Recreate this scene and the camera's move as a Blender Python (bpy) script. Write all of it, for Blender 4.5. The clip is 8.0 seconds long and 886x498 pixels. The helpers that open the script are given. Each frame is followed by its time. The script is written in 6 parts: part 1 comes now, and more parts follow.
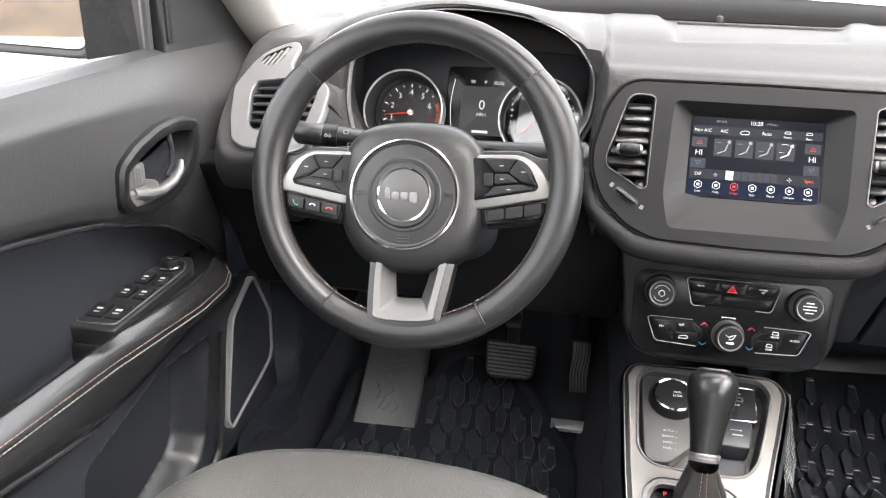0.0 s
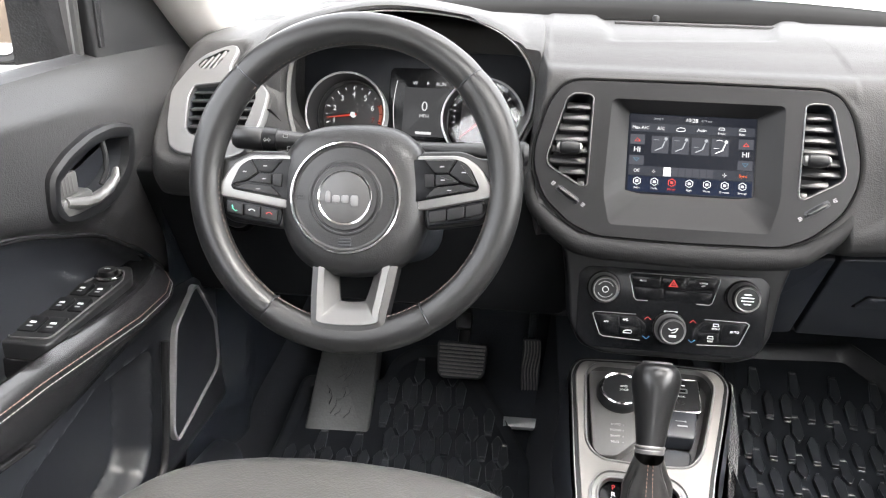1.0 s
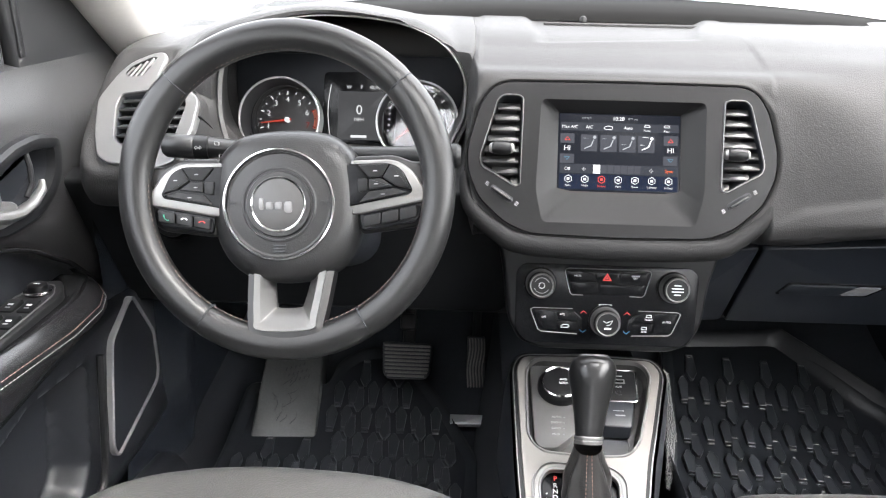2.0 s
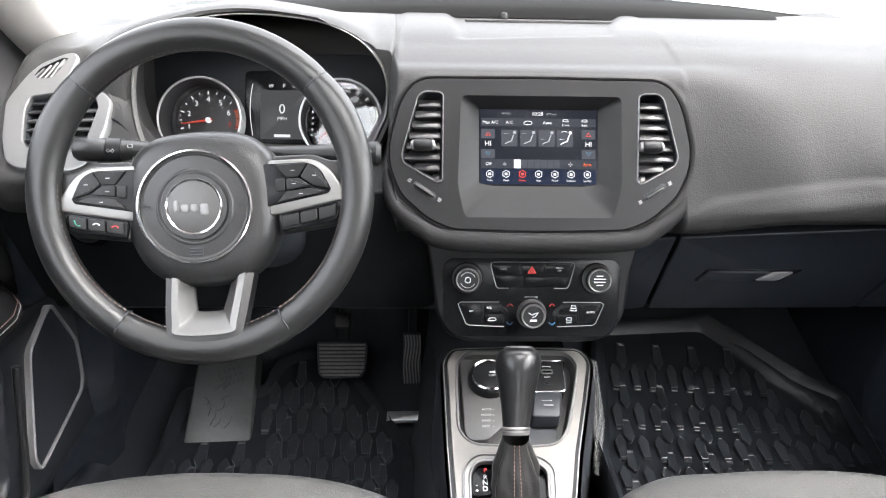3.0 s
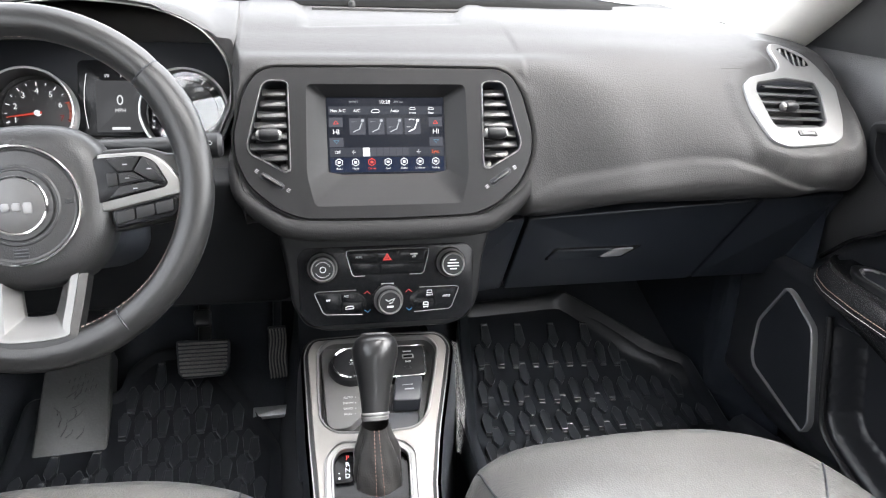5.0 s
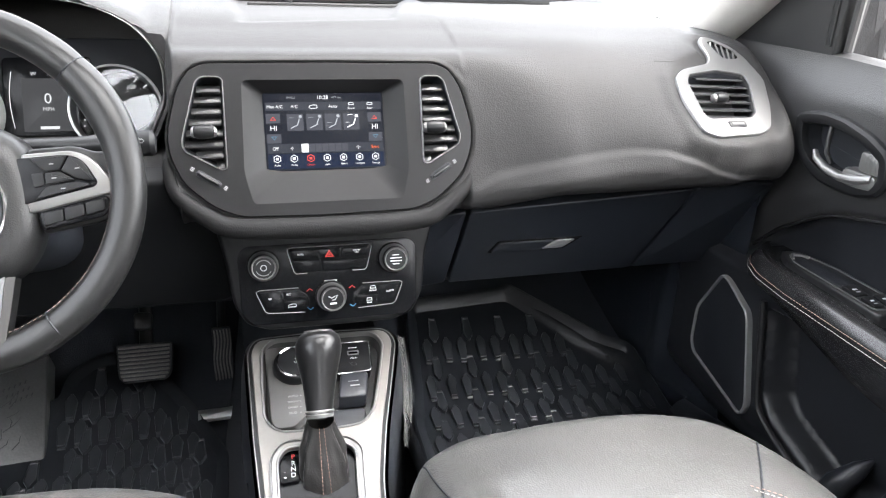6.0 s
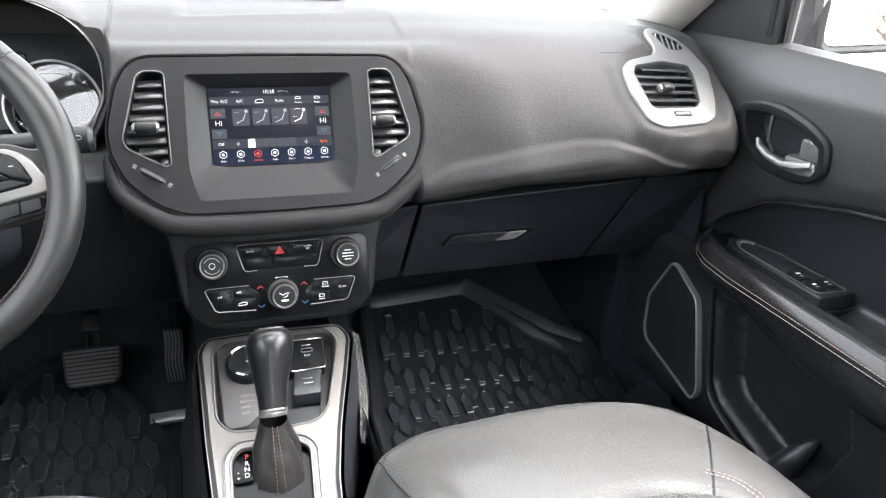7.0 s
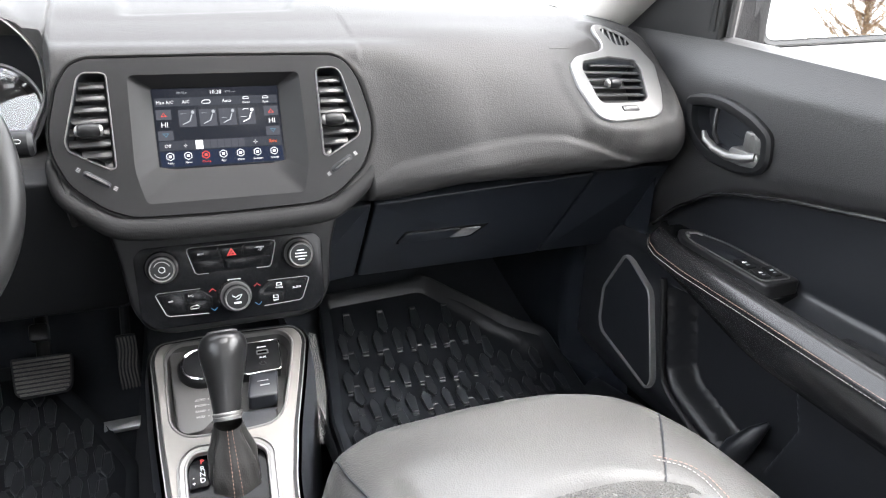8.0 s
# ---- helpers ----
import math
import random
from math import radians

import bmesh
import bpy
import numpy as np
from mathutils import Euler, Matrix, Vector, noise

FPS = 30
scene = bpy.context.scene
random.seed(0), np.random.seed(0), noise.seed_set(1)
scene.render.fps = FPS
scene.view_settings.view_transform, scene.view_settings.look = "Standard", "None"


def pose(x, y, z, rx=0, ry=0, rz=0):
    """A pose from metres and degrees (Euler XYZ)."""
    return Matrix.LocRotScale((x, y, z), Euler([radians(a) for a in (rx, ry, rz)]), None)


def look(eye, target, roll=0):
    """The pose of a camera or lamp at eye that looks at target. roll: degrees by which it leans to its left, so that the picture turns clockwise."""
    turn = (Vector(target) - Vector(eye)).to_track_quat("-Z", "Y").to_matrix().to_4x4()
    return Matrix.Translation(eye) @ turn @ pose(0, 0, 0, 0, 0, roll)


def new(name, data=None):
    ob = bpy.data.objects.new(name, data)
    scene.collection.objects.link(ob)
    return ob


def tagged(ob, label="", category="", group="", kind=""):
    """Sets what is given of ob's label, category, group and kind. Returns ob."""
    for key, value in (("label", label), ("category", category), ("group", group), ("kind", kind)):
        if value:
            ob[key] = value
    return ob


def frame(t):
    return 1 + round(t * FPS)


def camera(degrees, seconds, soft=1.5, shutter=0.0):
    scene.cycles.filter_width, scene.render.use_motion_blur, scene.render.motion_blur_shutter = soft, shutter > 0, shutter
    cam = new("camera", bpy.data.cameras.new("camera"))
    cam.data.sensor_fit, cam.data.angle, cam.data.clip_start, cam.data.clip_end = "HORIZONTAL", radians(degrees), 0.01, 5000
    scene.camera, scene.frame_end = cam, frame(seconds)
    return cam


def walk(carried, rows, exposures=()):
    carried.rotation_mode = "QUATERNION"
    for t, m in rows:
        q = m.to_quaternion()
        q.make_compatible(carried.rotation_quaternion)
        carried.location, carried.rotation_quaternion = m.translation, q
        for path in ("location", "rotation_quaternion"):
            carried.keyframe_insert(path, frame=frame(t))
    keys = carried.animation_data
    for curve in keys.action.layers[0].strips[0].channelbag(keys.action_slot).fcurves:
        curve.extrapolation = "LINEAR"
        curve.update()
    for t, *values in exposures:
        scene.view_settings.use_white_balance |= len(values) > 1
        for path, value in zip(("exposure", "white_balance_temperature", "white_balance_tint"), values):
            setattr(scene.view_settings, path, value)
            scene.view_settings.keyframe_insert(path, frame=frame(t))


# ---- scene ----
cam = camera(62.2, 8.0, soft=1.15)
SKY, SUN, SCREEN_POWER = 0.14, 0.10, 0.095
EXPOSURES = [(0.0, 4.25, 6820, 12), (1.5, 4.25, 6650, 11), (3.5, 4.29, 6560, 11), (8.0, 4.32, 6530, 11)]
PATH = [
    (0, (-0.213, -0.902, 0.859), (-0.543, 0.927, 0.121), 1.8),
    (0.5, (-0.209, -0.9, 0.86), (-0.484, 0.939, 0.124), 1.7),
    (1, (-0.199, -0.898, 0.859), (-0.412, 0.951, 0.128), 1.6),
    (1.5, (-0.193, -0.901, 0.862), (-0.338, 0.956, 0.133), 1.4),
    (3, (-0.154, -0.907, 0.868), (-0.088, 0.952, 0.131), 1.1),
    (3.5, (-0.14, -0.908, 0.867), (0.004, 0.943, 0.123), 1.4),
    (4, (-0.131, -0.908, 0.868), (0.099, 0.931, 0.116), 1.8),
    (4.5, (-0.125, -0.914, 0.869), (0.185, 0.912, 0.116), 2.1),
    (5, (-0.118, -0.918, 0.87), (0.266, 0.894, 0.114), 2.3),
    (6.5, (-0.1, -0.925, 0.866), (0.464, 0.837, 0.105), 2.5),
    (7, (-0.095, -0.925, 0.864), (0.519, 0.818, 0.1), 2.5),
    (7.5, (-0.09, -0.929, 0.864), (0.572, 0.796, 0.099), 2.4),
    (8, (-0.083, -0.932, 0.865), (0.623, 0.775, 0.099), 2.3),
]
walk(cam, [(t, look(eye, target, roll)) for t, eye, target, roll in PATH], EXPOSURES)

# ---- world and light: bright overcast day ----
world = bpy.data.worlds.new("sky")
scene.world = world
world.use_nodes = True
wn = world.node_tree
sky = wn.nodes.new("ShaderNodeTexSky")
sky.sky_type = "NISHITA"
sky.sun_disc = False
sky.sun_elevation, sky.sun_rotation = radians(60), radians(120)
sky.air_density, sky.dust_density, sky.ozone_density = 1.0, 4.0, 1.0
haze = wn.nodes.new("ShaderNodeHueSaturation")  # thin cloud: little blue left
haze.inputs["Saturation"].default_value = 0.2
wn.links.new(sky.outputs[0], haze.inputs["Color"])
wn.links.new(haze.outputs[0], wn.nodes["Background"].inputs[0])
wn.nodes["Background"].inputs[1].default_value = SKY
sun = new("sun", bpy.data.lights.new("sun", "SUN"))
sun.data.energy, sun.data.angle, sun.data.color = SUN, radians(45), (1.0, 0.99, 0.98)
sun.matrix_world = look((0, 0, 0), (-0.32, 0.70, -0.64))

# ---- materials ----


def make_mat(name, color, rough=0.5, metal=0.0, grain=0.0, depth=0.3, vary=0.15, emit=0.0, coat=0.0, spec=0.5, blotch=6.0, rough_var=0.04, coat_rough=0.12):
    """A surface with colour and roughness varied at two scales; grain: cells per metre of its fine relief."""
    m = bpy.data.materials.new(name)
    m.use_nodes = True
    nt = m.node_tree
    b = nt.nodes["Principled BSDF"]
    b.inputs["Metallic"].default_value = metal
    b.inputs["Specular IOR Level"].default_value = spec
    b.inputs["Coat Weight"].default_value = coat
    b.inputs["Coat Roughness"].default_value = coat_rough
    tc = nt.nodes.new("ShaderNodeTexCoord")
    n1 = nt.nodes.new("ShaderNodeTexNoise")
    n1.inputs["Scale"].default_value, n1.inputs["Detail"].default_value = blotch, 6
    n2 = nt.nodes.new("ShaderNodeTexNoise")
    n2.inputs["Scale"].default_value, n2.inputs["Detail"].default_value = blotch * 22, 3
    nt.links.new(tc.outputs["Object"], n1.inputs["Vector"])
    nt.links.new(tc.outputs["Object"], n2.inputs["Vector"])
    mx = nt.nodes.new("ShaderNodeMath")
    mx.operation = "MULTIPLY_ADD"
    nt.links.new(n2.outputs[0], mx.inputs[0])
    mx.inputs[1].default_value = 0.5
    nt.links.new(n1.outputs[0], mx.inputs[2])
    cr = nt.nodes.new("ShaderNodeValToRGB")
    lo, hi = 1 - vary, 1 + vary
    cr.color_ramp.elements[0].position, cr.color_ramp.elements[1].position = 0.5, 1.0
    cr.color_ramp.elements[0].color = (*[min(1, c * lo) for c in color], 1)
    cr.color_ramp.elements[1].color = (*[min(1, c * hi) for c in color], 1)
    nt.links.new(mx.outputs[0], cr.inputs[0])
    nt.links.new(cr.outputs[0], b.inputs["Base Color"])
    mr = nt.nodes.new("ShaderNodeMapRange")
    mr.inputs["From Min"].default_value, mr.inputs["From Max"].default_value = 0.5, 1.0
    mr.inputs["To Min"].default_value = max(0.02, rough * (1 - rough_var))
    mr.inputs["To Max"].default_value = min(1, rough * (1 + rough_var))
    nt.links.new(mx.outputs[0], mr.inputs[0])
    nt.links.new(mr.outputs[0], b.inputs["Roughness"])
    if grain:
        v = nt.nodes.new("ShaderNodeTexVoronoi")
        v.inputs["Scale"].default_value = grain
        n3 = nt.nodes.new("ShaderNodeTexNoise")
        n3.inputs["Scale"].default_value = grain * 0.35
        add = nt.nodes.new("ShaderNodeMath")
        add.operation = "ADD"
        nt.links.new(tc.outputs["Object"], v.inputs["Vector"])
        nt.links.new(tc.outputs["Object"], n3.inputs["Vector"])
        nt.links.new(v.outputs["Distance"], add.inputs[0])
        nt.links.new(n3.outputs[0], add.inputs[1])
        bp = nt.nodes.new("ShaderNodeBump")
        bp.inputs["Strength"].default_value, bp.inputs["Distance"].default_value = depth, 0.6 / grain
        nt.links.new(add.outputs[0], bp.inputs["Height"])
        nt.links.new(bp.outputs[0], b.inputs["Normal"])
    if emit:
        b.inputs["Emission Color"].default_value = (*color, 1)
        b.inputs["Emission Strength"].default_value = emit
    return m


def make_glass(name, tint=(1, 1, 1), rough=0.0):
    m = bpy.data.materials.new(name)
    m.use_nodes = True
    b = m.node_tree.nodes["Principled BSDF"]
    b.inputs["Base Color"].default_value = (*tint, 1)
    b.inputs["Roughness"].default_value = rough
    b.inputs["Transmission Weight"].default_value = 1.0
    b.inputs["IOR"].default_value = 1.05
    return m


DASH = make_mat("grained_dash_skin", (0.0215, 0.0213, 0.0215), 0.52, grain=600, depth=0.32, vary=0.10, spec=0.15)
HUBSKIN = make_mat("airbag_cover_skin", (0.0085, 0.0085, 0.0088), 0.38, grain=600, depth=0.16, vary=0.10, spec=0.5)
DOORSKIN = make_mat("grained_door_skin", (0.0190, 0.0190, 0.0196), 0.4, grain=600, depth=0.28, vary=0.08, spec=0.5)
SOFT = make_mat("smooth_black_vinyl", (0.0130, 0.0145, 0.0178), 0.34, grain=900, depth=0.12, vary=0.12, spec=0.5)
LEATHER = make_mat("black_seat_leather", (0.040, 0.0395, 0.0385), 0.36, grain=420, depth=0.24, spec=0.6, coat=0.3, coat_rough=0.26, vary=0.14)
WHEELSKIN = make_mat("wheel_leather", (0.0055, 0.0055, 0.0057), 0.35, grain=800, depth=0.10, vary=0.12)
PLASTIC = make_mat("matt_black_plastic", (0.006, 0.0062, 0.0067), 0.42, grain=1100, depth=0.12, vary=0.15, spec=0.5)
PANEL = make_mat("satin_grey_panel", (0.0065, 0.0065, 0.0069), 0.42, grain=1500, depth=0.08, vary=0.08, spec=0.25)
DARK = make_mat("dark_plastic", (0.0085, 0.0100, 0.0132), 0.5, grain=700, depth=0.15, vary=0.2)
STACK = make_mat("satin_stack_shell", (0.0042, 0.0044, 0.0049), 0.38, grain=1100, depth=0.08, vary=0.12, spec=0.22)
GLOSS = make_mat("gloss_black", (0.003, 0.0032, 0.0038), 0.22, vary=0.1, spec=0.18)
BUTTON = make_mat("button_black", (0.0048, 0.0050, 0.0056), 0.4, vary=0.1, spec=0.3)
SLAT = make_mat("vent_slat_grey", (0.015, 0.015, 0.0154), 0.36, vary=0.08)
KICK = make_mat("satin_kick_plastic", (0.0125, 0.0148, 0.0190), 0.24, grain=900, depth=0.08, vary=0.10)
SPKRING = make_mat("satin_grey_ring", (0.26, 0.26, 0.26), 0.35, metal=0.4, vary=0.05)
SILVER = make_mat("satin_silver_paint", (0.21, 0.208, 0.204), 0.32, metal=0.75, vary=0.04, blotch=15)
FORKSILVER = make_mat("satin_fork_paint", (0.125, 0.124, 0.122), 0.36, metal=0.75, vary=0.04, blotch=15)
CHROME = make_mat("polished_chrome", (0.80, 0.80, 0.80), 0.12, metal=1.0, vary=0.03)
WARMSILVER = make_mat("champagne_silver", (0.175, 0.168, 0.158), 0.46, metal=0.55, vary=0.04, blotch=15)
RUBBER = make_mat("mat_rubber", (0.0105, 0.0120, 0.0145), 0.32, grain=0, depth=0.0, vary=0.2, blotch=12, spec=0.36)
WORN = make_mat("worn_rubber", (0.044, 0.046, 0.046), 0.36, grain=200, depth=0.05, vary=0.35, blotch=14)
CARPET = make_mat("black_carpet", (0.0165, 0.0195, 0.0260), 0.9, grain=900, depth=0.9, vary=0.3)
PILLAR = make_mat("light_grey_pillar_trim", (0.50, 0.485, 0.46), 0.65, grain=900, depth=0.2, vary=0.05)
HEADLINER = make_mat("headliner_cloth", (0.55, 0.54, 0.52), 0.9, grain=900, depth=0.3, vary=0.05)
PAINT = make_mat("white_car_paint", (0.80, 0.80, 0.79), 0.3, coat=0.6, vary=0.03)
STITCH = make_mat("pale_thread", (0.34, 0.32, 0.30), 0.7, vary=0.2, blotch=60)
STITCH_RED = make_mat("rust_thread", (0.24, 0.15, 0.12), 0.7, vary=0.2, blotch=60)
STITCH_DIM = make_mat("worn_dark_thread", (0.13, 0.095, 0.08), 0.7, vary=0.25, blotch=60)
INK = make_mat("white_print", (0.75, 0.75, 0.75), 0.5, vary=0.05)
INK_DIM = make_mat("grey_print", (0.30, 0.30, 0.30), 0.5, vary=0.05)
INK_RED = make_mat("red_print", (0.50, 0.03, 0.025), 0.5, vary=0.05, emit=0.03)
INK_BLUE = make_mat("blue_print", (0.05, 0.25, 0.50), 0.5, vary=0.05)
MIRROR = make_mat("mirror_glass", (0.46, 0.47, 0.48), 0.02, metal=1.0, vary=0.01)
GLASS = make_glass("window_glass", (0.72, 0.74, 0.73))
PEDAL = make_mat("worn_pedal_rubber", (0.11, 0.105, 0.098), 0.5, grain=300, depth=0.2, vary=0.3, blotch=30)
BARE = make_mat("bare_metal", (0.45, 0.46, 0.47), 0.4, metal=0.8, vary=0.2, blotch=30)
# Light on the lug tops is mixed into this paler rubber.
LUGRUBBER = make_mat("lit_lug_rubber", (0.0140, 0.0157, 0.0185), 0.3, grain=0, depth=0.0, vary=0.25, blotch=20, spec=0.8)
CHANNEL = make_mat("window_channel_rubber", (0.04, 0.04, 0.04), 0.6, vary=0.15)
NET = make_mat("grey_net_cord", (0.20, 0.20, 0.20), 0.8, vary=0.2)
DIALRIM = make_mat("bright_dial_rim", (0.45, 0.45, 0.45), 0.3, metal=0.35, vary=0.03)
LOWDOOR = make_mat("smooth_lower_door", (0.0105, 0.0115, 0.0137), 0.34, grain=900, depth=0.12, vary=0.12, spec=0.5)
KNOB = make_mat("knob_leather", (0.006, 0.006, 0.0063), 0.29, grain=700, depth=0.05, vary=0.1, spec=0.5)
BIN = make_mat("satin_console_bin", (0.040, 0.0395, 0.039), 0.38, grain=1500, depth=0.06, vary=0.08)
VINYL = make_mat("armrest_vinyl", (0.008, 0.008, 0.0085), 0.22, grain=0, depth=0, vary=0.04, spec=0.6, rough_var=0.03)
EMBLEM = make_mat("raised_emblem", (0.16, 0.16, 0.16), 0.36, metal=0.7, vary=0.04)
BADGE = make_mat("brushed_badge", (0.075, 0.075, 0.075), 0.45, metal=0.7, vary=0.06)


def glow(name, color, power):
    m = bpy.data.materials.new(name)
    m.use_nodes = True
    b = m.node_tree.nodes["Principled BSDF"]
    b.inputs["Base Color"].default_value = (0.003, 0.003, 0.0033, 1)
    b.inputs["Roughness"].default_value = 0.22
    b.inputs["Specular IOR Level"].default_value = 0.05
    b.inputs["Emission Color"].default_value = (*color, 1)
    b.inputs["Emission Strength"].default_value = power
    return m


LIT = SCREEN_POWER
UI_BG = glow("screen_black", (0.010, 0.012, 0.018), LIT)
UI_BAR = glow("screen_grey", (0.032, 0.036, 0.046), LIT)
UI_BTN = glow("screen_button", (0.058, 0.062, 0.075), LIT)
UI_NAVY = glow("screen_navy", (0.008, 0.014, 0.034), LIT)
UI_WHITE = glow("screen_white", (0.85, 0.87, 0.90), LIT)
UI_GREY = glow("screen_dim_white", (0.33, 0.35, 0.38), LIT)
UI_RED = glow("screen_red", (0.75, 0.08, 0.06), LIT)
UI_BLUE = glow("screen_blue", (0.10, 0.22, 0.32), LIT)
UI_ORANGE = glow("screen_orange", (0.80, 0.14, 0.04), LIT)

# ---- shape helpers ----


def thing(name, label, category, at=(0, 0, 0), group="", kind=""):
    e = new(name)
    e.location = at
    bpy.context.view_layer.update()
    return tagged(e, label, category, group, kind)


def part(name, bm, material, parent=None, label="", smooth=True, angle=35):
    """Link a bmesh, made in world places, as one mesh object under a thing or a part."""
    bmesh.ops.recalc_face_normals(bm, faces=bm.faces[:])
    me = bpy.data.meshes.new(name)
    if smooth:
        lim = radians(angle)
        for f in bm.faces:
            f.smooth = True
        for e in bm.edges:
            if len(e.link_faces) == 2 and e.calc_face_angle(0) > lim:
                e.smooth = False
    bm.to_mesh(me)
    bm.free()
    me.materials.append(material)
    ob = new(name, me)
    if parent is not None:
        ob.parent = parent
        ob.matrix_parent_inverse = parent.matrix_world.inverted()
    return tagged(ob, label)


def basis(origin, u, v):
    """A frame: u to the right, v up, w = u x v towards the viewer."""
    u, v = Vector(u).normalized(), Vector(v).normalized()
    w = u.cross(v).normalized()
    v = w.cross(u)
    return Matrix((( u.x, v.x, w.x, origin[0]), (u.y, v.y, w.y, origin[1]), (u.z, v.z, w.z, origin[2]), (0, 0, 0, 1)))


def loft(rings, cap0=True, cap1=True, closed=True, bm=None, loop=False):
    bm = bm or bmesh.new()
    vs = [[bm.verts.new(p) for p in r] for r in rings]
    n = len(rings[0])
    pairs = list(zip(vs, vs[1:]))
    if loop:
        pairs.append((vs[-1], vs[0]))
    for a, b in pairs:
        for i in range(n if closed else n - 1):
            j = (i + 1) % n
            bm.faces.new((a[i], a[j], b[j], b[i]))
    if not loop:
        if cap0:
            bm.faces.new(vs[0][::-1])
        if cap1:
            bm.faces.new(vs[-1])
    return bm


def offset(poly, d):
    """The outline moved inwards by d (counter-clockwise outlines)."""
    n, out = len(poly), []
    if area(poly) < 0:
        d = -d
    for i in range(n):
        a, b, c = Vector(poly[i - 1]), Vector(poly[i]), Vector(poly[(i + 1) % n])
        e1, e2 = (b - a), (c - b)
        e1 = e1.normalized() if e1.length > 1e-9 else Vector((1, 0))
        e2 = e2.normalized() if e2.length > 1e-9 else e1
        n1, n2 = Vector((-e1.y, e1.x)), Vector((-e2.y, e2.x))
        m = n1 + n2
        k = max(m.length_squared / 2, 0.35)
        out.append(b + m * (d / k))
    return [(p.x, p.y) for p in out]


def area(poly):
    return sum(poly[i - 1][0] * poly[i][1] - poly[i][0] * poly[i - 1][1] for i in range(len(poly))) / 2


def rounded(poly, r, seg=5):
    """Corners of an outline rounded by radius r (a number, or one for each corner)."""
    if area(poly) < 0:
        poly = poly[::-1]
        r = r if not isinstance(r, (list, tuple)) else r[::-1]
    n, out = len(poly), []
    for i in range(n):
        a, b, c = Vector(poly[i - 1]), Vector(poly[i]), Vector(poly[(i + 1) % n])
        rr = r[i] if isinstance(r, (list, tuple)) else r
        d1, d2 = (a - b), (c - b)
        t = min(rr, d1.length * 0.48, d2.length * 0.48)
        p, q = b + d1.normalized() * t, b + d2.normalized() * t
        for k in range(seg + 1):
            s = k / seg
            out.append(tuple((1 - s) ** 2 * p + 2 * s * (1 - s) * b + s * s * q))
    return out


def slab(poly, m, w0, w1, bevel=0.001, seg=3, bm=None):
    """An outline in the frame m, raised from w0 to w1 with a rounded front edge."""
    if area(poly) < 0:
        poly = poly[::-1]
    rings = [[m @ Vector((x, y, w0)) for x, y in poly]]
    for k in range(seg + 1):
        a = k / seg * math.pi / 2
        o = offset(poly, bevel * (1 - math.cos(a)))
        rings.append([m @ Vector((x, y, w1 - bevel + bevel * math.sin(a))) for x, y in o])
    return loft(rings, bm=bm)


def box(m, u0, u1, v0, v1, w0, w1, bevel=0.001, bm=None, r=None):
    p = [(u0, v0), (u1, v0), (u1, v1), (u0, v1)]
    return slab(rounded(p, r if r is not None else bevel, 3), m, w0, w1, bevel, 2, bm)


def ring_frame(poly, m, section, bm=None):
    """A frame along a closed outline: section holds (inset, height) points."""
    if area(poly) < 0:
        poly = poly[::-1]
    rings = [[m @ Vector((x, y, w)) for x, y in offset(poly, d)] for d, w in section]
    return loft(rings, loop=True, bm=bm)


def disc_profile(m, profile, seg=40, bm=None, cx=0.0, cy=0.0, caps=True):
    """A turned shape about the frame's w axis: (radius, height) points."""
    rings = [[m @ Vector((cx + r * math.cos(2 * math.pi * k / seg), cy + r * math.sin(2 * math.pi * k / seg), w)) for k in range(seg)] for r, w in profile]
    return loft(rings, cap0=caps, cap1=caps, bm=bm)


def tube(path, r, closed=False, n=8, bm=None, flat=1.0, up=None):
    """A round cord along 3D points; r: a number or one for each point; flat: squash along the second axis."""
    path = [Vector(p) for p in path]
    rings, N = [], len(path)
    prev = None
    for i, p in enumerate(path):
        a = path[i - 1] if (i or closed) else p
        b = path[(i + 1) % N] if (i < N - 1 or closed) else p
        t = (b - a).normalized()
        if up is not None:
            side = t.cross(Vector(up)).normalized()
        elif prev is None:
            ref = Vector((0, 0, 1)) if abs(t.z) < 0.9 else Vector((1, 0, 0))
            side = t.cross(ref).normalized()
        else:
            side = (prev - t * prev.dot(t)).normalized()
        prev = side
        v2 = side.cross(t).normalized()
        rr = r[i] if isinstance(r, (list, tuple)) else r
        rings.append([p + side * (rr * math.cos(2 * math.pi * k / n)) + v2 * (rr * flat * math.sin(2 * math.pi * k / n)) for k in range(n)])
    return loft(rings, loop=closed, bm=bm)


def smooth_path(pts, n=8, closed=False):
    """Catmull-Rom through points of any dimension."""
    pts = [Vector(p) for p in pts]
    N, out = len(pts), []
    for i in range(N if closed else N - 1):
        if closed:
            p0, p1, p2, p3 = pts[i - 1], pts[i], pts[(i + 1) % N], pts[(i + 2) % N]
        else:
            p0, p1, p2, p3 = pts[max(i - 1, 0)], pts[i], pts[i + 1], pts[min(i + 2, N - 1)]
        for k in range(n):
            s = k / n
            out.append(0.5 * ((2 * p1) + (p2 - p0) * s + (2 * p0 - 5 * p1 + 4 * p2 - p3) * s * s + (3 * p1 - p0 - 3 * p2 + p3) * s ** 3))
    if not closed:
        out.append(pts[-1])
    return out


def smooth2(pts, n=6):
    return [tuple(p) for p in smooth_path(pts, n, True)]


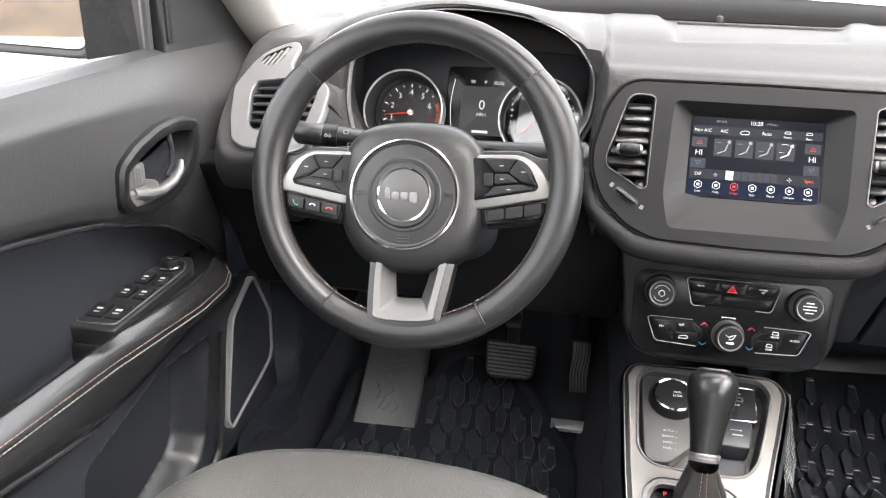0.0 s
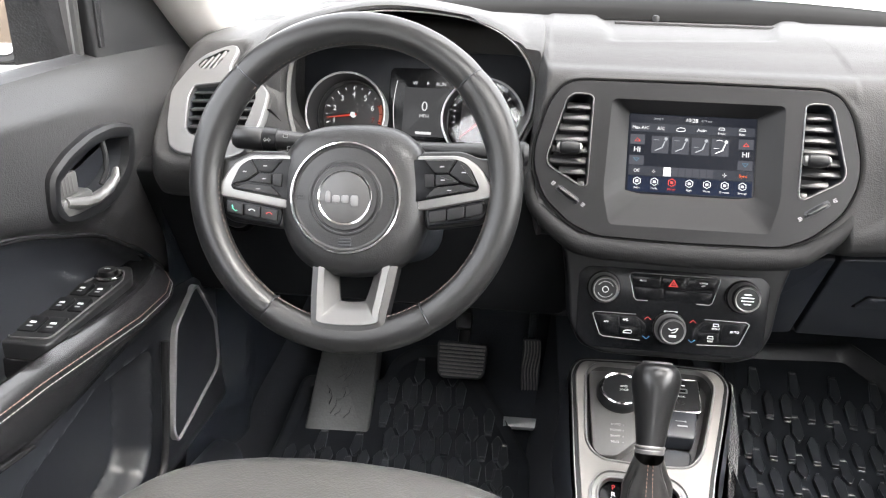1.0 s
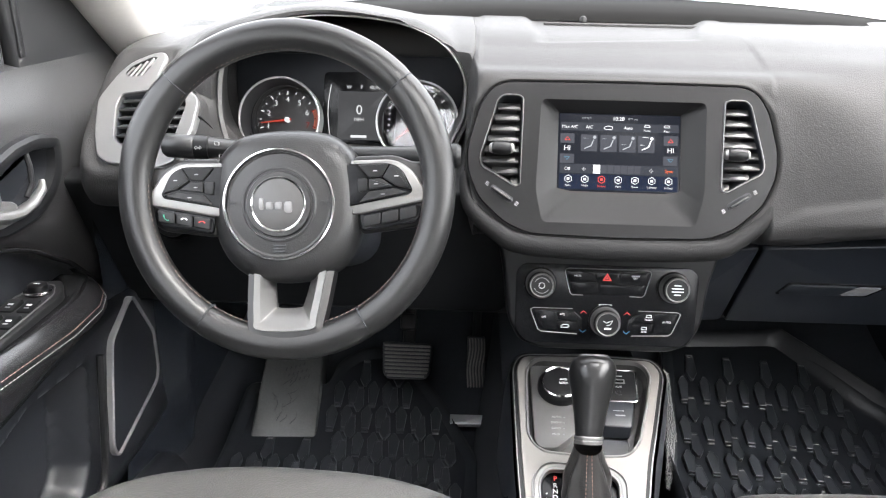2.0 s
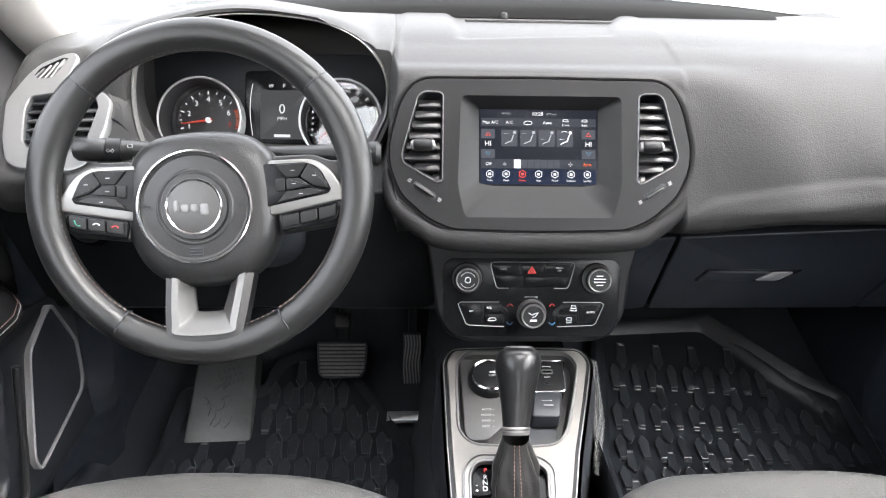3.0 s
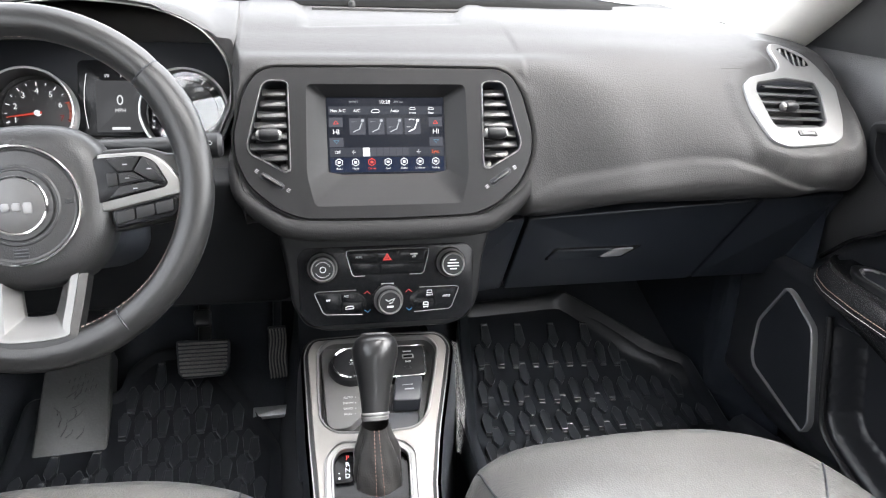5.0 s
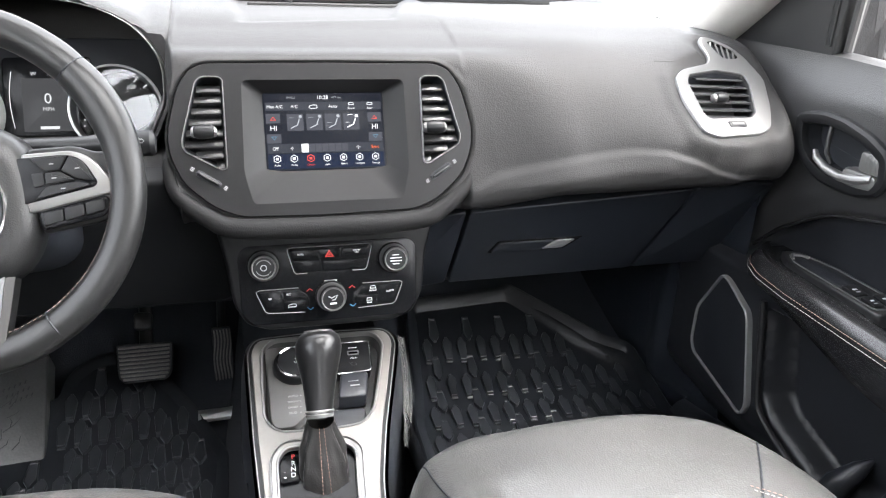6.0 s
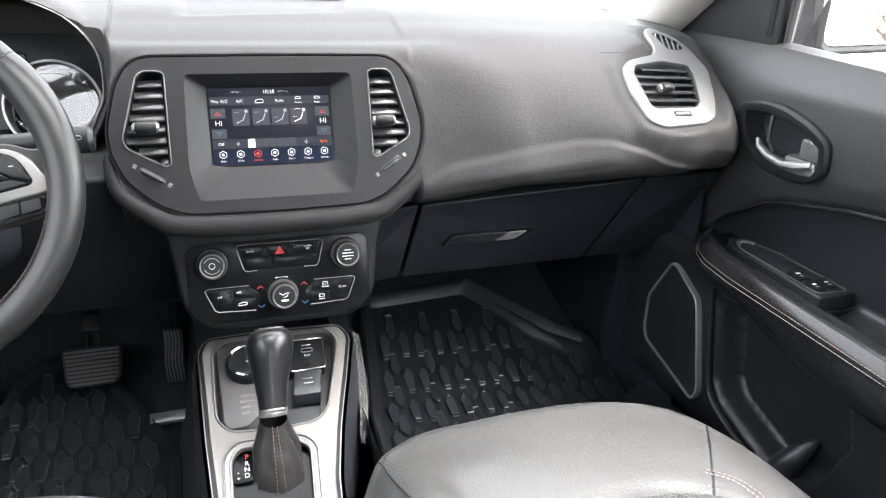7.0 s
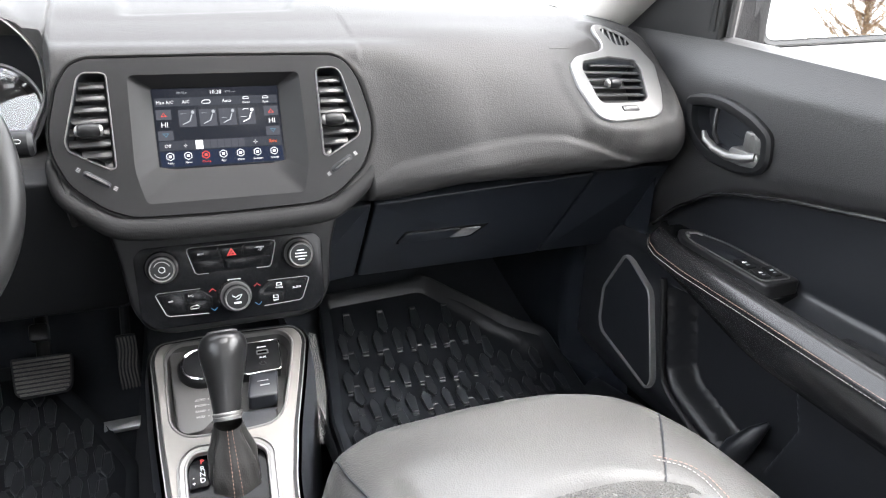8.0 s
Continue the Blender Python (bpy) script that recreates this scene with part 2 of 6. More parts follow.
def surface(rows, bm=None):
    """A sheet through a grid of points."""
    bm = bm or bmesh.new()
    vs = [[bm.verts.new(p) for p in r] for r in rows]
    for a, b in zip(vs, vs[1:]):
        for i in range(len(a) - 1):
            bm.faces.new((a[i], a[i + 1], b[i + 1], b[i]))
    return bm


def step(a, b, x):
    t = min(1.0, max(0.0, (x - a) / (b - a)))
    return t * t * (3 - 2 * t)


def lerp_table(table, x):
    if x <= table[0][0]:
        return table[0][1]
    for (x0, a), (x1, b) in zip(table, table[1:]):
        if x <= x1:
            s = (x - x0) / (x1 - x0)
            return a + (b - a) * s
    return table[-1][1]


def inside(poly, x, y):
    """Signed distance to an outline, positive inside."""
    best, odd, n = 1e9, False, len(poly)
    for i in range(n):
        (x0, y0), (x1, y1) = poly[i - 1], poly[i]
        if (y0 > y) != (y1 > y) and x < (x1 - x0) * (y - y0) / (y1 - y0) + x0:
            odd = not odd
        dx, dy = x1 - x0, y1 - y0
        t = max(0, min(1, ((x - x0) * dx + (y - y0) * dy) / (dx * dx + dy * dy + 1e-12)))
        best = min(best, math.hypot(x - x0 - t * dx, y - y0 - t * dy))
    return best if odd else -best


def lettering(name, text, size, m, material, parent, w=0.0, align="CENTER", x=0.0, y=0.0):
    """Words in Blender's own font as a thin mesh, centred at (x, y) of the frame m."""
    cu = bpy.data.curves.new(name, "FONT")
    cu.body, cu.size, cu.align_x, cu.align_y, cu.extrude, cu.resolution_u = text, size, align, "CENTER", 0.00012, 3
    tmp = bpy.data.objects.new(name, cu)
    scene.collection.objects.link(tmp)
    bpy.context.view_layer.update()
    me = bpy.data.meshes.new_from_object(tmp.evaluated_get(bpy.context.evaluated_depsgraph_get()))
    bpy.data.objects.remove(tmp)
    me.transform(m @ Matrix.Translation((x, y, w)))
    me.materials.clear()
    me.materials.append(material)
    ob = new(name, me)
    ob.parent = parent
    ob.matrix_parent_inverse = parent.matrix_world.inverted()
    return ob


def stitches(name, path, length, gap, thick, material, parent, up=None):
    """A row of short thread stitches along a path, as one mesh."""
    bm = bmesh.new()
    path = [Vector(p) for p in path]
    run, nxt = 0.0, 0.0
    for a, b in zip(path, path[1:]):
        seg = (b - a).length
        while nxt < run + seg:
            p = a + (b - a) * ((nxt - run) / seg)
            d = (b - a).normalized() * length / 2
            tube([p - d, p - d * 0.5, p + d * 0.5, p + d], [thick * 0.3, thick, thick, thick * 0.3], n=5, bm=bm)
            nxt += length + gap
        run += seg
    ob = part(name, bm, material, parent)
    ob["kind"] = "stuff"
    return ob

# ---- setting: ground, far hills, car shell ----
CONCRETE = make_mat("pale_concrete", (0.30, 0.295, 0.285), 0.85, grain=60, depth=0.4, vary=0.18, blotch=0.5)
HILL = make_mat("brown_hillside", (0.085, 0.058, 0.036), 0.95, vary=0.45, blotch=0.05)
COWL = make_mat("matt_black_frit", (0.006, 0.006, 0.006), 0.9, spec=0.03)
BARK = make_mat("pale_bark", (0.16, 0.10, 0.055), 0.9, vary=0.3)
GROUND_Z = -0.33


def build_ground():
    bm = bmesh.new()
    R = 900
    rows = []
    for i in range(13):
        rows.append([(R * math.sinh(3 * (i / 6 - 1)) / math.sinh(3), R * math.sinh(3 * (j / 6 - 1)) / math.sinh(3), GROUND_Z) for j in range(13)])
    surface(rows, bm)
    tagged(part("ground", bm, CONCRETE), "pale grey concrete lot reaching the horizon", "ground", kind="structure")
    bm = bmesh.new()
    rings = []
    for k in range(121):
        a = 2 * math.pi * k / 120
        h = 16 + 14 * noise.noise((math.cos(a) * 3, math.sin(a) * 3, 0.3)) + 5 * noise.noise((math.cos(a) * 14, math.sin(a) * 14, 2))
        h *= 0.55 + 0.8 * step(0.2, -0.6, math.sin(a))
        rings.append([(r * math.cos(a), r * math.sin(a), GROUND_Z - 0.5 + h * q) for r, q in ((300, 0), (330, 0.5), (370, 0.85), (420, 1.0), (500, 0.6))])
    surface(rings, bm)
    tagged(part("backdrop", bm, HILL), "low brown wooded hills on the horizon", "hills", kind="structure")


def build_tree(x, y, h, seed):
    rnd = random.Random(seed)
    t = thing("bare_tree", "leafless roadside tree with pale brown branches", "tree", (x, y, GROUND_Z), group="bare trees")
    bm = bmesh.new()
    tube([(x, y, GROUND_Z), (x + 0.1, y, GROUND_Z + h * 0.4), (x, y + 0.1, GROUND_Z + h)], [0.16, 0.10, 0.02], bm=bm)
    part("trunk", bm, BARK, t)
    bm = bmesh.new()
    for k in range(70):
        z = GROUND_Z + h * (0.25 + 0.7 * k / 70)
        a, l = rnd.uniform(0, 6.28), h * 0.33 * (1.1 - 0.75 * k / 70)
        e = Vector((x + l * math.cos(a), y + l * math.sin(a), z + l * 0.8))
        tube([(x, y, z), (Vector((x, y, z)) + e) / 2 + Vector((0, 0, -0.1)), e], [0.045, 0.03, 0.008], n=5, bm=bm)
        for q in range(4):
            s = Vector((x, y, z)).lerp(e, rnd.uniform(0.4, 0.95))
            d = Vector((rnd.uniform(-1, 1), rnd.uniform(-1, 1), rnd.uniform(0, 1.2))) * l * 0.4
            tube([s, s + d], [0.016, 0.004], n=4, bm=bm)
    part("branches", bm, BARK, t)


build_ground()
for k, (tx, ty, th) in enumerate([(-9, -16, 6), (-13, -22, 7), (-16, -17, 6.5), (-11, -29, 8), (-20, -30, 8), (12, -26, 7), (17, -33, 8), (24, -28, 7)]):
    build_tree(tx, ty, th, k)


def build_shell():
    # floor pan with footwells, firewall, tunnel sides
    rows = []
    prof = [(-2.2, 0.03), (-0.9, 0.03), (-0.2, 0.03), (0.14, 0.035), (0.26, 0.06), (0.38, 0.12), (0.50, 0.22), (0.56, 0.32), (0.58, 0.50), (0.58, 0.70)]
    pr = smooth_path(prof, 5)
    for i in range(9):
        x = -0.78 + 1.56 * i / 8
        rows.append([(x, p[0], p[1]) for p in pr])
    tagged(part("floor", surface(rows), CARPET), "black carpeted floor pan rising to the firewall", "floor", kind="structure")
    # roof lining; the unseen opening is added to let light onto the seats
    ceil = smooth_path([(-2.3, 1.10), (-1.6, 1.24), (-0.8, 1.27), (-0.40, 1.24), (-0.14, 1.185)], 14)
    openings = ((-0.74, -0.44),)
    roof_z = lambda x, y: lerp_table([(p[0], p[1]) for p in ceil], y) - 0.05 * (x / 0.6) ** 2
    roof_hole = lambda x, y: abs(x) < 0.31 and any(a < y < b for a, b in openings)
    bm = bmesh.new()
    xs = [-0.62 + 1.24 * i / 31 for i in range(32)]
    for dz in (0.0, 0.03):
        grid = [[bm.verts.new((x, p[0], p[1] + dz - 0.05 * (x / 0.6) ** 2)) for p in ceil] for x in xs]
        for i in range(len(xs) - 1):
            for j in range(len(ceil) - 1):
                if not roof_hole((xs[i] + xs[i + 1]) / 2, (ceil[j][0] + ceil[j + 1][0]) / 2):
                    bm.faces.new((grid[i][j], grid[i + 1][j], grid[i + 1][j + 1], grid[i][j + 1]))
    loose = [v for v in bm.verts if not v.link_faces]
    bmesh.ops.delete(bm, geom=loose, context="VERTS")
    tagged(part("ceiling", bm, HEADLINER), "pale grey cloth headliner with an unseen opening added for light", "ceiling", kind="structure")
    # glass over the opening that was added for light
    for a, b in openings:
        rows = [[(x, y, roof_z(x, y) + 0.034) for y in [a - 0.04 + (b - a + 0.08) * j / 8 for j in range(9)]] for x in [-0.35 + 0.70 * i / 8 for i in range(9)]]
        pane = tagged(part("window_roof_added", surface(rows), GLASS), "unseen glass roof pane added to light the front seats", "window", kind="structure")
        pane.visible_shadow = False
    # rear bulkhead with an opening for the back window
    bm = bmesh.new()
    m = basis((0, -2.25, 0), (1, 0, 0), (0, 0, 1))
    box(m, -0.8, 0.8, 0.0, 0.78, 0, 0.03, bm=bm)
    box(m, -0.8, -0.55, 0.78, 1.12, 0, 0.03, bm=bm)
    box(m, 0.55, 0.8, 0.78, 1.12, 0, 0.03, bm=bm)
    tagged(part("wall_rear", bm, PLASTIC), "dark tailgate trim below the back window", "wall", kind="structure")
    for s, nm in ((-1, "wall_left"), (1, "wall_right")):
        bm = bmesh.new()
        m = basis((s * 0.76, 0, 0), (0, 1, 0), (0, 0, 1))
        box(m, -2.25, 0.3, 0.0, 0.10, -0.02, 0.02, bm=bm)
        box(m, -2.23, -1.10, 0.10, 0.74, -0.02, 0.02, bm=bm)
        for a, b in ((-1.16, -1.06), (-2.25, -2.1)):
            rings = []
            for z, xo in ((0.08, 0.76), (0.70, 0.76), (1.0, 0.70), (1.22, 0.60)):
                rings.append([(s * xo, a, z), (s * (xo + 0.04), a, z), (s * (xo + 0.04), b, z), (s * xo, b, z)])
            loft(rings, bm=bm)
        tagged(part(nm, bm, PLASTIC), "dark rear door trim, sill and pillars", "wall", kind="structure")
        # roof rail over the side windows
        bm = tube(smooth_path([(s * 0.60, -0.34, 1.185), (s * 0.61, -0.9, 1.24), (s * 0.61, -1.6, 1.21), (s * 0.60, -2.25, 1.08)], 6), 0.045, bm=None, n=10)
        tagged(part("trim_rail", bm, PILLAR), "pale grey roof rail trim", "trim", kind="structure")
        # windscreen pillar
        path = smooth_path([(s * 0.755, 0.42, 0.66), (s * 0.735, 0.26, 0.755), (s * 0.705, 0.06, 0.90), (s * 0.665, -0.18, 1.08), (s * 0.60, -0.36, 1.19)], 8)
        bm = tube(path, [0.066 - 0.018 * i / len(path) for i in range(len(path))], n=14, flat=0.62)
        tagged(part("trim_pillar", bm, PILLAR), "pale grey windscreen pillar trim", "trim", kind="structure")
    bm = tube([(-0.6, -0.28, 1.15), (-0.2, -0.14, 1.20), (0.2, -0.14, 1.20), (0.6, -0.28, 1.15)], 0.04, n=10)
    tagged(part("trim_header", bm, PILLAR), "pale grey windscreen header trim", "trim", kind="structure")


build_shell()


def wedge_y(x):
    """How far the windscreen base bows back towards the sides."""
    return 0.56 - 0.24 * (abs(x) / 0.72) ** 2.2


def wedge_z(x):
    return 0.795 - 0.055 * (abs(x) / 0.72) ** 2.5


def build_windscreen():
    rows = []
    for i in range(25):
        x = -0.72 + 1.44 * i / 24
        xt = x * 0.80
        yb, yt = wedge_y(x), -0.12 - 0.10 * (abs(x) / 0.72) ** 2
        rows.append([(x + (xt - x) * t, yb + (yt - yb) * t, wedge_z(x) + (1.20 - wedge_z(x) - 0.05 * (x / 0.72) ** 2) * t) for t in [k / 8 for k in range(9)]])
    ob = tagged(part("window_windscreen", surface(rows), GLASS), "clear laminated windscreen", "window", kind="structure")
    ob.visible_shadow = False
    # black frit band and cowl along the base
    rows = []
    for i in range(41):
        x = -0.555 + 1.215 * i / 40
        y = wedge_y(x)
        dz = wedge_z(x) - 0.795
        e = min(0.305 + 0.12 * step(0.40, 0.55, abs(x)), y - 0.045)
        rows.append([(x, e - 0.004, 0.782 + dz), (x, e, 0.791 + dz), (x, e + 0.012, 0.799 + dz), (x, (e + y) / 2, 0.804 + dz), (x, y - 0.008, 0.808 + dz), (x, y + 0.012, 0.803 + dz), (x, y + 0.05, 0.77 + dz)])
    tagged(part("trim_cowl", surface(rows), COWL), "black band along the windscreen base", "trim", kind="structure")
    # wiper arm resting outside
    w = thing("wiper", "black windscreen wiper arm at rest", "wiper", (0.3, 0.58, 0.81))
    part("wiper_arm", tube([(0.72, 0.50, 0.835), (0.50, 0.60, 0.842), (0.15, 0.66, 0.84)], [0.008, 0.007, 0.005]), DARK, w)
    part("wiper_blade", tube([(0.66, 0.47, 0.832), (0.40, 0.585, 0.834), (0.0, 0.64, 0.828)], 0.006), DARK, w)
    # outer body: bonnet and door skins
    car = thing("bodywork", "white painted bonnet and outer door skins", "bodywork", (0, 1.0, 0.3))
    rows = []
    for i in range(21):
        x = -0.86 + 1.72 * i / 20
        b = 0.03 * (1 - (abs(x) / 0.86) ** 2)
        rows.append([(x, 0.62 - 0.2 * (abs(x) / 0.86) ** 2 + 1.0 * t, 0.765 + b - 0.14 * t ** 1.5 - 0.06 * (abs(x) / 0.86) ** 4) for t in [k / 8 for k in range(9)]])
    part("bonnet", surface(rows), PAINT, car)
    for s in (-1, 1):
        rows = []
        for y in [-2.7 + 3.1 * k / 40 for k in range(41)]:
            rows.append([(s * (0.80 + 0.085 * math.sin(math.pi * q)), y, 0.735 - 0.75 * q - 0.02 * (y + 0.3)) for q in [j / 8 for j in range(9)]])
        part("door_skin", surface(rows), PAINT, car)


build_windscreen()

# ---- dashboard ----
# sections (y, z) from the windscreen base over the front edge to the lower lip
S_END = [(.42, .756), (.33, .757), (.20, .755), (.12, .745), (.07, .722), (.01, .680), (-.030, .640), (-.044, .605), (-.036, .578), (-.012, .559), (.06, .548)]
S_VENT = [(.46, .783), (.35, .783), (.20, .772), (.12, .757), (.065, .738), (.018, .706), (-.050, .649), (-.062, .612), (-.050, .580), (-.020, .557), (.05, .545)]
S_MID = [(.50, .790), (.35, .787), (.20, .775), (.12, .760), (.070, .744), (.025, .708), (-.018, .652), (-.038, .612), (-.043, .580), (-.020, .556), (.06, .544)]
S_NEAR = [(.54, .795), (.38, .790), (.20, .777), (.12, .760), (.074, .7445), (.038, .7270), (.010, .664), (-.014, .600), (-.026, .563), (-.008, .535), (.06, .518)]
S_CENTRE = [(.56, .795), (.38, .792), (.20, .778), (.12, .758), (.072, .7430), (.036, .7285), (.022, .664), (.006, .600), (.0, .557), (.012, .531), (.06, .515)]
S_ARC = [(.52, .792), (.42, .790), (.30, .785), (.20, .777), (.145, .766), (.112, .742), (.092, .700), (.080, .660), (.066, .620), (.030, .575), (.06, .535)]
S_CAVE = [(.50, .790), (.42, .789), (.36, .785), (.32, .778), (.285, .765), (.27, .70), (.26, .64), (.20, .61), (.06, .60), (.01, .575), (.06, .55)]
STATIONS = [(-.70, S_END), (-.62, S_END), (-.575, S_VENT), (-.556, S_VENT), (-.546, S_CAVE), (-.205, S_CAVE), (-.196, S_ARC), (-.182, S_NEAR), (-.176, S_CENTRE), (.182, S_CENTRE), (.190, S_NEAR), (.205, S_NEAR),
            (.34, S_MID), (.50, S_VENT), (.57, S_VENT), (.64, S_END), (.712, S_END)]
WAVE = [(.17, .545), (.182, .565), (.225, .587), (.315, .608), (.41, .622), (.455, .622), (.503, .608), (.548, .589), (.60, .575), (.70, .570)]


def dash_row(x):
    for (x0, a), (x1, b) in zip(STATIONS, STATIONS[1:]):
        if x <= x1 + 1e-9:
            s = (x - x0) / (x1 - x0)
            if x1 - x0 > 0.06:
                s = s * s * (3 - 2 * s)
            return smooth_path([((1 - s) * p[0] + s * q[0], (1 - s) * p[1] + s * q[1]) for p, q in zip(a, b)], 14)
    return smooth_path(STATIONS[-1][1], 14)


# the flat seat of the outer vents: a plane and the outline of the surround, on the right-hand side
VP_A, VP_B, VP_C = Vector((.503, .024, .709)), Vector((.493, -.061, .645)), Vector((.641, -.028, .634))
VN = (VP_B - VP_A).cross(VP_C - VP_A).normalized()
VN = -VN if VN.y > 0 else VN
VO = Vector((.57, .005, .675))
VO = VO - VN * (VO - VP_A).dot(VN)
VM = basis(VO, (VP_C - VP_B).normalized(), VN.cross((VP_C - VP_B).normalized()))
VMI = VM.inverted()
VENT_OUT = [tuple((VMI @ Vector(p))[:2]) for p in [(.497, .019, .706), (.517, .036, .715), (.574, .060, .720), (.583, .072, .727), (.577, .096, .748), (.586, .108, .753), (.604, .109, .752), (.640, .106, .740), (.660, .093, .727), (.681, .062, .696), (.664, .015, .660), (.645, -.021, .640), (.622, -.034, .634), (.535, -.060, .639), (.508, -.057, .646), (.494, -.015, .678)]]


def vent_seat(x, y, z):
    """Settle the skin round the outer vents onto their plane."""
    if abs(x) < .45 or y > .14 or z < .60:
        return (x, y, z)
    right = x > 0
    q = VMI @ Vector((x, y, z) if right else ((-x - .657) / .84 + .645, y, z + .014))
    d = inside(VENT_OUT, q.x, q.y)
    k = step(-.026, -.003, d)
    deep = .030 * step(.008, .014, d)
    w = q.z + (.001 - q.z) * k - deep
    p = VM @ Vector((q.x, q.y, w))
    return (p.x, p.y, p.z) if right else (-(.657 + (p.x - .645) * .84), p.y, p.z - .014)


PN = basis((0, -.0125, .60), (1, 0, 0), (0, .33, 1))
PNI = PN.inverted()


def pn(pts):
    return [(x, (z - .60) * 1.053) for x, z in pts]


PANEL_HALF = [(0, .7272), (.146, .7262), (.163, .7190), (.178, .6974), (.1915, .648), (.190, .6214), (.176, .5895), (.142, .5607), (.111, .5485), (0, .5462)]
PANEL_OUT = rounded(pn(PANEL_HALF + [(-x, z) for x, z in PANEL_HALF[-2:0:-1]]), .012, 4)


def panel_seat(x, y, z):
    """Bring the skin up flush with the centre panel, and let it pass behind the panel."""
    if abs(x) > .26 or y > .09 or z < .52:
        return (x, y, z)
    q = PNI @ Vector((x, y, z))
    d = inside(PANEL_OUT, q.x, q.y)
    k = step(-.034 + .025 * step(.095, .130, q.y) - .022 * step(.12, .18, x) * step(.03, -.02, q.y), -.004, d) * (1 if x > 0 else step(-.197, -.186, x))
    w = q.z + (-.0015 - .0025 * step(-.0075, -.004, d) - q.z) * k
    w += (-.016 - w) * step(.001, .006, d) - .035 * step(.006, .03, d)
    p = PN @ Vector((q.x, q.y, w))
    return (p.x, p.y, p.z)


def dash_sheet():
    xs = [-.70 + .13 * (k / 22) for k in range(22)] + [-.57 + .08 * k / 26 for k in range(26)] + [-.49 + .27 * k / 36 for k in range(36)]
    xs += [-.22 + .09 * k / 50 for k in range(50)] + [-.13 + .26 * k / 40 for k in range(40)] + [.13 + .10 * k / 50 for k in range(50)] + [.23 + .482 * k / 104 for k in range(105)]
    rows = []
    for x in xs:
        row = []
        zw = lerp_table(WAVE, x)
        for p in dash_row(x):
            y, z = p
            if x > 0.17 and y < 0.06 and z < 0.70:
                k = step(0.004, -0.006, z - zw) * step(.17, .21, x) * (1 - step(.56, .66, x))
                y -= 0.006 * k * step(.530, .56, z) + .007 * step(.0, -.030, z - zw) * step(.545, .58, z) * step(.20, .30, x) * (1 - step(.44, .54, x))
            if z > 0.74 and y > 0.1:
                # shallow tray in the middle of the top
                d = inside([(-.100, .145), (.115, .165), (.19, .40), (-.115, .40)], x, y)
                z -= 0.007 * step(-.006, .012, d)
            e = max(0, x - .664, -x - .652) / .048
            y, z = y + .055 * e ** 2.2, z - .010 * e ** 2
            row.append(panel_seat(*vent_seat(x, y, z)))
        rows.append(row)
    return surface(rows)


dash = thing("dashboard", "dark grey grained dashboard with soft padded top", "dashboard", (0, 0.1, 0.6))
pad = part("dash_pad", dash_sheet(), DASH, dash, "grained dark grey dash skin", angle=60)
FUNNEL = make_mat("dark_hood_funnel", (0.014, 0.0138, 0.0136), 0.5, grain=900, depth=0.2)
# Darker copy of the dash skin; the collar's underside shade is in the colour.
BOWL = make_mat("shaded_collar_skin", (0.0105, 0.0105, 0.0108), 0.50, grain=600, depth=0.25, vary=0.08, spec=0.13)
# Faces deep under the hood get paler skin to stand in for bounced light.
LITCAVE = make_mat("lit_cave_skin", (0.030, 0.0295, 0.029), 0.6, grain=900, depth=0.2)
pad.data.materials.append(LITCAVE)
for f in pad.data.polygons:
    if -.550 < f.center.x < -.201 and .15 < f.center.y < .31 and f.center.z < .776:
        f.material_index = 1
part("sensor", disc_profile(basis((-.022, .298, .787), (1, 0, 0), (0, 1, 0)), [(.006, -.006), (.0055, .000), (.004, .0025), (.0008, .0035)], 16), PANEL, dash, "small round light sensor")
part("speaker_slot", box(basis((.03, .270, .7795), (1, 0, 0), (0, 1, 0)), -.115, .115, -.004, .004, -.002, .002), DASH, dash)
# faint airbag wording on the pad
part("airbag_mark", box(basis((.495, .048, .7285), (1, 0, 0), (0, .8, .55)), -.016, .016, -.0008, .0008, -.002, .0002, .0001), DASH, dash)

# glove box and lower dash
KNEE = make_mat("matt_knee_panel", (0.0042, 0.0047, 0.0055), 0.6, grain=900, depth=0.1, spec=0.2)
GB = basis((.20, .060, .45), (1, 0, 0), (0, -.56, 1))


GLOVEBOX = make_mat("smooth_glove_box_plastic", (0.0075, 0.0092, 0.0125), 0.42, grain=900, depth=0.10, vary=0.12, spec=0.32)
# Far paler than the lid: the scoop's highlight is put in its colour.
SCOOP = make_mat("lit_scoop", (0.12, 0.12, 0.125), 0.30, vary=0.1, spec=0.8)


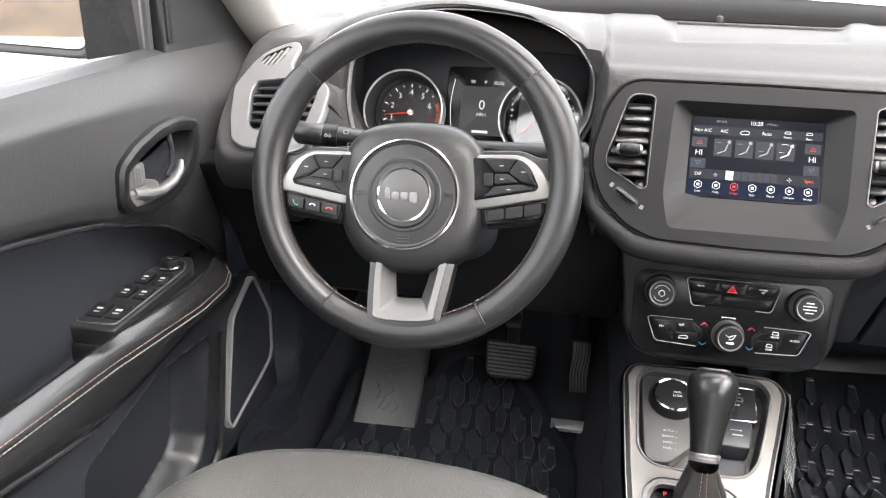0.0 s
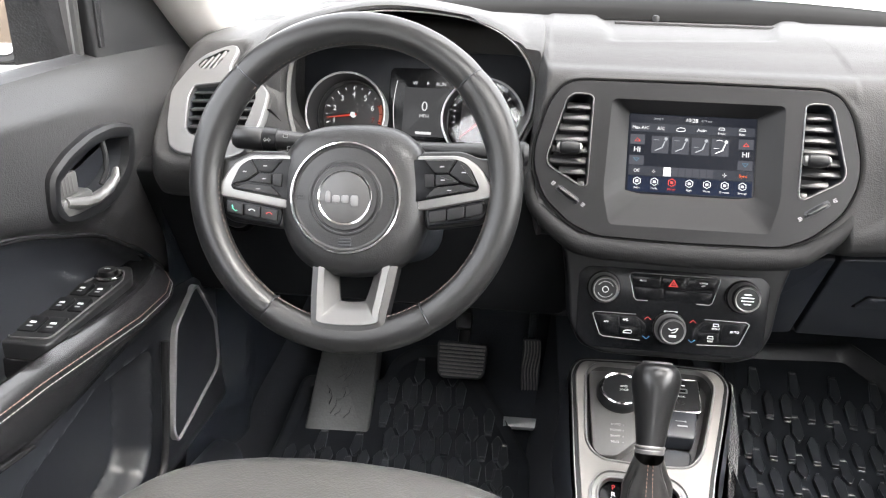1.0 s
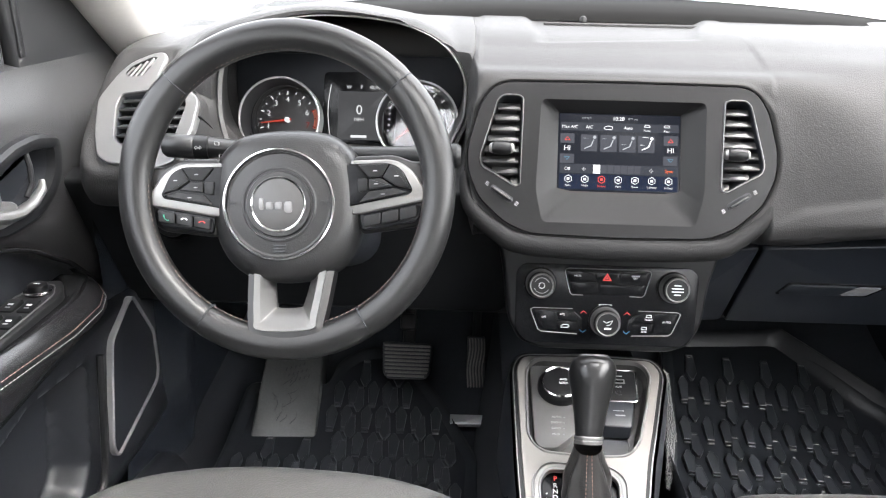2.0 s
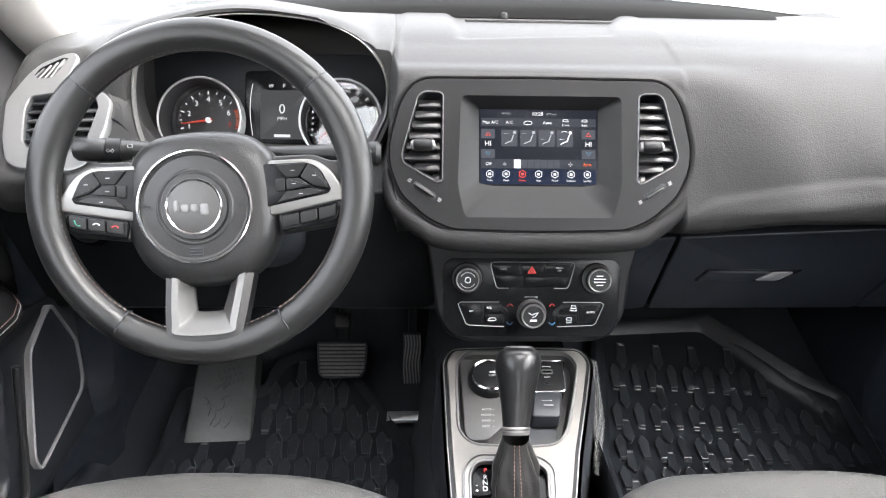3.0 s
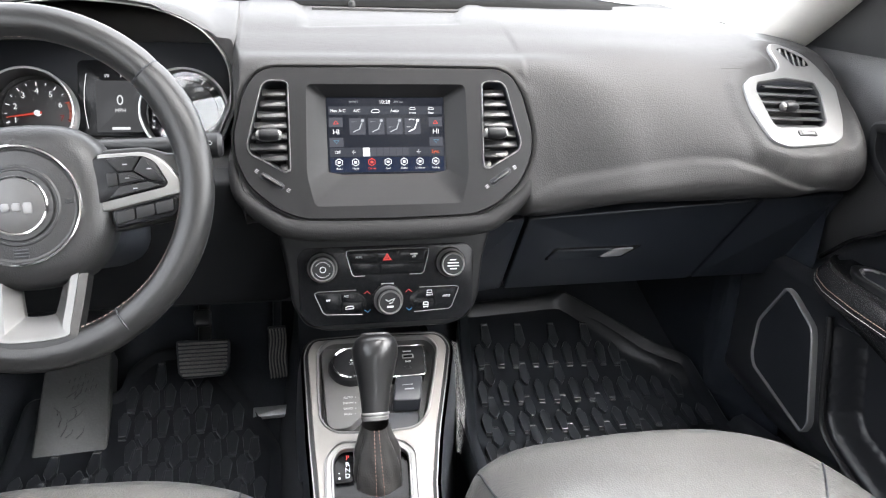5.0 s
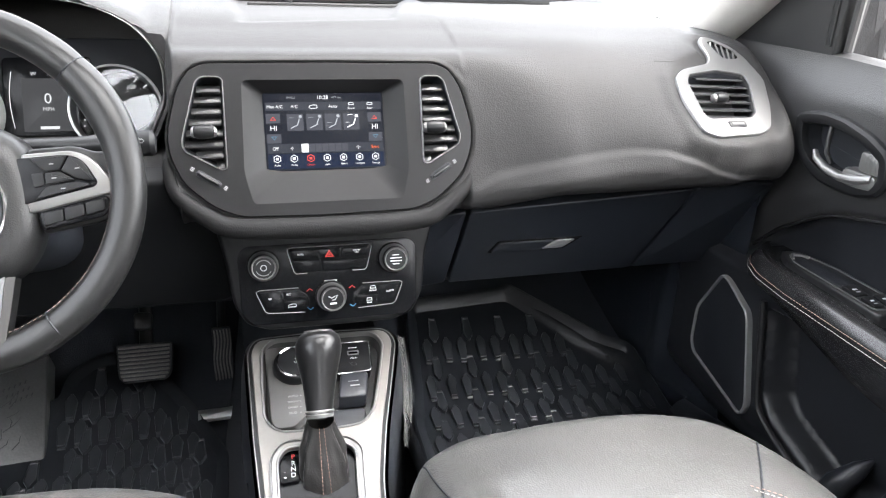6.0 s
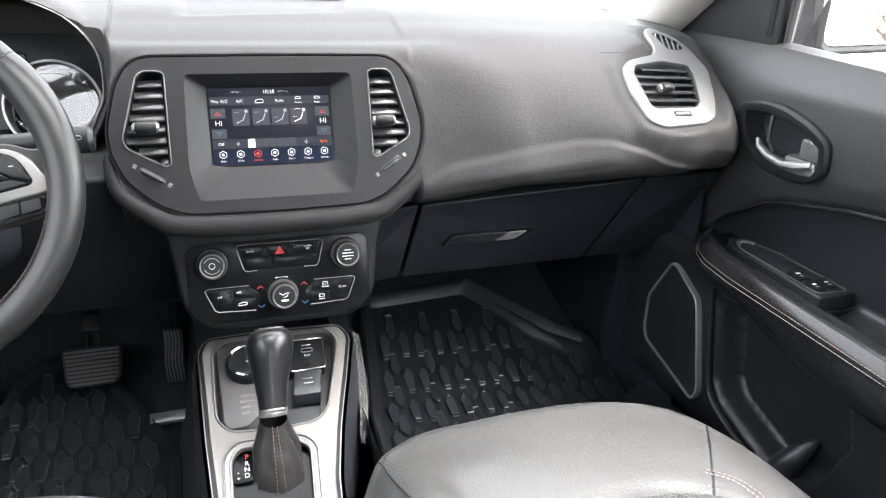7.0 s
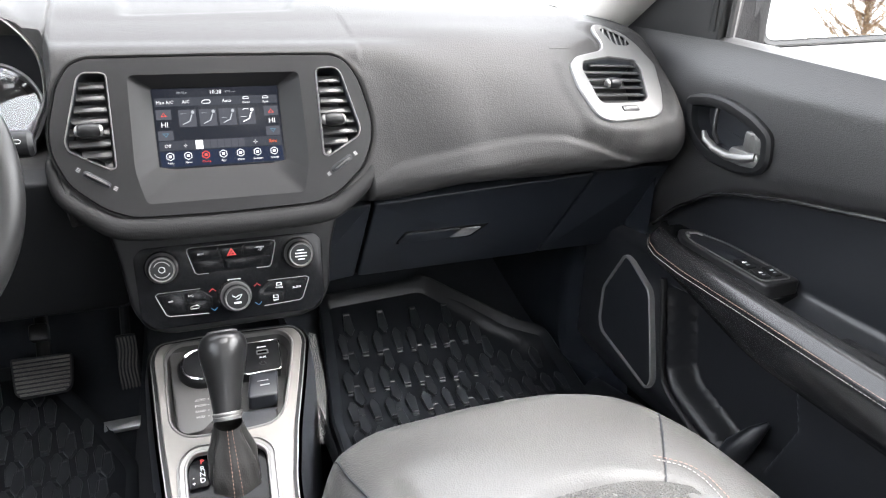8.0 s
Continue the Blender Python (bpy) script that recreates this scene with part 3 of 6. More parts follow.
def build_lower_dash():
    # lower lid on the passenger side; outline in (x - .20, along the slope)
    gx = lambda x: x - .20
    lid = [(gx(.200), -.092), (gx(.520), -.088), (gx(.560), .105), (gx(.205), .078)]
    gb = thing("glove_box", "closed dark grey glove box lid under the dashboard", "glove box", (.38, .06, .45))
    part("lid", slab(rounded(lid, .006, 4), GB, -.02, .0, .003), GLOVEBOX, gb)
    # thin near-black patch on the lid, painted shade in place of a recess
    part("recess_shade", slab(rounded([(gx(.250), -.019), (gx(.378), -.019), (gx(.404), .009), (gx(.262), .009)], .004), GB, -.001, .0006, .0004), GLOSS, gb)
    part("handle", slab(rounded([(gx(.254), -.016), (gx(.336), -.016), (gx(.356), .005), (gx(.265), .005)], .004), GB, .0, .003, .001), GLOVEBOX, gb)
    part("handle_scoop", slab(rounded([(gx(.338), -.016), (gx(.374), -.016), (gx(.392), .004), (gx(.360), .004)], .005), GB, .0, .002, .001), SCOOP, gb)
    # surround: end cheek and the piece beside the centre stack
    side = thing("lower_dash", "dark lower dashboard panels either side of the glove box", "trim panel", (.6, .05, .45))
    part("end_cheek", slab(rounded([(gx(.526), -.088), (gx(.70), -.086), (gx(.70), .110), (gx(.566), .106)], .005), GB, -.03, -.001, .003), GLOVEBOX, side)
    part("stack_cheek", slab(rounded([(gx(.10), -.11), (gx(.195), -.093), (gx(.200), .077), (gx(.10), .06)], .005), GB, -.03, -.002, .003), GLOVEBOX, side)
    # underside and kick panels
    rows = [[(x, y, z) for y, z in ((.112, .372), (.20, .365), (.40, .36), (.57, .40))] for x in (.08, .3, .5, .72)]
    part("under_cover", surface(rows), DARK, side)
    # driver side knee panel
    K = basis((-.40, .045, .47), (1, 0, 0), (0, -.42, 1))
    knee = thing("knee_panel", "dark lower panel under the steering column", "trim panel", (-.4, .05, .47))
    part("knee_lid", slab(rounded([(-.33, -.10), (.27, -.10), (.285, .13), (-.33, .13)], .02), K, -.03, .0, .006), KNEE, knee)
    part("knee_under", surface([[(x, y, z) for y, z in ((.085, .378), (.20, .372), (.40, .37), (.57, .40))] for x in (-.72, -.5, -.3, -.10)]), DARK, knee)
    # light switch, round dial left of the column
    d = thing("headlamp_switch", "round black headlamp dial on the lower dash", "switch", (-.60, .01, .535))
    D = basis((-.585, .012, .535), (1, 0, 0), (0, -.1, 1))
    part("dial_ring", disc_profile(D, [(.030, -.01), (.030, .004), (.027, .006), (.024, .003)]), GLOSS, d)
    part("dial", disc_profile(D, [(.021, .0), (.021, .012), (.018, .015), (.001, .015)]), BUTTON, d)
    part("dial_mark", box(D, -.018, -.012, -.002, .002, .015, .0155, .0002), INK, d)


build_lower_dash()

# ---- centre panel with screen and two vents ----
VENT_R = [(.1235, .709), (.130, .7125), (.149, .7128), (.157, .7066), (.1775, .637), (.1745, .6262), (.131, .6028), (.1240, .606)]


def build_centre_panel():
    c = thing("infotainment_unit", "satin dark grey centre panel round the touchscreen", "panel", (0, 0, .62))
    outline = PANEL_OUT
    hole = rounded(pn([(-.102, .708), (.102, .708), (.105, .600), (.0955, .562), (-.0955, .562), (-.105, .600)]), [.008, .008, .012, .007, .007, .012], 5)
    vent_r = rounded(pn(VENT_R), .004, 3)
    vent_l = rounded(pn([(-x, z) for x, z in VENT_R]), .004, 3)
    # face: outline with three openings, filled as one sheet
    bm = bmesh.new()
    edges = []
    for loop in (outline, hole, offset(vent_r, -.0005), offset(vent_l, -.0005)):
        vs = [bm.verts.new(PN @ Vector((x, y, 0))) for x, y in loop]
        edges += [bm.edges.new((vs[i - 1], vs[i])) for i in range(len(vs))]
    bmesh.ops.triangle_fill(bm, edges=edges, use_beauty=True, normal=PN.to_3x3().col[2])
    part("face", bm, PANEL, c, smooth=False)
    part("face_edge", ring_frame(outline, PN, [(0.0, 0.0), (-.0012, -.0012), (-.0018, -.0035), (-.0018, -.04), (.001, -.04)]), PANEL, c)
    part("seam", ring_frame(outline, PN, [(-.0018, -.0003), (-.0042, -.0003), (-.0046, -.02), (-.0018, -.02)]), COWL, c, "black gap line")
    # funnel from the opening to the screen
    SC = basis((0, .000, .598), (1, 0, 0), (0, .45, 1))
    scr = rounded([(-.0775, -.002), (.0775, -.002), (.0775, .099), (-.0775, .099)], [.003] * 4, 5)
    # match the funnel's corners by angle about the middle
    mid = Vector((0, .045))

    def at_angle(poly, a):
        d, best = Vector((math.cos(a), math.sin(a))), None
        for i in range(len(poly)):
            p, q = Vector(poly[i - 1]) - mid, Vector(poly[i]) - mid
            den = d.x * (q - p).y - d.y * (q - p).x
            if abs(den) < 1e-12:
                continue
            t = (p.x * (q - p).y - p.y * (q - p).x) / den
            s = (p.x * d.y - p.y * d.x) / den
            if t > 0 and -1e-6 <= s <= 1 + 1e-6:
                best = t
        return mid + d * (best or 0.05)
    hole3, scr3 = [PN @ Vector((x, y, 0)) for x, y in hole], []
    for x, y in hole:
        a = math.atan2(y - mid.y, x - mid.x)
        q = at_angle(scr, a)
        scr3.append(SC @ Vector((q.x, q.y, .0005)))
    rings = [hole3]
    for k in (.12, .5, .9, 1.0):
        rings.append([p.lerp(q, k) for p, q in zip(hole3, scr3)])
    part("screen_surround", loft(rings, False, False), PANEL, c, angle=25)
    # bowl pad under and beside the panel
    low = [p for p in smooth_path(pn([(.196, .620), (.186, .578), (.150, .548), (.113, .5345), (0, .531), (-.113, .5345), (-.150, .548), (-.186, .578), (-.196, .620)]), 8)]
    nl = len(low)
    bm = tube([PN @ Vector((p[0], p[1], -.012 + .006 * math.sin(math.pi * i / (nl - 1)))) for i, p in enumerate(low)], [.003 + .0115 * math.sin(math.pi * i / (nl - 1)) ** .5 for i in range(nl)], n=14)
    part("bowl_pad", bm, BOWL, c, "grained padded rim under the panel")
    build_screen(SC)
    for s in (1, -1):
        build_centre_vent(s)
        # thumb wheel under each vent
        a, b = Vector((s * .1615, (.6025 - .6) * 1.053)), Vector((s * .1335, (.5852 - .6) * 1.053))
        d = (b - a).normalized()
        W = PN @ basis(((a.x + b.x) / 2, (a.y + b.y) / 2, 0), (d.x, d.y, 0), (-d.y, d.x, 0))
        t = thing("vent_wheel", "small black thumb wheel with silver ribs below a vent", "thumb wheel", PN @ Vector((a.x, a.y, 0)), group="vent wheels")
        part("slot", box(W, -.0165, .0165, -.0042, .0042, -.004, .0008, .0006, r=.004), DARK, t)
        part("wheel", tube([W @ Vector((x, 0, .0005)) for x in (-.0145, -.007, 0, .007, .0145)], [.0018, .0030, .0034, .0030, .0018], n=10), BUTTON, t)
        part("rib", box(W, -.012, .012, -.0004, .0014, .002, .0042, .0005), BADGE, t)
        for e in (-.0225, .0225):
            for q in (-.0016, .0002, .002):
                part("print_bar", box(W, e - .0022, e + .0022, q, q + .0009, .0004, .0008, .0001), INK_DIM, t)


def chord(poly, v):
    xs = []
    for i in range(len(poly)):
        (x0, y0), (x1, y1) = poly[i - 1], poly[i]
        if (y0 > v) != (y1 > v):
            xs.append(x0 + (x1 - x0) * (v - y0) / (y1 - y0))
    return (min(xs), max(xs)) if len(xs) > 1 else None


def build_centre_vent(s):
    poly = rounded(pn([(s * x, z) for x, z in VENT_R]), .006, 4)
    v = thing("air_vent", "black slatted centre air vent with a thin chrome ring", "air vent", PN @ Vector((s * .15, .05, 0)), group="centre air vents")
    part("ring", ring_frame(poly, PN, [(0, -.002), (0, .0008), (.0005, .0015), (.0011, .0015), (.0016, .0006), (.002, -.004)]), SILVER, v, "thin satin silver ring")
    part("duct", loft([[PN @ Vector((x, y, w)) for x, y in offset(poly, d)] for d, w in ((.0022, -.0005), (.004, -.022), (.006, -.045))], cap0=False), DARK, v)
    inner = offset(poly, .003)
    for k in range(8):
        vv = (.6095 + k * .01265 - .6) * 1.053
        ch = chord(inner, vv)
        if not ch:
            continue
        M = PN @ basis((0, vv, -.007), (1, 0, 0), (0, .80, -.60))
        part("slat", box(M, ch[0] + .0005, ch[1] - .0005, -.0052, .0052, -.0014, .0014, .0009), SLAT, v)
    # toggle on the slats
    K = PN @ basis((s * .1455 - .004, (.6485 - .6) * 1.053, -.001), (1, 0, 0), (0, 1, 0))
    part("toggle", tube([K @ Vector((x, 0, z)) for x, z in ((-.0105, .0015), (-.0085, .0035), (0, .0045), (.0085, .0035), (.0105, .0015))], [.0065, .0082, .0088, .0082, .0065], n=16), BUTTON, v, "rounded toggle")
    for e in (-1, 1):
        part("toggle_end", tube([K @ Vector((e * x, 0, .0025)) for x in (.0090, .0125, .0150, .0160)], [.0072, .0070, .0050, .0015], n=12), SILVER, v)


def build_screen(SC):
    s = thing("touchscreen", "lit touchscreen showing the climate controls", "screen", SC @ Vector((0, .05, 0)))
    part("glass", box(SC, -.0768, .0768, -.0012, .0982, -.004, .0006, .0005, r=.002), UI_BG, s, "dark glossy display")
    F = SC @ Matrix.Translation((0, 0, .0007))
    X = lambda p: -.0745 + .149 * p          # across, 0..1
    Y = lambda p: .0965 - .0955 * p          # down, 0..1

    def rect(name, x0, x1, y0, y1, mat, w=.0001):
        part(name, box(F, X(x0), X(x1), Y(y1), Y(y0), -.0002, w, .00005), mat, s, smooth=False)

    def word(t, x, y, size, mat=UI_WHITE):
        lettering("word", t, size, F, mat, s, .0003, x=X(x), y=Y(y))
    rect("top_bar", 0, 1, .105, .215, UI_BAR)
    rect("low_bar", 0, 1, .665, .79, UI_BAR)
    rect("tab_bar", 0, 1, .80, 1.0, UI_NAVY)
    word("10:28", .49, .045, .0068)
    word("FM 92.9", .22, .045, .0036, UI_GREY)
    word("47°F out", .61, .045, .0036, UI_GREY)
    for t, x in (("Max A/C", .08), ("A/C", .245), ("Auto", .575)):
        word(t, x, .165, .0056)
    word("Front", .735, .195, .0040)
    word("Rear", .90, .195, .0040)
    for x in (.405,):
        part("recirc_icon", tube([F @ Vector((X(x + dx), Y(.163 + dy), .0003)) for dx, dy in ((-.035, .02), (-.03, -.005), (-.005, -.02), (.03, -.015), (.037, .01), (.03, .025), (-.02, .028))], .00045, closed=True, n=5), UI_WHITE, s)
    for x in (.735, .90):
        part("defrost_icon", ring_frame(rounded([(X(x) - .0042, Y(.15)), (X(x) + .0042, Y(.15)), (X(x) + .003, Y(.115)), (X(x) - .003, Y(.115))], .001, 3), F, [(0, 0), (0, .0003), (.0007, .0003), (.0007, 0)]), UI_WHITE, s)
    for x in (.06, .935):
        rect("temp_up", x - .06, x + .06, .255, .385, UI_BTN)
        rect("temp_down", x - .06, x + .06, .53, .655, UI_BTN)
        word("HI", x, .455, .0092)
        for y, d, mat in ((.325, 1, UI_RED), (.585, -1, UI_BLUE)):
            tri = [(X(x) - .0038, Y(y) - .002 * d), (X(x) + .0038, Y(y) - .002 * d), (X(x), Y(y) + .0028 * d)]
            part("arrow", ring_frame(tri, F, [(0, .0001), (0, .0004), (.0006, .0004), (.0006, .0001)]), mat, s, smooth=False)
    for k, x in enumerate((.245, .41, .57, .73)):
        on = k == 3
        rect("mode_button", x - .07, x + .07, .265, .49, UI_BTN, .0001)
        mt = UI_WHITE if on else UI_GREY
        q = lambda a, b: F @ Vector((X(x) + a, Y(.378) + b, .0004))
        part("seat_icon", tube([q(-.006, -.0075), q(-.002, -.0055), q(.0025, -.0035), q(.0055, .0045)], [.0016, .0020, .0021, .0016], n=6, flat=.3), mt, s)
        part("head_icon", disc_profile(F @ Matrix.Translation((X(x) + .0068, Y(.378) + .0075, 0)), [(.0021, .0001), (.0021, .0005), (.0002, .0005)], 14), mt, s)
        part("air_icon", tube([q(-.0075, .006 if k < 2 else -.001), q(-.001, .006 if k < 2 else -.001)], [.0008, .0002], n=5, flat=.4), mt, s)
        if on:
            part("fan_icon", tube([q(-.005, .0085), q(-.001, .0095), q(.003, .0085)], .0008, n=5, flat=.4), mt, s)
    word("Off", .065, .73, .0056)
    word("Sync", .925, .73, .0056, UI_ORANGE)
    rect("fan_level", .285, .345, .668, .785, UI_WHITE, .0002)
    for k in range(6):
        rect("fan_segment", .35 + .057 * k, .35 + .057 * k + .050, .672, .78, UI_BTN, .0002)
    for x, r in ((.205, .0020), (.775, .0026)):
        for a in range(4):
            c, d = math.cos(a * 1.57), math.sin(a * 1.57)
            part("fan_blade", tube([F @ Vector((X(x) + c * .0006, Y(.73) + d * .0006, .0004)), F @ Vector((X(x) + c * r, Y(.73) + d * r, .0004))], [.0005, .0011], n=5, flat=.4), UI_WHITE, s)
    for k, t in enumerate(("Radio", "Media", "Climate", "Apps", "Phone", "Compass", "Settings")):
        x = .075 + .1415 * k
        mt = UI_RED if k == 2 else UI_WHITE
        hexa = [(X(x) + .0052 * math.cos(a), Y(.865) + .0052 * math.sin(a)) for a in [math.pi / 6 + i * math.pi / 3 for i in range(6)]]
        part("tab_icon", ring_frame(hexa, F, [(0, 0), (0, .0004), (.0008, .0004), (.0008, 0)]), mt, s, smooth=False)
        part("tab_dot", box(F, X(x) - .0018, X(x) + .0018, Y(.865) - .0016, Y(.865) + .0016, 0, .0004, .0003), mt, s)
        word(t, x, .952, .0033, mt)


build_centre_panel()

# ---- climate control unit ----
ST = basis((0, .010, .476), (1, 0, 0), (0, .28, 1))


def st(pts):
    return [(x, (z - .476) * 1.038) for x, z in pts]


def knob(owner, name, x, z, r, h, face):
    p = st([(x, z)])[0]
    M = ST @ Matrix.Translation((p[0], p[1], 0))
    k = part(name, disc_profile(M, [(r * 1.06, -.001), (r * 1.06, .002), (r * .98, .004), (r * .87, h * .70), (r * .80, h * .90), (r * .70, h), (r * .68, h * .97)], 44), BUTTON, owner)
    part("knurl", disc_profile(M, [(r * .965, .0045), (r * .985, .0055), (r * .90, h * .66), (r * .865, h * .70)], 44), SILVER, k, "ribbed silver band")
    part("chrome_edge", disc_profile(M, [(r * .80, h * .88), (r * .79, h * .97), (r * .745, h * 1.04), (r * .69, h * 1.03), (r * .68, h * .9)], 44), SILVER, k)
    part("cap", disc_profile(M, [(r * .68, h * .9), (r * .675, h * .99), (r * .3, h * 1.0), (.0005, h * 1.0)], 40), BUTTON, k)
    C = M @ Matrix.Translation((0, 0, h * 1.01))
    if face == "power":
        part("icon", ring_frame([(r * .2 * math.cos(i * .5236), r * .2 * math.sin(i * .5236)) for i in range(12)], C, [(0, 0), (0, .0003), (.0006, .0003), (.0006, 0)]), INK, k)
        for a0 in (.4, math.pi + .4):
            part("icon_arc", tube([C @ Vector((r * .5 * math.cos(a0 + i * .28), r * .5 * math.sin(a0 + i * .28), .0001)) for i in range(9)], .0004, n=5), INK_DIM, k)
    elif face == "browse":
        for q, w in ((.30, .22), (.10, .38), (-.10, .38), (-.30, .22)):
            part("print_bar", box(C, -r * w, r * w, r * q - .0006, r * q + .0006, -.0002, .0003, .0001), INK, k)
    else:
        part("icon", tube([C @ Vector((r * a, r * b, .0002)) for a, b in ((-.30, .22), (-.10, .08), (.08, .18), (.30, .26), (.12, -.03), (-.08, -.06))], .0005, n=5), INK, k)
        part("print_bar", box(C, -r * .22, r * .22, -r * .34, -r * .22, -.0002, .0003, .0001), INK, k)


def strip(name, pts, owner, mat=None, r=.0006):
    return part(name, tube([ST @ Vector((x, y, .0022)) for x, y in st(pts)], r, n=8), mat or SILVER, owner)


def build_stack():
    u = thing("climate_unit", "black climate control unit with three knobs", "control panel", (0, 0, .44))
    shell = st([(-.150, .525), (-.146, .512), (-.137, .470), (-.130, .415), (-.114, .387), (-.085, .3775), (.085, .3775), (.114, .387), (.130, .415), (.137, .470), (.150, .512), (.154, .525)])
    part("shell", slab(rounded(shell, .010, 4), ST, -.07, -.001, .006, 4), STACK, u, "dark grey shell")
    face = st([(-.1215, .480), (-.111, .490), (.111, .490), (.1225, .480), (.120, .402), (.104, .386), (-.104, .386), (-.120, .402)])
    part("face", slab(rounded(face, .008, 5), ST, -.004, .0008, .001), GLOSS, u, "gloss black face")
    knob(u, "power_knob", -.0885, .4640, .0205, .023, "power")
    knob(u, "browse_knob", .0885, .4640, .0205, .023, "browse")
    knob(u, "mode_knob", 0, .4175, .0205, .025, "mode")
    # upper button block
    ub = st([(-.0555, .4835), (.0575, .4835), (.0485, .4515), (-.0465, .4515)])
    part("button_block", slab(rounded(ub, .004, 4), ST, 0, .0020, .0008), GLOSS, u)
    for poly in ([(-.0535, .482), (-.0165, .482), (-.0155, .4695), (-.0505, .4695)], [(-.0145, .482), (.0165, .482), (.0155, .4675), (-.0135, .4675)], [(.0185, .482), (.0550, .482), (.0515, .4695), (.0175, .4695)], [(-.0495, .468), (-.012, .468), (-.011, .453), (-.0455, .453)], [(-.009, .466), (.0505, .466), (.0470, .453), (-.008, .453)]):
        part("button", slab(rounded(st(poly), .0025, 3), ST, .001, .0032, .0007), GLOSS, u)
    strip("chrome_strip", [(-.031, .4507), (-.0450, .4505), (-.0485, .4535), (-.0560, .4800), (-.0550, .4840), (-.050, .4852), (.052, .4852), (.0575, .4840), (.0585, .4800), (.0510, .4535), (.0475, .4505), (.031, .4507)], u)
    # lower button wings
    for s in (-1, 1):
        wing = st([(s * .098, .4300), (s * .0440, .4305), (s * .0300, .4200), (s * .0300, .4030), (s * .0370, .4005), (s * .0865, .4020)])
        part("button_block", slab(rounded(wing, .004, 4), ST, 0, .0020, .0008), GLOSS, u)
        for poly in ([(.0965, .4290), (.0665, .4290), (.0645, .4030), (.0860, .4030)], [(.0650, .4290), (.0445, .4290), (.0360, .4170), (.0640, .4170)], [(.0640, .4155), (.0360, .4155), (.0370, .4020), (.0630, .4020)]):
            part("button", slab(rounded(st([(s * x, z) for x, z in poly]), .0025, 3), ST, .001, .0030, .0006), GLOSS, u)
        strip("chrome_strip", [(s * .0440, .4322), (s * .0960, .4320), (s * .1000, .4295), (s * .0985, .4250), (s * .0895, .4040), (s * .0850, .4012), (s * .0365, .3992)], u)
        for z, d, mt in ((.4285, 1, INK_RED), (.4035, -1, INK_BLUE)):
            c = st([(s * .0290, z)])[0]
            part("temp_arrow", tube([ST @ Vector((c[0] + a, c[1] + d * b, .0032)) for a, b in ((-.0042, -.0018), (0, .0018), (.0042, -.0018))], .0004, n=6), mt, u)
    tri = st([(-.0062, .4705), (.0062, .4705), (0, .4800)])
    part("hazard_mark", ring_frame(tri, ST, [(0, .003), (0, .0036), (.0014, .0036), (.0014, .003)]), INK_RED, u, "red hazard triangle", smooth=False)
    part("hazard_core", ring_frame(offset(tri[::-1] if area(tri) < 0 else tri, .0024), ST, [(0, .003), (0, .0036), (.0008, .0036), (.0008, .003)]), INK_RED, u, smooth=False)
    for t, x, z, s in (("MUTE", -.039, .4757, .0034), ("SCREEN", .0375, .4775, .0030), ("OFF", .0375, .4742, .0030), ("OFF", -.082, .4202, .0034), ("A/C", -.0573, .4245, .0042), ("FRONT", .0582, .4212, .0032), ("REAR", .0525, .4052, .0032), ("AUTO", .082, .4190, .0040)):
        p = st([(x, z)])[0]
        lettering("word", t, s, ST, INK, u, .0034, x=p[0], y=p[1])
    for x, z in ((.0582, .4258), (.0525, .4098)):
        p = st([(x, z)])[0]
        part("defrost_icon", ring_frame([(p[0] - .004, p[1] - .0018), (p[0] + .004, p[1] - .0018), (p[0] + .0032, p[1] + .0022), (p[0] - .0032, p[1] + .0022)], ST, [(0, .003), (0, .0035), (.0006, .0035), (.0006, .003)]), INK, u)
    p = st([(-.0533, .4093)])[0]
    part("recirc_icon", tube([ST @ Vector((p[0] + a, p[1] + b, .0033)) for a, b in ((-.0058, -.0018), (-.005, .0006), (-.001, .002), (.004, .002), (.0058, 0), (.004, -.0018))], .0004, closed=True, n=5), INK, u)
    p = st([(0, .4385)])[0]
    part("temp_scale", tube([ST @ Vector((p[0] + a, p[1] + b, .0012)) for a, b in ((-.0085, 0), (-.005, .0006), (.005, .0006), (.0085, 0))], [.0010, .0004, .0004, .0010], n=6), INK, u)


build_stack()

# ---- centre console ----
CO = basis((0, .050, .336), (1, 0, 0), (0, 1, .33))


def co(pts):
    return [(x, (y - .05) * 1.053) for x, y in pts]


# the console runs on past the shifter towards the rear, canted a little to the driver
OUT = [(-.1185, .022), (-.106, .0455), (-.017, .0490), (.086, .0450), (.0985, .020), (.0790, -.050), (.0565, -.126), (.0400, -.198), (.030, -.30), (-.108, -.30), (-.1125, -.198), (-.1160, -.120)]
INN = [(-.0985, .0190), (-.0820, .0385), (.0650, .0365), (.0770, .0155), (.0620, -.040), (.0445, -.0960), (.0270, -.1165), (-.020, -.1195), (-.0840, -.1145), (-.1000, -.0940), (-.1000, -.040)]


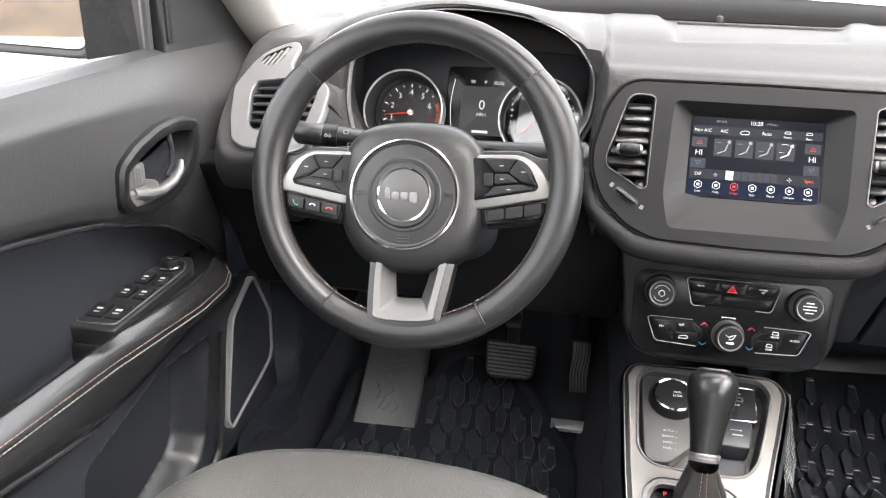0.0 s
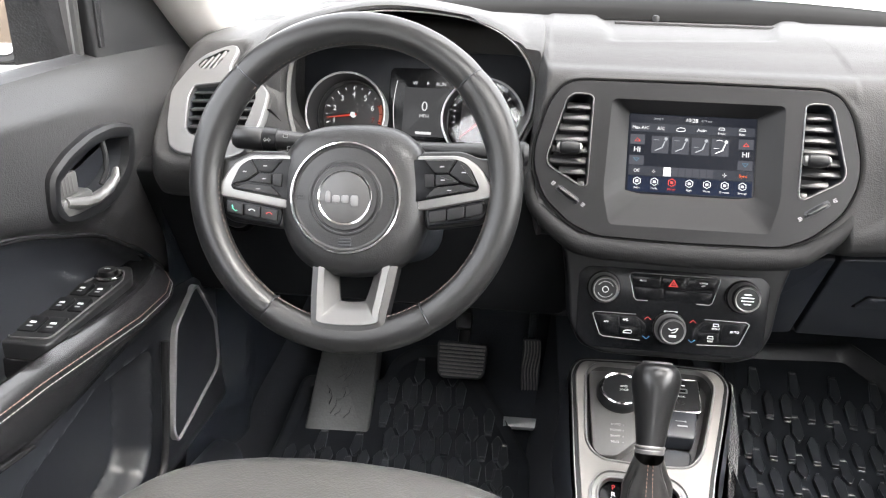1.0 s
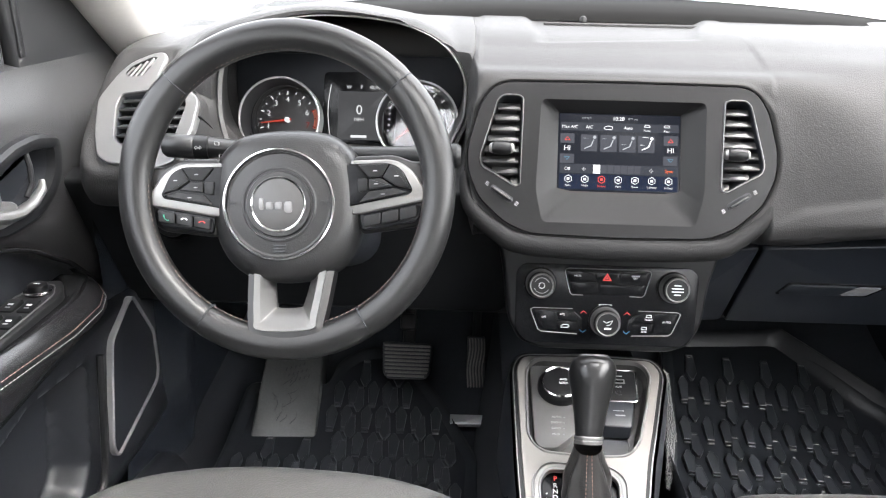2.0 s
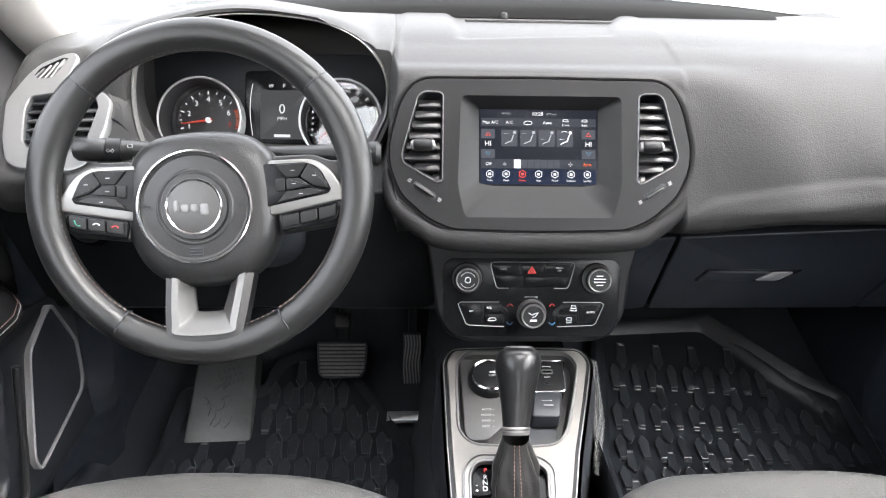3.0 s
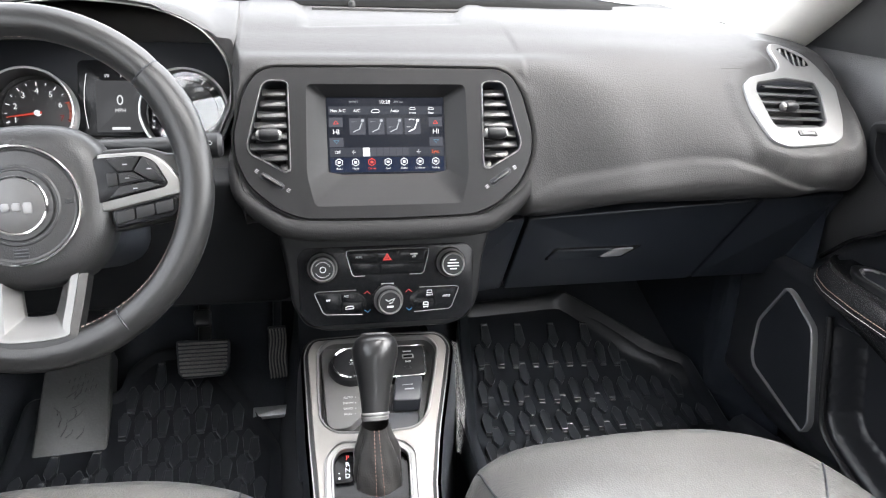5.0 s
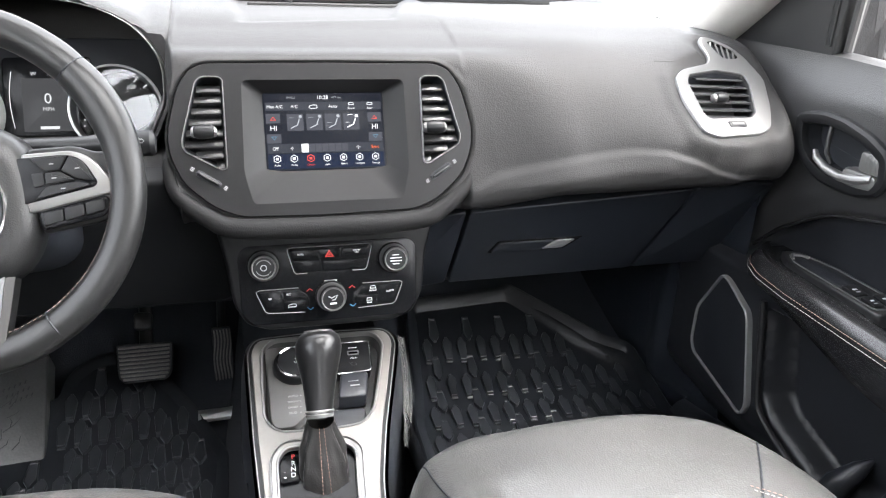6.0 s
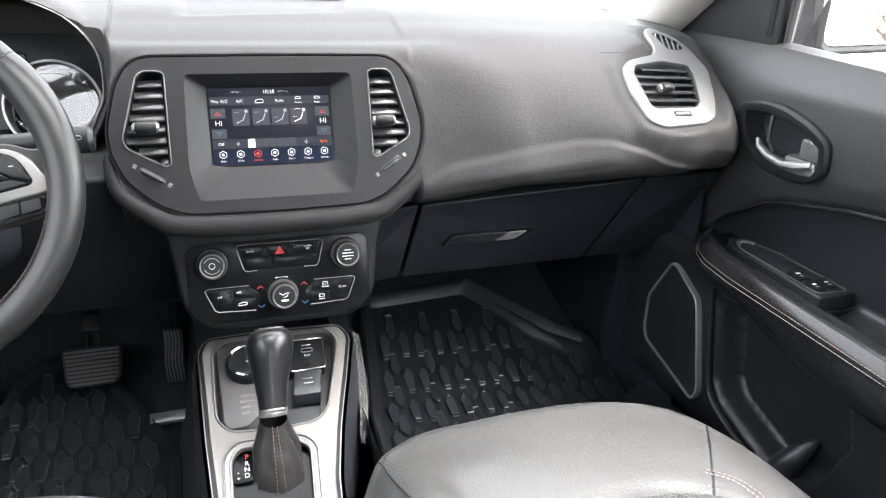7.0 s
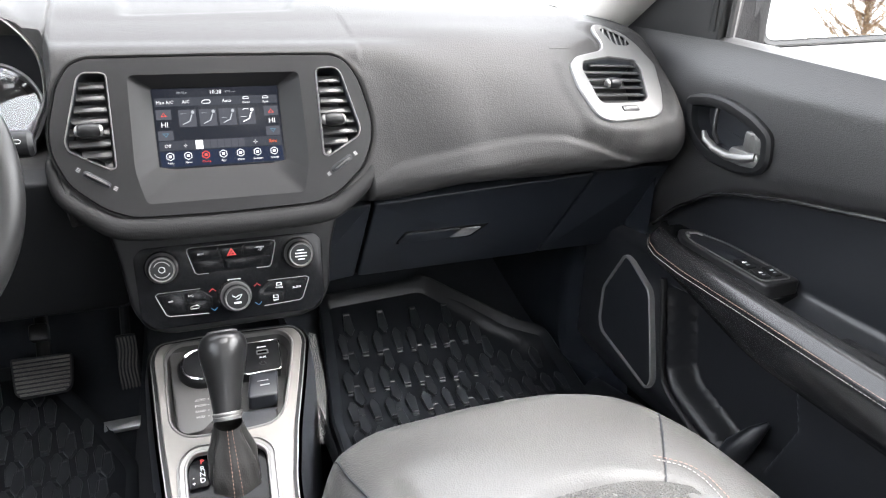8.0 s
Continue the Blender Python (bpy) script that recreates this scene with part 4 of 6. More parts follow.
def build_console():
    c = thing("centre_console", "centre console with pale silver surround between the seats", "console", (-.03, -.1, .2))
    out, inn = rounded(co(OUT), .014, 5), rounded(co(INN), .016, 5)
    gate = rounded(co([(-.0965, -.150), (-.080, -.1305), (.002, -.1325), (.0200, -.150), (.0140, -.215), (.008, -.29), (-.092, -.29), (-.0985, -.215)]), .014, 5)
    bm = bmesh.new()
    edges = []
    for loop in (offset(out, .0075), inn, gate):
        vs = [bm.verts.new(CO @ Vector((x, y, 0))) for x, y in loop]
        edges += [bm.edges.new((vs[i - 1], vs[i])) for i in range(len(vs))]
    bmesh.ops.triangle_fill(bm, edges=edges, use_beauty=True, normal=CO.to_3x3().col[2])
    part("surround", bm, WARMSILVER, c, "pale champagne silver surround", smooth=False)
    part("surround_edge", ring_frame(out, CO, [(.0075, 0), (.0066, -.0006), (.0062, -.0030), (.0062, -.02), (.009, -.02)]), WARMSILVER, c)
    part("edge_channel", ring_frame(out, CO, [(.0068, -.0030), (.0016, -.0032), (.0008, -.0042), (.0006, -.03), (.004, -.03)]), BUTTON, c, "dark channel round the surround")
    part("outer_line", ring_frame(out, CO, [(.0018, -.0034), (.0015, -.0022), (.0004, -.0022), (0, -.0036), (.0004, -.006)]), SILVER, c, "thin bright outer line")
    part("inner_lip", ring_frame(inn, CO, [(-.0022, .0002), (-.0008, .0018), (.0010, .0016), (.0020, -.002), (.0022, -.006), (-.002, -.006)]), SILVER, c, "satin silver inner lip")
    # side walls of the console
    rows = []
    for dx, z in ((.004, -.004), (.009, -.03), (.014, -.10), (.018, -.24), (.02, -.36)):
        rows.append([CO @ Vector((x, y, 0)) + Vector((0, 0, z)) for x, y in offset(out, -dx)])
    part("side_wall", loft(rows, False, False), SOFT, c, "dark side walls")
    # bin in front of the shifter: floor slopes down towards the shifter
    bm = bmesh.new()
    rings = []
    for d, w in ((.0015, -.0015), (.0030, -.010), (.0055, -.020)):
        rings.append([CO @ Vector((x, y, w - .012 * step(-.06, -.15, y))) for x, y in offset(inn, d)])
    loft(rings, cap0=False, bm=bm)
    part("bin", bm, BIN, c)
    # terrain dial plate
    pl = rounded(co([(-.0930, .0280), (-.030, .0290), (-.020, .010), (-.030, -.075), (-.044, -.089), (-.062, -.1050), (-.0840, -.1060), (-.0915, -.096)]), .006, 4)
    part("dial_plate", slab(pl, CO, -.022, -.0055, .0015), BIN, c)
    dial = part("terrain_dial", disc_profile(CO @ Matrix.Translation((-.0525, (-.011 - .05) * 1.053, -.006)), [(.031, 0), (.031, .009), (.029, .014), (.0275, .0155), (.026, .0145)], 44), BUTTON, c, "round black dial with a chrome edge")
    DM = CO @ Matrix.Translation((-.0525, (-.011 - .05) * 1.053, -.006))
    part("dial_edge", disc_profile(DM, [(.0268, .013), (.0277, .0158), (.0262, .0172), (.0245, .0158)], 44), CHROME, dial)
    part("dial_cap", disc_profile(DM, [(.0245, .0125), (.0242, .0160), (.012, .0168), (.0005, .017)], 40), BUTTON, dial)
    for t, dy in (("4WD", .0025), ("LOCK", -.0035)):
        lettering("word", t, .0045, DM, INK, dial, .0172, x=.004, y=dy)
    for k, t in enumerate(("AUTO", "SNOW", "SAND", "MUD")):
        p = co([(-.0600 - .0008 * k, -.0585 - .0088 * k)])[0]
        lettering("word", t, .0048, CO, INK_DIM, c, -.0050, x=p[0], y=p[1])
        part("lamp_dot", box(CO, p[0] + .0095, p[0] + .0108, p[1] - .0007, p[1] + .0007, -.006, -.0050, .0003), INK_DIM, c)
    # usb plate and the socket lid below it
    us = rounded(co([(-.005, .0240), (.0570, .0235), (.0530, -.0270), (.0480, -.0285), (-.005, -.0290)]), .005, 4)
    usb = part("usb_plate", slab(us, CO, -.022, -.0045, .0012), BUTTON, c, "black plate with USB and audio sockets")
    part("plate_edge", tube([CO @ Vector((x, y, -.0044)) for x, y in co([(.010, .0245), (.0550, .0240), (.0575, .0215), (.0540, -.0255), (.0500, -.0290), (.005, -.0300)])], .0008, n=6), CHROME, usb)
    up = co([(.0316, .0045)])[0]
    part("usb_socket", ring_frame(rounded([(up[0] - .0085, up[1] - .004), (up[0] + .0085, up[1] - .004), (up[0] + .0085, up[1] + .004), (up[0] - .0085, up[1] + .004)], .002, 3), CO, [(0, -.005), (0, -.0036), (.0018, -.0036), (.0022, -.0065)]), SILVER, usb)
    part("usb_slot", box(CO, up[0] - .0065, up[0] + .0065, up[1] - .0022, up[1] + .0022, -.0055, -.0042, .0003), GLOSS, usb)
    part("usb_mark", tube([CO @ Vector((up[0] + a, up[1] + .0095 + b, -.0042)) for a, b in ((-.006, 0), (-.002, .0003), (.006, 0))], [.001, .0004, .0008], n=5), INK, usb)
    lettering("word", "AUX", .0045, CO, INK, usb, -.0042, x=up[0] - .001, y=up[1] - .0098)
    part("audio_socket", disc_profile(CO @ Matrix.Translation((up[0] - .0022, up[1] - .0195, -.005)), [(.0048, 0), (.0048, .0016), (.0026, .0016), (.0022, -.001), (.0003, -.001)], 20), BUTTON, usb)
    so = rounded(co([(.0080, -.0335), (.0465, -.0345), (.0385, -.0755), (-.001, -.0745)]), .006, 4)
    sock = part("socket_lid", slab(so, CO, -.022, .0025, .003), SOFT, c, "square rubber lid of the power socket")
    sp = co([(.024, -.050)])[0]
    part("key_mark", tube([CO @ Vector((sp[0] + a, sp[1], .0028)) for a in (-.008, .003, .006)], [.0006, .0006, .0018], n=6, flat=.4), SPKRING, sock)
    part("print_bar", box(CO, sp[0] - .006, sp[0] + .007, sp[1] - .0085, sp[1] - .0065, .002, .0029, .0001), SPKRING, sock)
    part("tray", slab(rounded(co([(-.012, -.079), (.038, -.080), (.030, -.110), (-.02, -.113)]), .010, 4), CO, -.024, -.0175, .002), DARK, c)
    # shifter gate
    g = thing("gear_shifter", "automatic gear shifter with black leather boot on the console", "gear shifter", (-.035, -.19, .26))
    part("gate_ring", ring_frame(gate, CO, [(-.0016, 0), (-.0010, .0026), (.0006, .0030), (.0020, .0010), (.0065, .0002), (.0082, .0014), (.0096, .0012), (.0104, -.0010), (.0108, -.010)]), SILVER, g, "satin silver gate ring")
    part("gate_plate", loft([[CO @ Vector((x, y, w)) for x, y in offset(gate, d)] for d, w in ((.0105, -.004), (.0110, -.010))], cap0=False), GLOSS, g)
    part("gear_window", slab(rounded(co([(-.0845, -.1480), (-.0610, -.1455), (-.0625, -.182), (-.0865, -.183)]), .005, 4), CO, -.012, -.0048, .0004), GLOSS, g)
    for t, y in (("P", -.1497), ("R", -.1588), ("N", -.1665), ("D", -.1745)):
        p = co([(-.0682 - .0006 * abs(y + .15) * 100, y)])[0]
        lettering("letter", t, .0092, CO, INK_RED if t == "P" else INK, g, -.0044, x=p[0], y=p[1])
    for t, y in (("-", -.169), ("+", -.177)):
        p = co([(-.0800, y)])[0]
        lettering("letter", t, .0070, CO, INK, g, -.0044, x=p[0], y=p[1])
    # lever: leaning slightly forwards; knob, chrome collar, gathered boot
    kb = Vector((-.0335, -.1530, .3340))
    ax = (Vector((-.0285, -.104, .4155)) - kb).normalized()

    def ring(c, rx, ry, n=24):
        side = Vector((1, 0, 0))
        fw = ax.cross(side).normalized()
        return [c + side * (rx * math.cos(2 * math.pi * k / n)) + fw * (ry * math.sin(2 * math.pi * k / n)) for k in range(n)]
    prof = smooth_path([(0, .0172, .0162), (.008, .0182, .0170), (.030, .0212, .0200), (.052, .0258, .024), (.070, .0298, .0275), (.082, .0300, .0275), (.091, .0262, .0245), (.0960, .0195, .018), (.0975, .012, .011)], 5)
    part("knob", loft([ring(kb + ax * p[0], p[1] * .95, p[2] * .95) for p in prof]), KNOB, g, "smooth black leather knob")
    part("knob_badge", loft([ring(kb + ax * h, rx, ry) for h, rx, ry in ((.0955, .0185, .0135), (.0985, .0175, .0125), (.0992, .014, .009))]), BADGE, g, "silver cap on the knob")
    part("collar", loft([ring(kb + ax * h, r, r * .95) for h, r in ((-.0085, .0165), (-.0060, .0172), (-.0045, .0174), (-.0038, .0168), (-.0028, .0168), (-.0022, .0178), (-.0002, .0180), (.0012, .0168))]), SILVER, g, "satin chrome collar")

    def boot_fold(a, s):
        """Soft pleats of the boot: a round it, s down it."""
        crease = .20 * math.exp(-((a - 5.35 - .5 * s) / .16) ** 2) - .24 * math.exp(-((a - 5.65 - .5 * s) / .14) ** 2)
        crease += .16 * math.exp(-((a - 4.05 + .4 * s) / .20) ** 2) - .15 * math.exp(-((a - 3.75 + .4 * s) / .16) ** 2)
        return (crease + .035 * math.sin(4 * a + 3 * s) + .030 * math.sin(11 * a + 2 * math.sin(5 * s)) * (1 - s) + .022 * math.sin(19 * s + 2.5 * math.sin(2 * a))) * math.sin(math.pi * min(1, s * 1.05)) + .05 * math.exp(-((a - 4.71) / .12) ** 2) * step(0, .2, s)
    rings = []
    for i in range(22):
        s = i / 21
        c0 = (kb - ax * .010).lerp(Vector((-.031, -.176, .236)), s)
        rx = .0168 + .0085 * step(.0, .45, s) + .006 * s
        ry = .0165 + .012 * step(.0, .9, s)
        r = []
        for k in range(72):
            a = 2 * math.pi * k / 72
            w = 1 + boot_fold(a, s)
            r.append(c0 + Vector((rx * w * math.cos(a), ry * w * math.sin(a) * .9, ry * w * math.sin(a) * .28)))
        rings.append(r)
    part("boot", loft(rings, False, False), GLOVELEATHER, g, "creased black leather boot")
    for off_x, mt in ((-.0028, STITCH_RED), (.0028, STITCH_RED)):
        pts = []
        for i in range(22):
            s = i / 21
            c0 = (kb - ax * .010).lerp(Vector((-.031, -.176, .236)), s)
            ry = .0165 + .012 * step(.0, .9, s)
            a = 3 * math.pi / 2
            w = 1 + boot_fold(a, s)
            pts.append(c0 + Vector((off_x * (1 + s), -ry * w * .9 - .0006, -ry * w * .28 + .0004)))
        stitches("stitching", pts, .0036, .0014, .0005, mt, g)
    # map net on the passenger side of the console
    nt_ = thing("map_net", "loose grey elastic net on the console side", "net", (.13, -.02, .2))
    bm = bmesh.new()
    rnd = random.Random(4)
    line = smooth_path([(.120, .090, .286), (.116, .045, .262), (.111, -.004, .239), (.103, -.045, .223), (.0925, -.085, .207)], 16)
    n = len(line)
    for j in range(9):
        pts = []
        for i, p in enumerate(line):
            s = i / (n - 1)
            w = .005 + .017 * math.sin(math.pi * min(1, .15 + s * .80)) ** 1.5
            u = (j / 8 - .5) * w * .85 + .0011 * (-1) ** (i + j) + rnd.uniform(-.0012, .0012)
            pts.append(p + Vector((.8 * u, rnd.uniform(-.001, .001), -.6 * u)) + Vector((.002, 0, .002)) * rnd.random())
        tube(pts, .00036, n=4, bm=bm)
    ob = part("netting", bm, NET, nt_)
    ob["kind"] = "stuff"


GLOVELEATHER = make_mat("boot_leather", (0.011, 0.0108, 0.0106), 0.34, grain=500, depth=0.15, vary=0.10, spec=0.7)
build_console()

# ---- instrument cluster ----
CL = basis((-.385, .187, .655), (1, 0, 0), (0, .36, 1))
UI_CL = glow("cluster_white", (0.62, 0.64, 0.66), LIT * .8)
UI_CLBG = glow("cluster_screen", (0.055, 0.057, 0.060), LIT * .8)
UI_BAND = make_mat("red_band_print", (0.42, 0.10, 0.05), 0.5, vary=0.1)
UI_NEEDLE = glow("cluster_red", (0.55, 0.06, 0.04), LIT * .6)
LENS = make_glass("dial_lens")
LENS.node_tree.nodes["Principled BSDF"].inputs["IOR"].default_value = 1.5
DIALFACE = make_mat("dial_face", (0.022, 0.022, 0.023), 0.45, vary=0.1)


def build_cluster():
    c = thing("instrument_cluster", "instrument cluster with two round dials and a central display", "gauges", (-.385, .187, .655))
    part("backplate", box(CL, -.185, .185, -.075, .085, -.02, -.006, .004, r=.03), DARK, c)
    for s, cx in ((-1, -.0805), (1, .112)):
        D = CL @ Matrix.Translation((cx, -.0170, 0))
        E = CL @ Matrix.Translation((-.0855 if s < 0 else .117, -.0185, .030))
        d = part("dial", disc_profile(D, [(.056, -.006), (.054, -.004), (.001, -.004)], 56), DIALFACE, c, "round rev counter" if s < 0 else "round speedometer")
        part("cone", disc_profile(E, [(.0575, .0), (.0565, -.010), (.0550, -.030), (.053, -.036)], 64, caps=False), DIALFACE, d)
        part("chrome_ring", disc_profile(E, [(.0600, -.03), (.0608, -.002), (.0602, .0014), (.0588, .0018), (.0572, .0)], 64, caps=False), DIALRIM, d)
        part("inner_ring", disc_profile(D, [(.0490, -.0045), (.0492, -.0030), (.0480, -.0025), (.0470, -.0042)], 56, caps=False), PLASTIC, d)
        if s < 0:
            for k in range(9):
                a = radians(232 - 35 * k)
                p = Vector((.0315 * math.cos(a), .0315 * math.sin(a)))
                if k:
                    lettering("numeral", str(k), .0115, D, UI_NEEDLE if k > 6 else UI_CL, d, -.0030, x=p.x * .98, y=p.y * .98)
                for h in (0, .5):
                    b = radians(232 - 35 * (k + h))
                    if k == 8 and h:
                        continue
                    r0, r1 = (.0385, .0435) if not h else (.040, .0430)
                    part("tick", tube([D @ Vector((r * math.cos(b), r * math.sin(b), -.0032)) for r in (r0, r1)], .0009 if not h else .0006, n=5), UI_NEEDLE if k > 5 else UI_CL, d)
            part("red_band", surface([[D @ Vector((r * math.cos(radians(b)), r * math.sin(radians(b)), -.0036)) for b in range(-16, 26, 3)] for r in (.0395, .0455)]), UI_BAND, d, "orange red band")
            a = radians(188)
            na, col = a, UI_NEEDLE
        else:
            for k in range(17):
                b = radians(222 - 16.5 * k)
                part("tick", tube([D @ Vector((r * math.cos(b), r * math.sin(b), -.0032)) for r in ((.050 if k % 2 else .047), .0560)], .0008, n=5), UI_CL, d)
                if k % 2 == 0:
                    lettering("numeral", str(10 * k), .0085, D, UI_CL, d, -.0030, x=.0395 * math.cos(b), y=.0395 * math.sin(b))
            na, col = radians(222), UI_NEEDLE
        part("needle", tube([D @ Vector((r * math.cos(na), r * math.sin(na), .002)) for r in (-.006, .0, .040)], [.0016, .0020, .0006], n=6), col, d, "red needle")
        part("hub", disc_profile(D, [(.0040, -.003), (.0040, .004), (.003, .0050), (.0004, .0055)], 24), UI_CL, d)
        if s > 0:
            L = E @ Matrix.Rotation(radians(-12), 4, "Y") @ Matrix.Rotation(radians(3.5), 4, "X") @ Matrix.Translation((0, 0, -.010))
            lens = part("lens", disc_profile(L, [(.0545, -.0006), (.0545, .0006), (.0004, .0010)], 48), LENS, d, "clear dial lens")
            lens.visible_shadow = False
    M = CL @ Matrix.Translation((.0217, .0060, .002))
    sc = part("display", slab(rounded([(-.050, -.055), (.060, -.058), (.063, .052), (-.048, .050)], .008, 4), M, -.006, -.001, .001), GLOSS, c, "central colour display")
    part("display_area", box(M, -.026, .043, -.050, .022, -.002, -.0004, .0003), UI_CLBG, sc)
    lettering("numeral", "0", .020, M, UI_CL, sc, .0002, x=.006, y=-.006)
    lettering("word", "MPH", .0072, M, UI_CL, sc, .0002, x=.006, y=-.020)
    for t, x in (("W", -.010), ("P", .009), ("RUN", .029)):
        lettering("word", t, .0072, M, UI_CL, sc, .0002, x=x, y=.028)
    part("print_bar", box(M, -.006, .018, -.047, -.043, -.001, .0002, .0001), UI_CL, sc)
    for k in range(9):
        part("fuel_bar", box(M, .0485 + .002 * math.sin(k / 8 * 3.14), .0510 + .002 * math.sin(k / 8 * 3.14), -.0445 + .0085 * k, -.0425 + .0085 * k, -.002, .0002, .0003), UI_CL, sc)
    part("temp_line", tube([M @ Vector((-.037 - .004 * math.sin(k / 8 * 3.14), -.045 + .0095 * k, 0)) for k in range(9)], .0006, n=5), UI_CL, sc)
    # hood over the cluster
    h = thing("cluster_hood", "grained dark grey hood over the instruments with silver edge", "hood", (-.38, .15, .7))
    F = [(-.500, .630), (-.512, .660), (-.515, .695), (-.509, .735), (-.488, .766), (-.450, .787), (-.400, .795), (-.330, .793), (-.275, .784), (-.230, .762), (-.203, .727), (-.198, .690), (-.206, .655), (-.245, .610), (-.38, .595), (-.475, .608)]
    lean = lambda x, z: .090 + .16 * (z - .69) - .055 * step(-.36, -.51, x)
    skin = [(.07, .7435), (.12, .760), (.20, .777), (.38, .790), (.6, .795)]
    front = [(x, lean(x, z), z) for x, z in smooth2(F, 6)]
    cen = Vector((-.372, 0, .690))

    def ringat(k, y, dz=0.0, ex=0.0):
        r = []
        for x, y0, z in front:
            near = step(-.40, -.30, x)
            ke = 1 + (k - 1) * ((1 - .38 * near) * (near + (1 - near) * step(.63, .73, z)) if k > 1.03 else 1)
            zz = cen.z + (z - cen.z) * ke + dz
            xx = cen.x + (x - cen.x) * ke - ex * step(-.43, -.50, x)
            if k > 1.05 and y0 + y > .075 and z > .635:
                sk = lerp_table(skin, y0 + y)
                if x < -.44 or x > -.30:
                    zz += step(.67, .73, z) * max(0, sk + .003 - zz)
                if x > -.34:
                    # the flank runs out into the dash top
                    zz = min(zz, sk + .008 + .045 * step(-.21, -.34, x))
            r.append((xx, y0 + y, zz))
        return r
    part("brow", loft([ringat(1.016, .004), ringat(1.035, -.004, 0, .006), ringat(1.075, -.005, 0, .016), ringat(1.105, .003, 0, .026), ringat(1.122, .016, 0, .034), ringat(1.130, .04, 0, .036), ringat(1.130, .10, 0, .03), ringat(1.10, .19, -.012, .02), ringat(1.04, .29, -.03)], False, False), DASH, h, "grained outer brow")
    # grained cheek sloping back from the outer vent to the silver edge
    rows = []
    for k in range(15):
        z = .588 + .150 * k / 14
        xe = lerp_table([(.588, -.455), (.612, -.486), (.63, -.500), (.66, -.512), (.695, -.515), (.735, -.509), (.75, -.50)], z)
        xv = lerp_table([(.588, -.560), (.632, -.541), (.664, -.529), (.692, -.531), (.701, -.547), (.738, -.560)], z)
        yv = lerp_table([(.588, -.054), (.632, -.055), (.664, -.014), (.692, .020), (.706, .036), (.738, .068)], z) + .002
        ye = lean(xe, z) + .004
        rows.append([(xv + (xe - xv) * q, yv + (ye - yv) * q, z) for q in [i / 10 for i in range(11)]])
    part("vent_cheek", surface(rows), DASH, h, "grained cheek beside the outer vent", angle=60)
    part("inner_funnel", loft([ringat(.995, .004), ringat(.985, .03, 0, .010), ringat(.975, .07, 0, .022), ringat(.965, .12, 0, .034)], False, False), FUNNEL, h, "dark inner funnel")
    part("silver_edge", loft([ringat(.990, .005), ringat(.994, -.002), ringat(1.003, -.005), ringat(1.014, -.003), ringat(1.020, .005)], False, False), SILVER, h, "slim silver edge")


build_cluster()

# ---- steering wheel ----
TURN_W = radians(3.0)
WH = basis((-.385, -.151, .634), (1, 0, 0), (0, math.sin(radians(21)), math.cos(radians(21)))) @ Matrix.Rotation(TURN_W, 4, "Z")


def arc_pts(a0, a1, n, r, w=0.0):
    return [WH @ Vector((r * math.cos(radians(a0 + (a1 - a0) * k / n)), r * math.sin(radians(a0 + (a1 - a0) * k / n)), w)) for k in range(n + 1)]


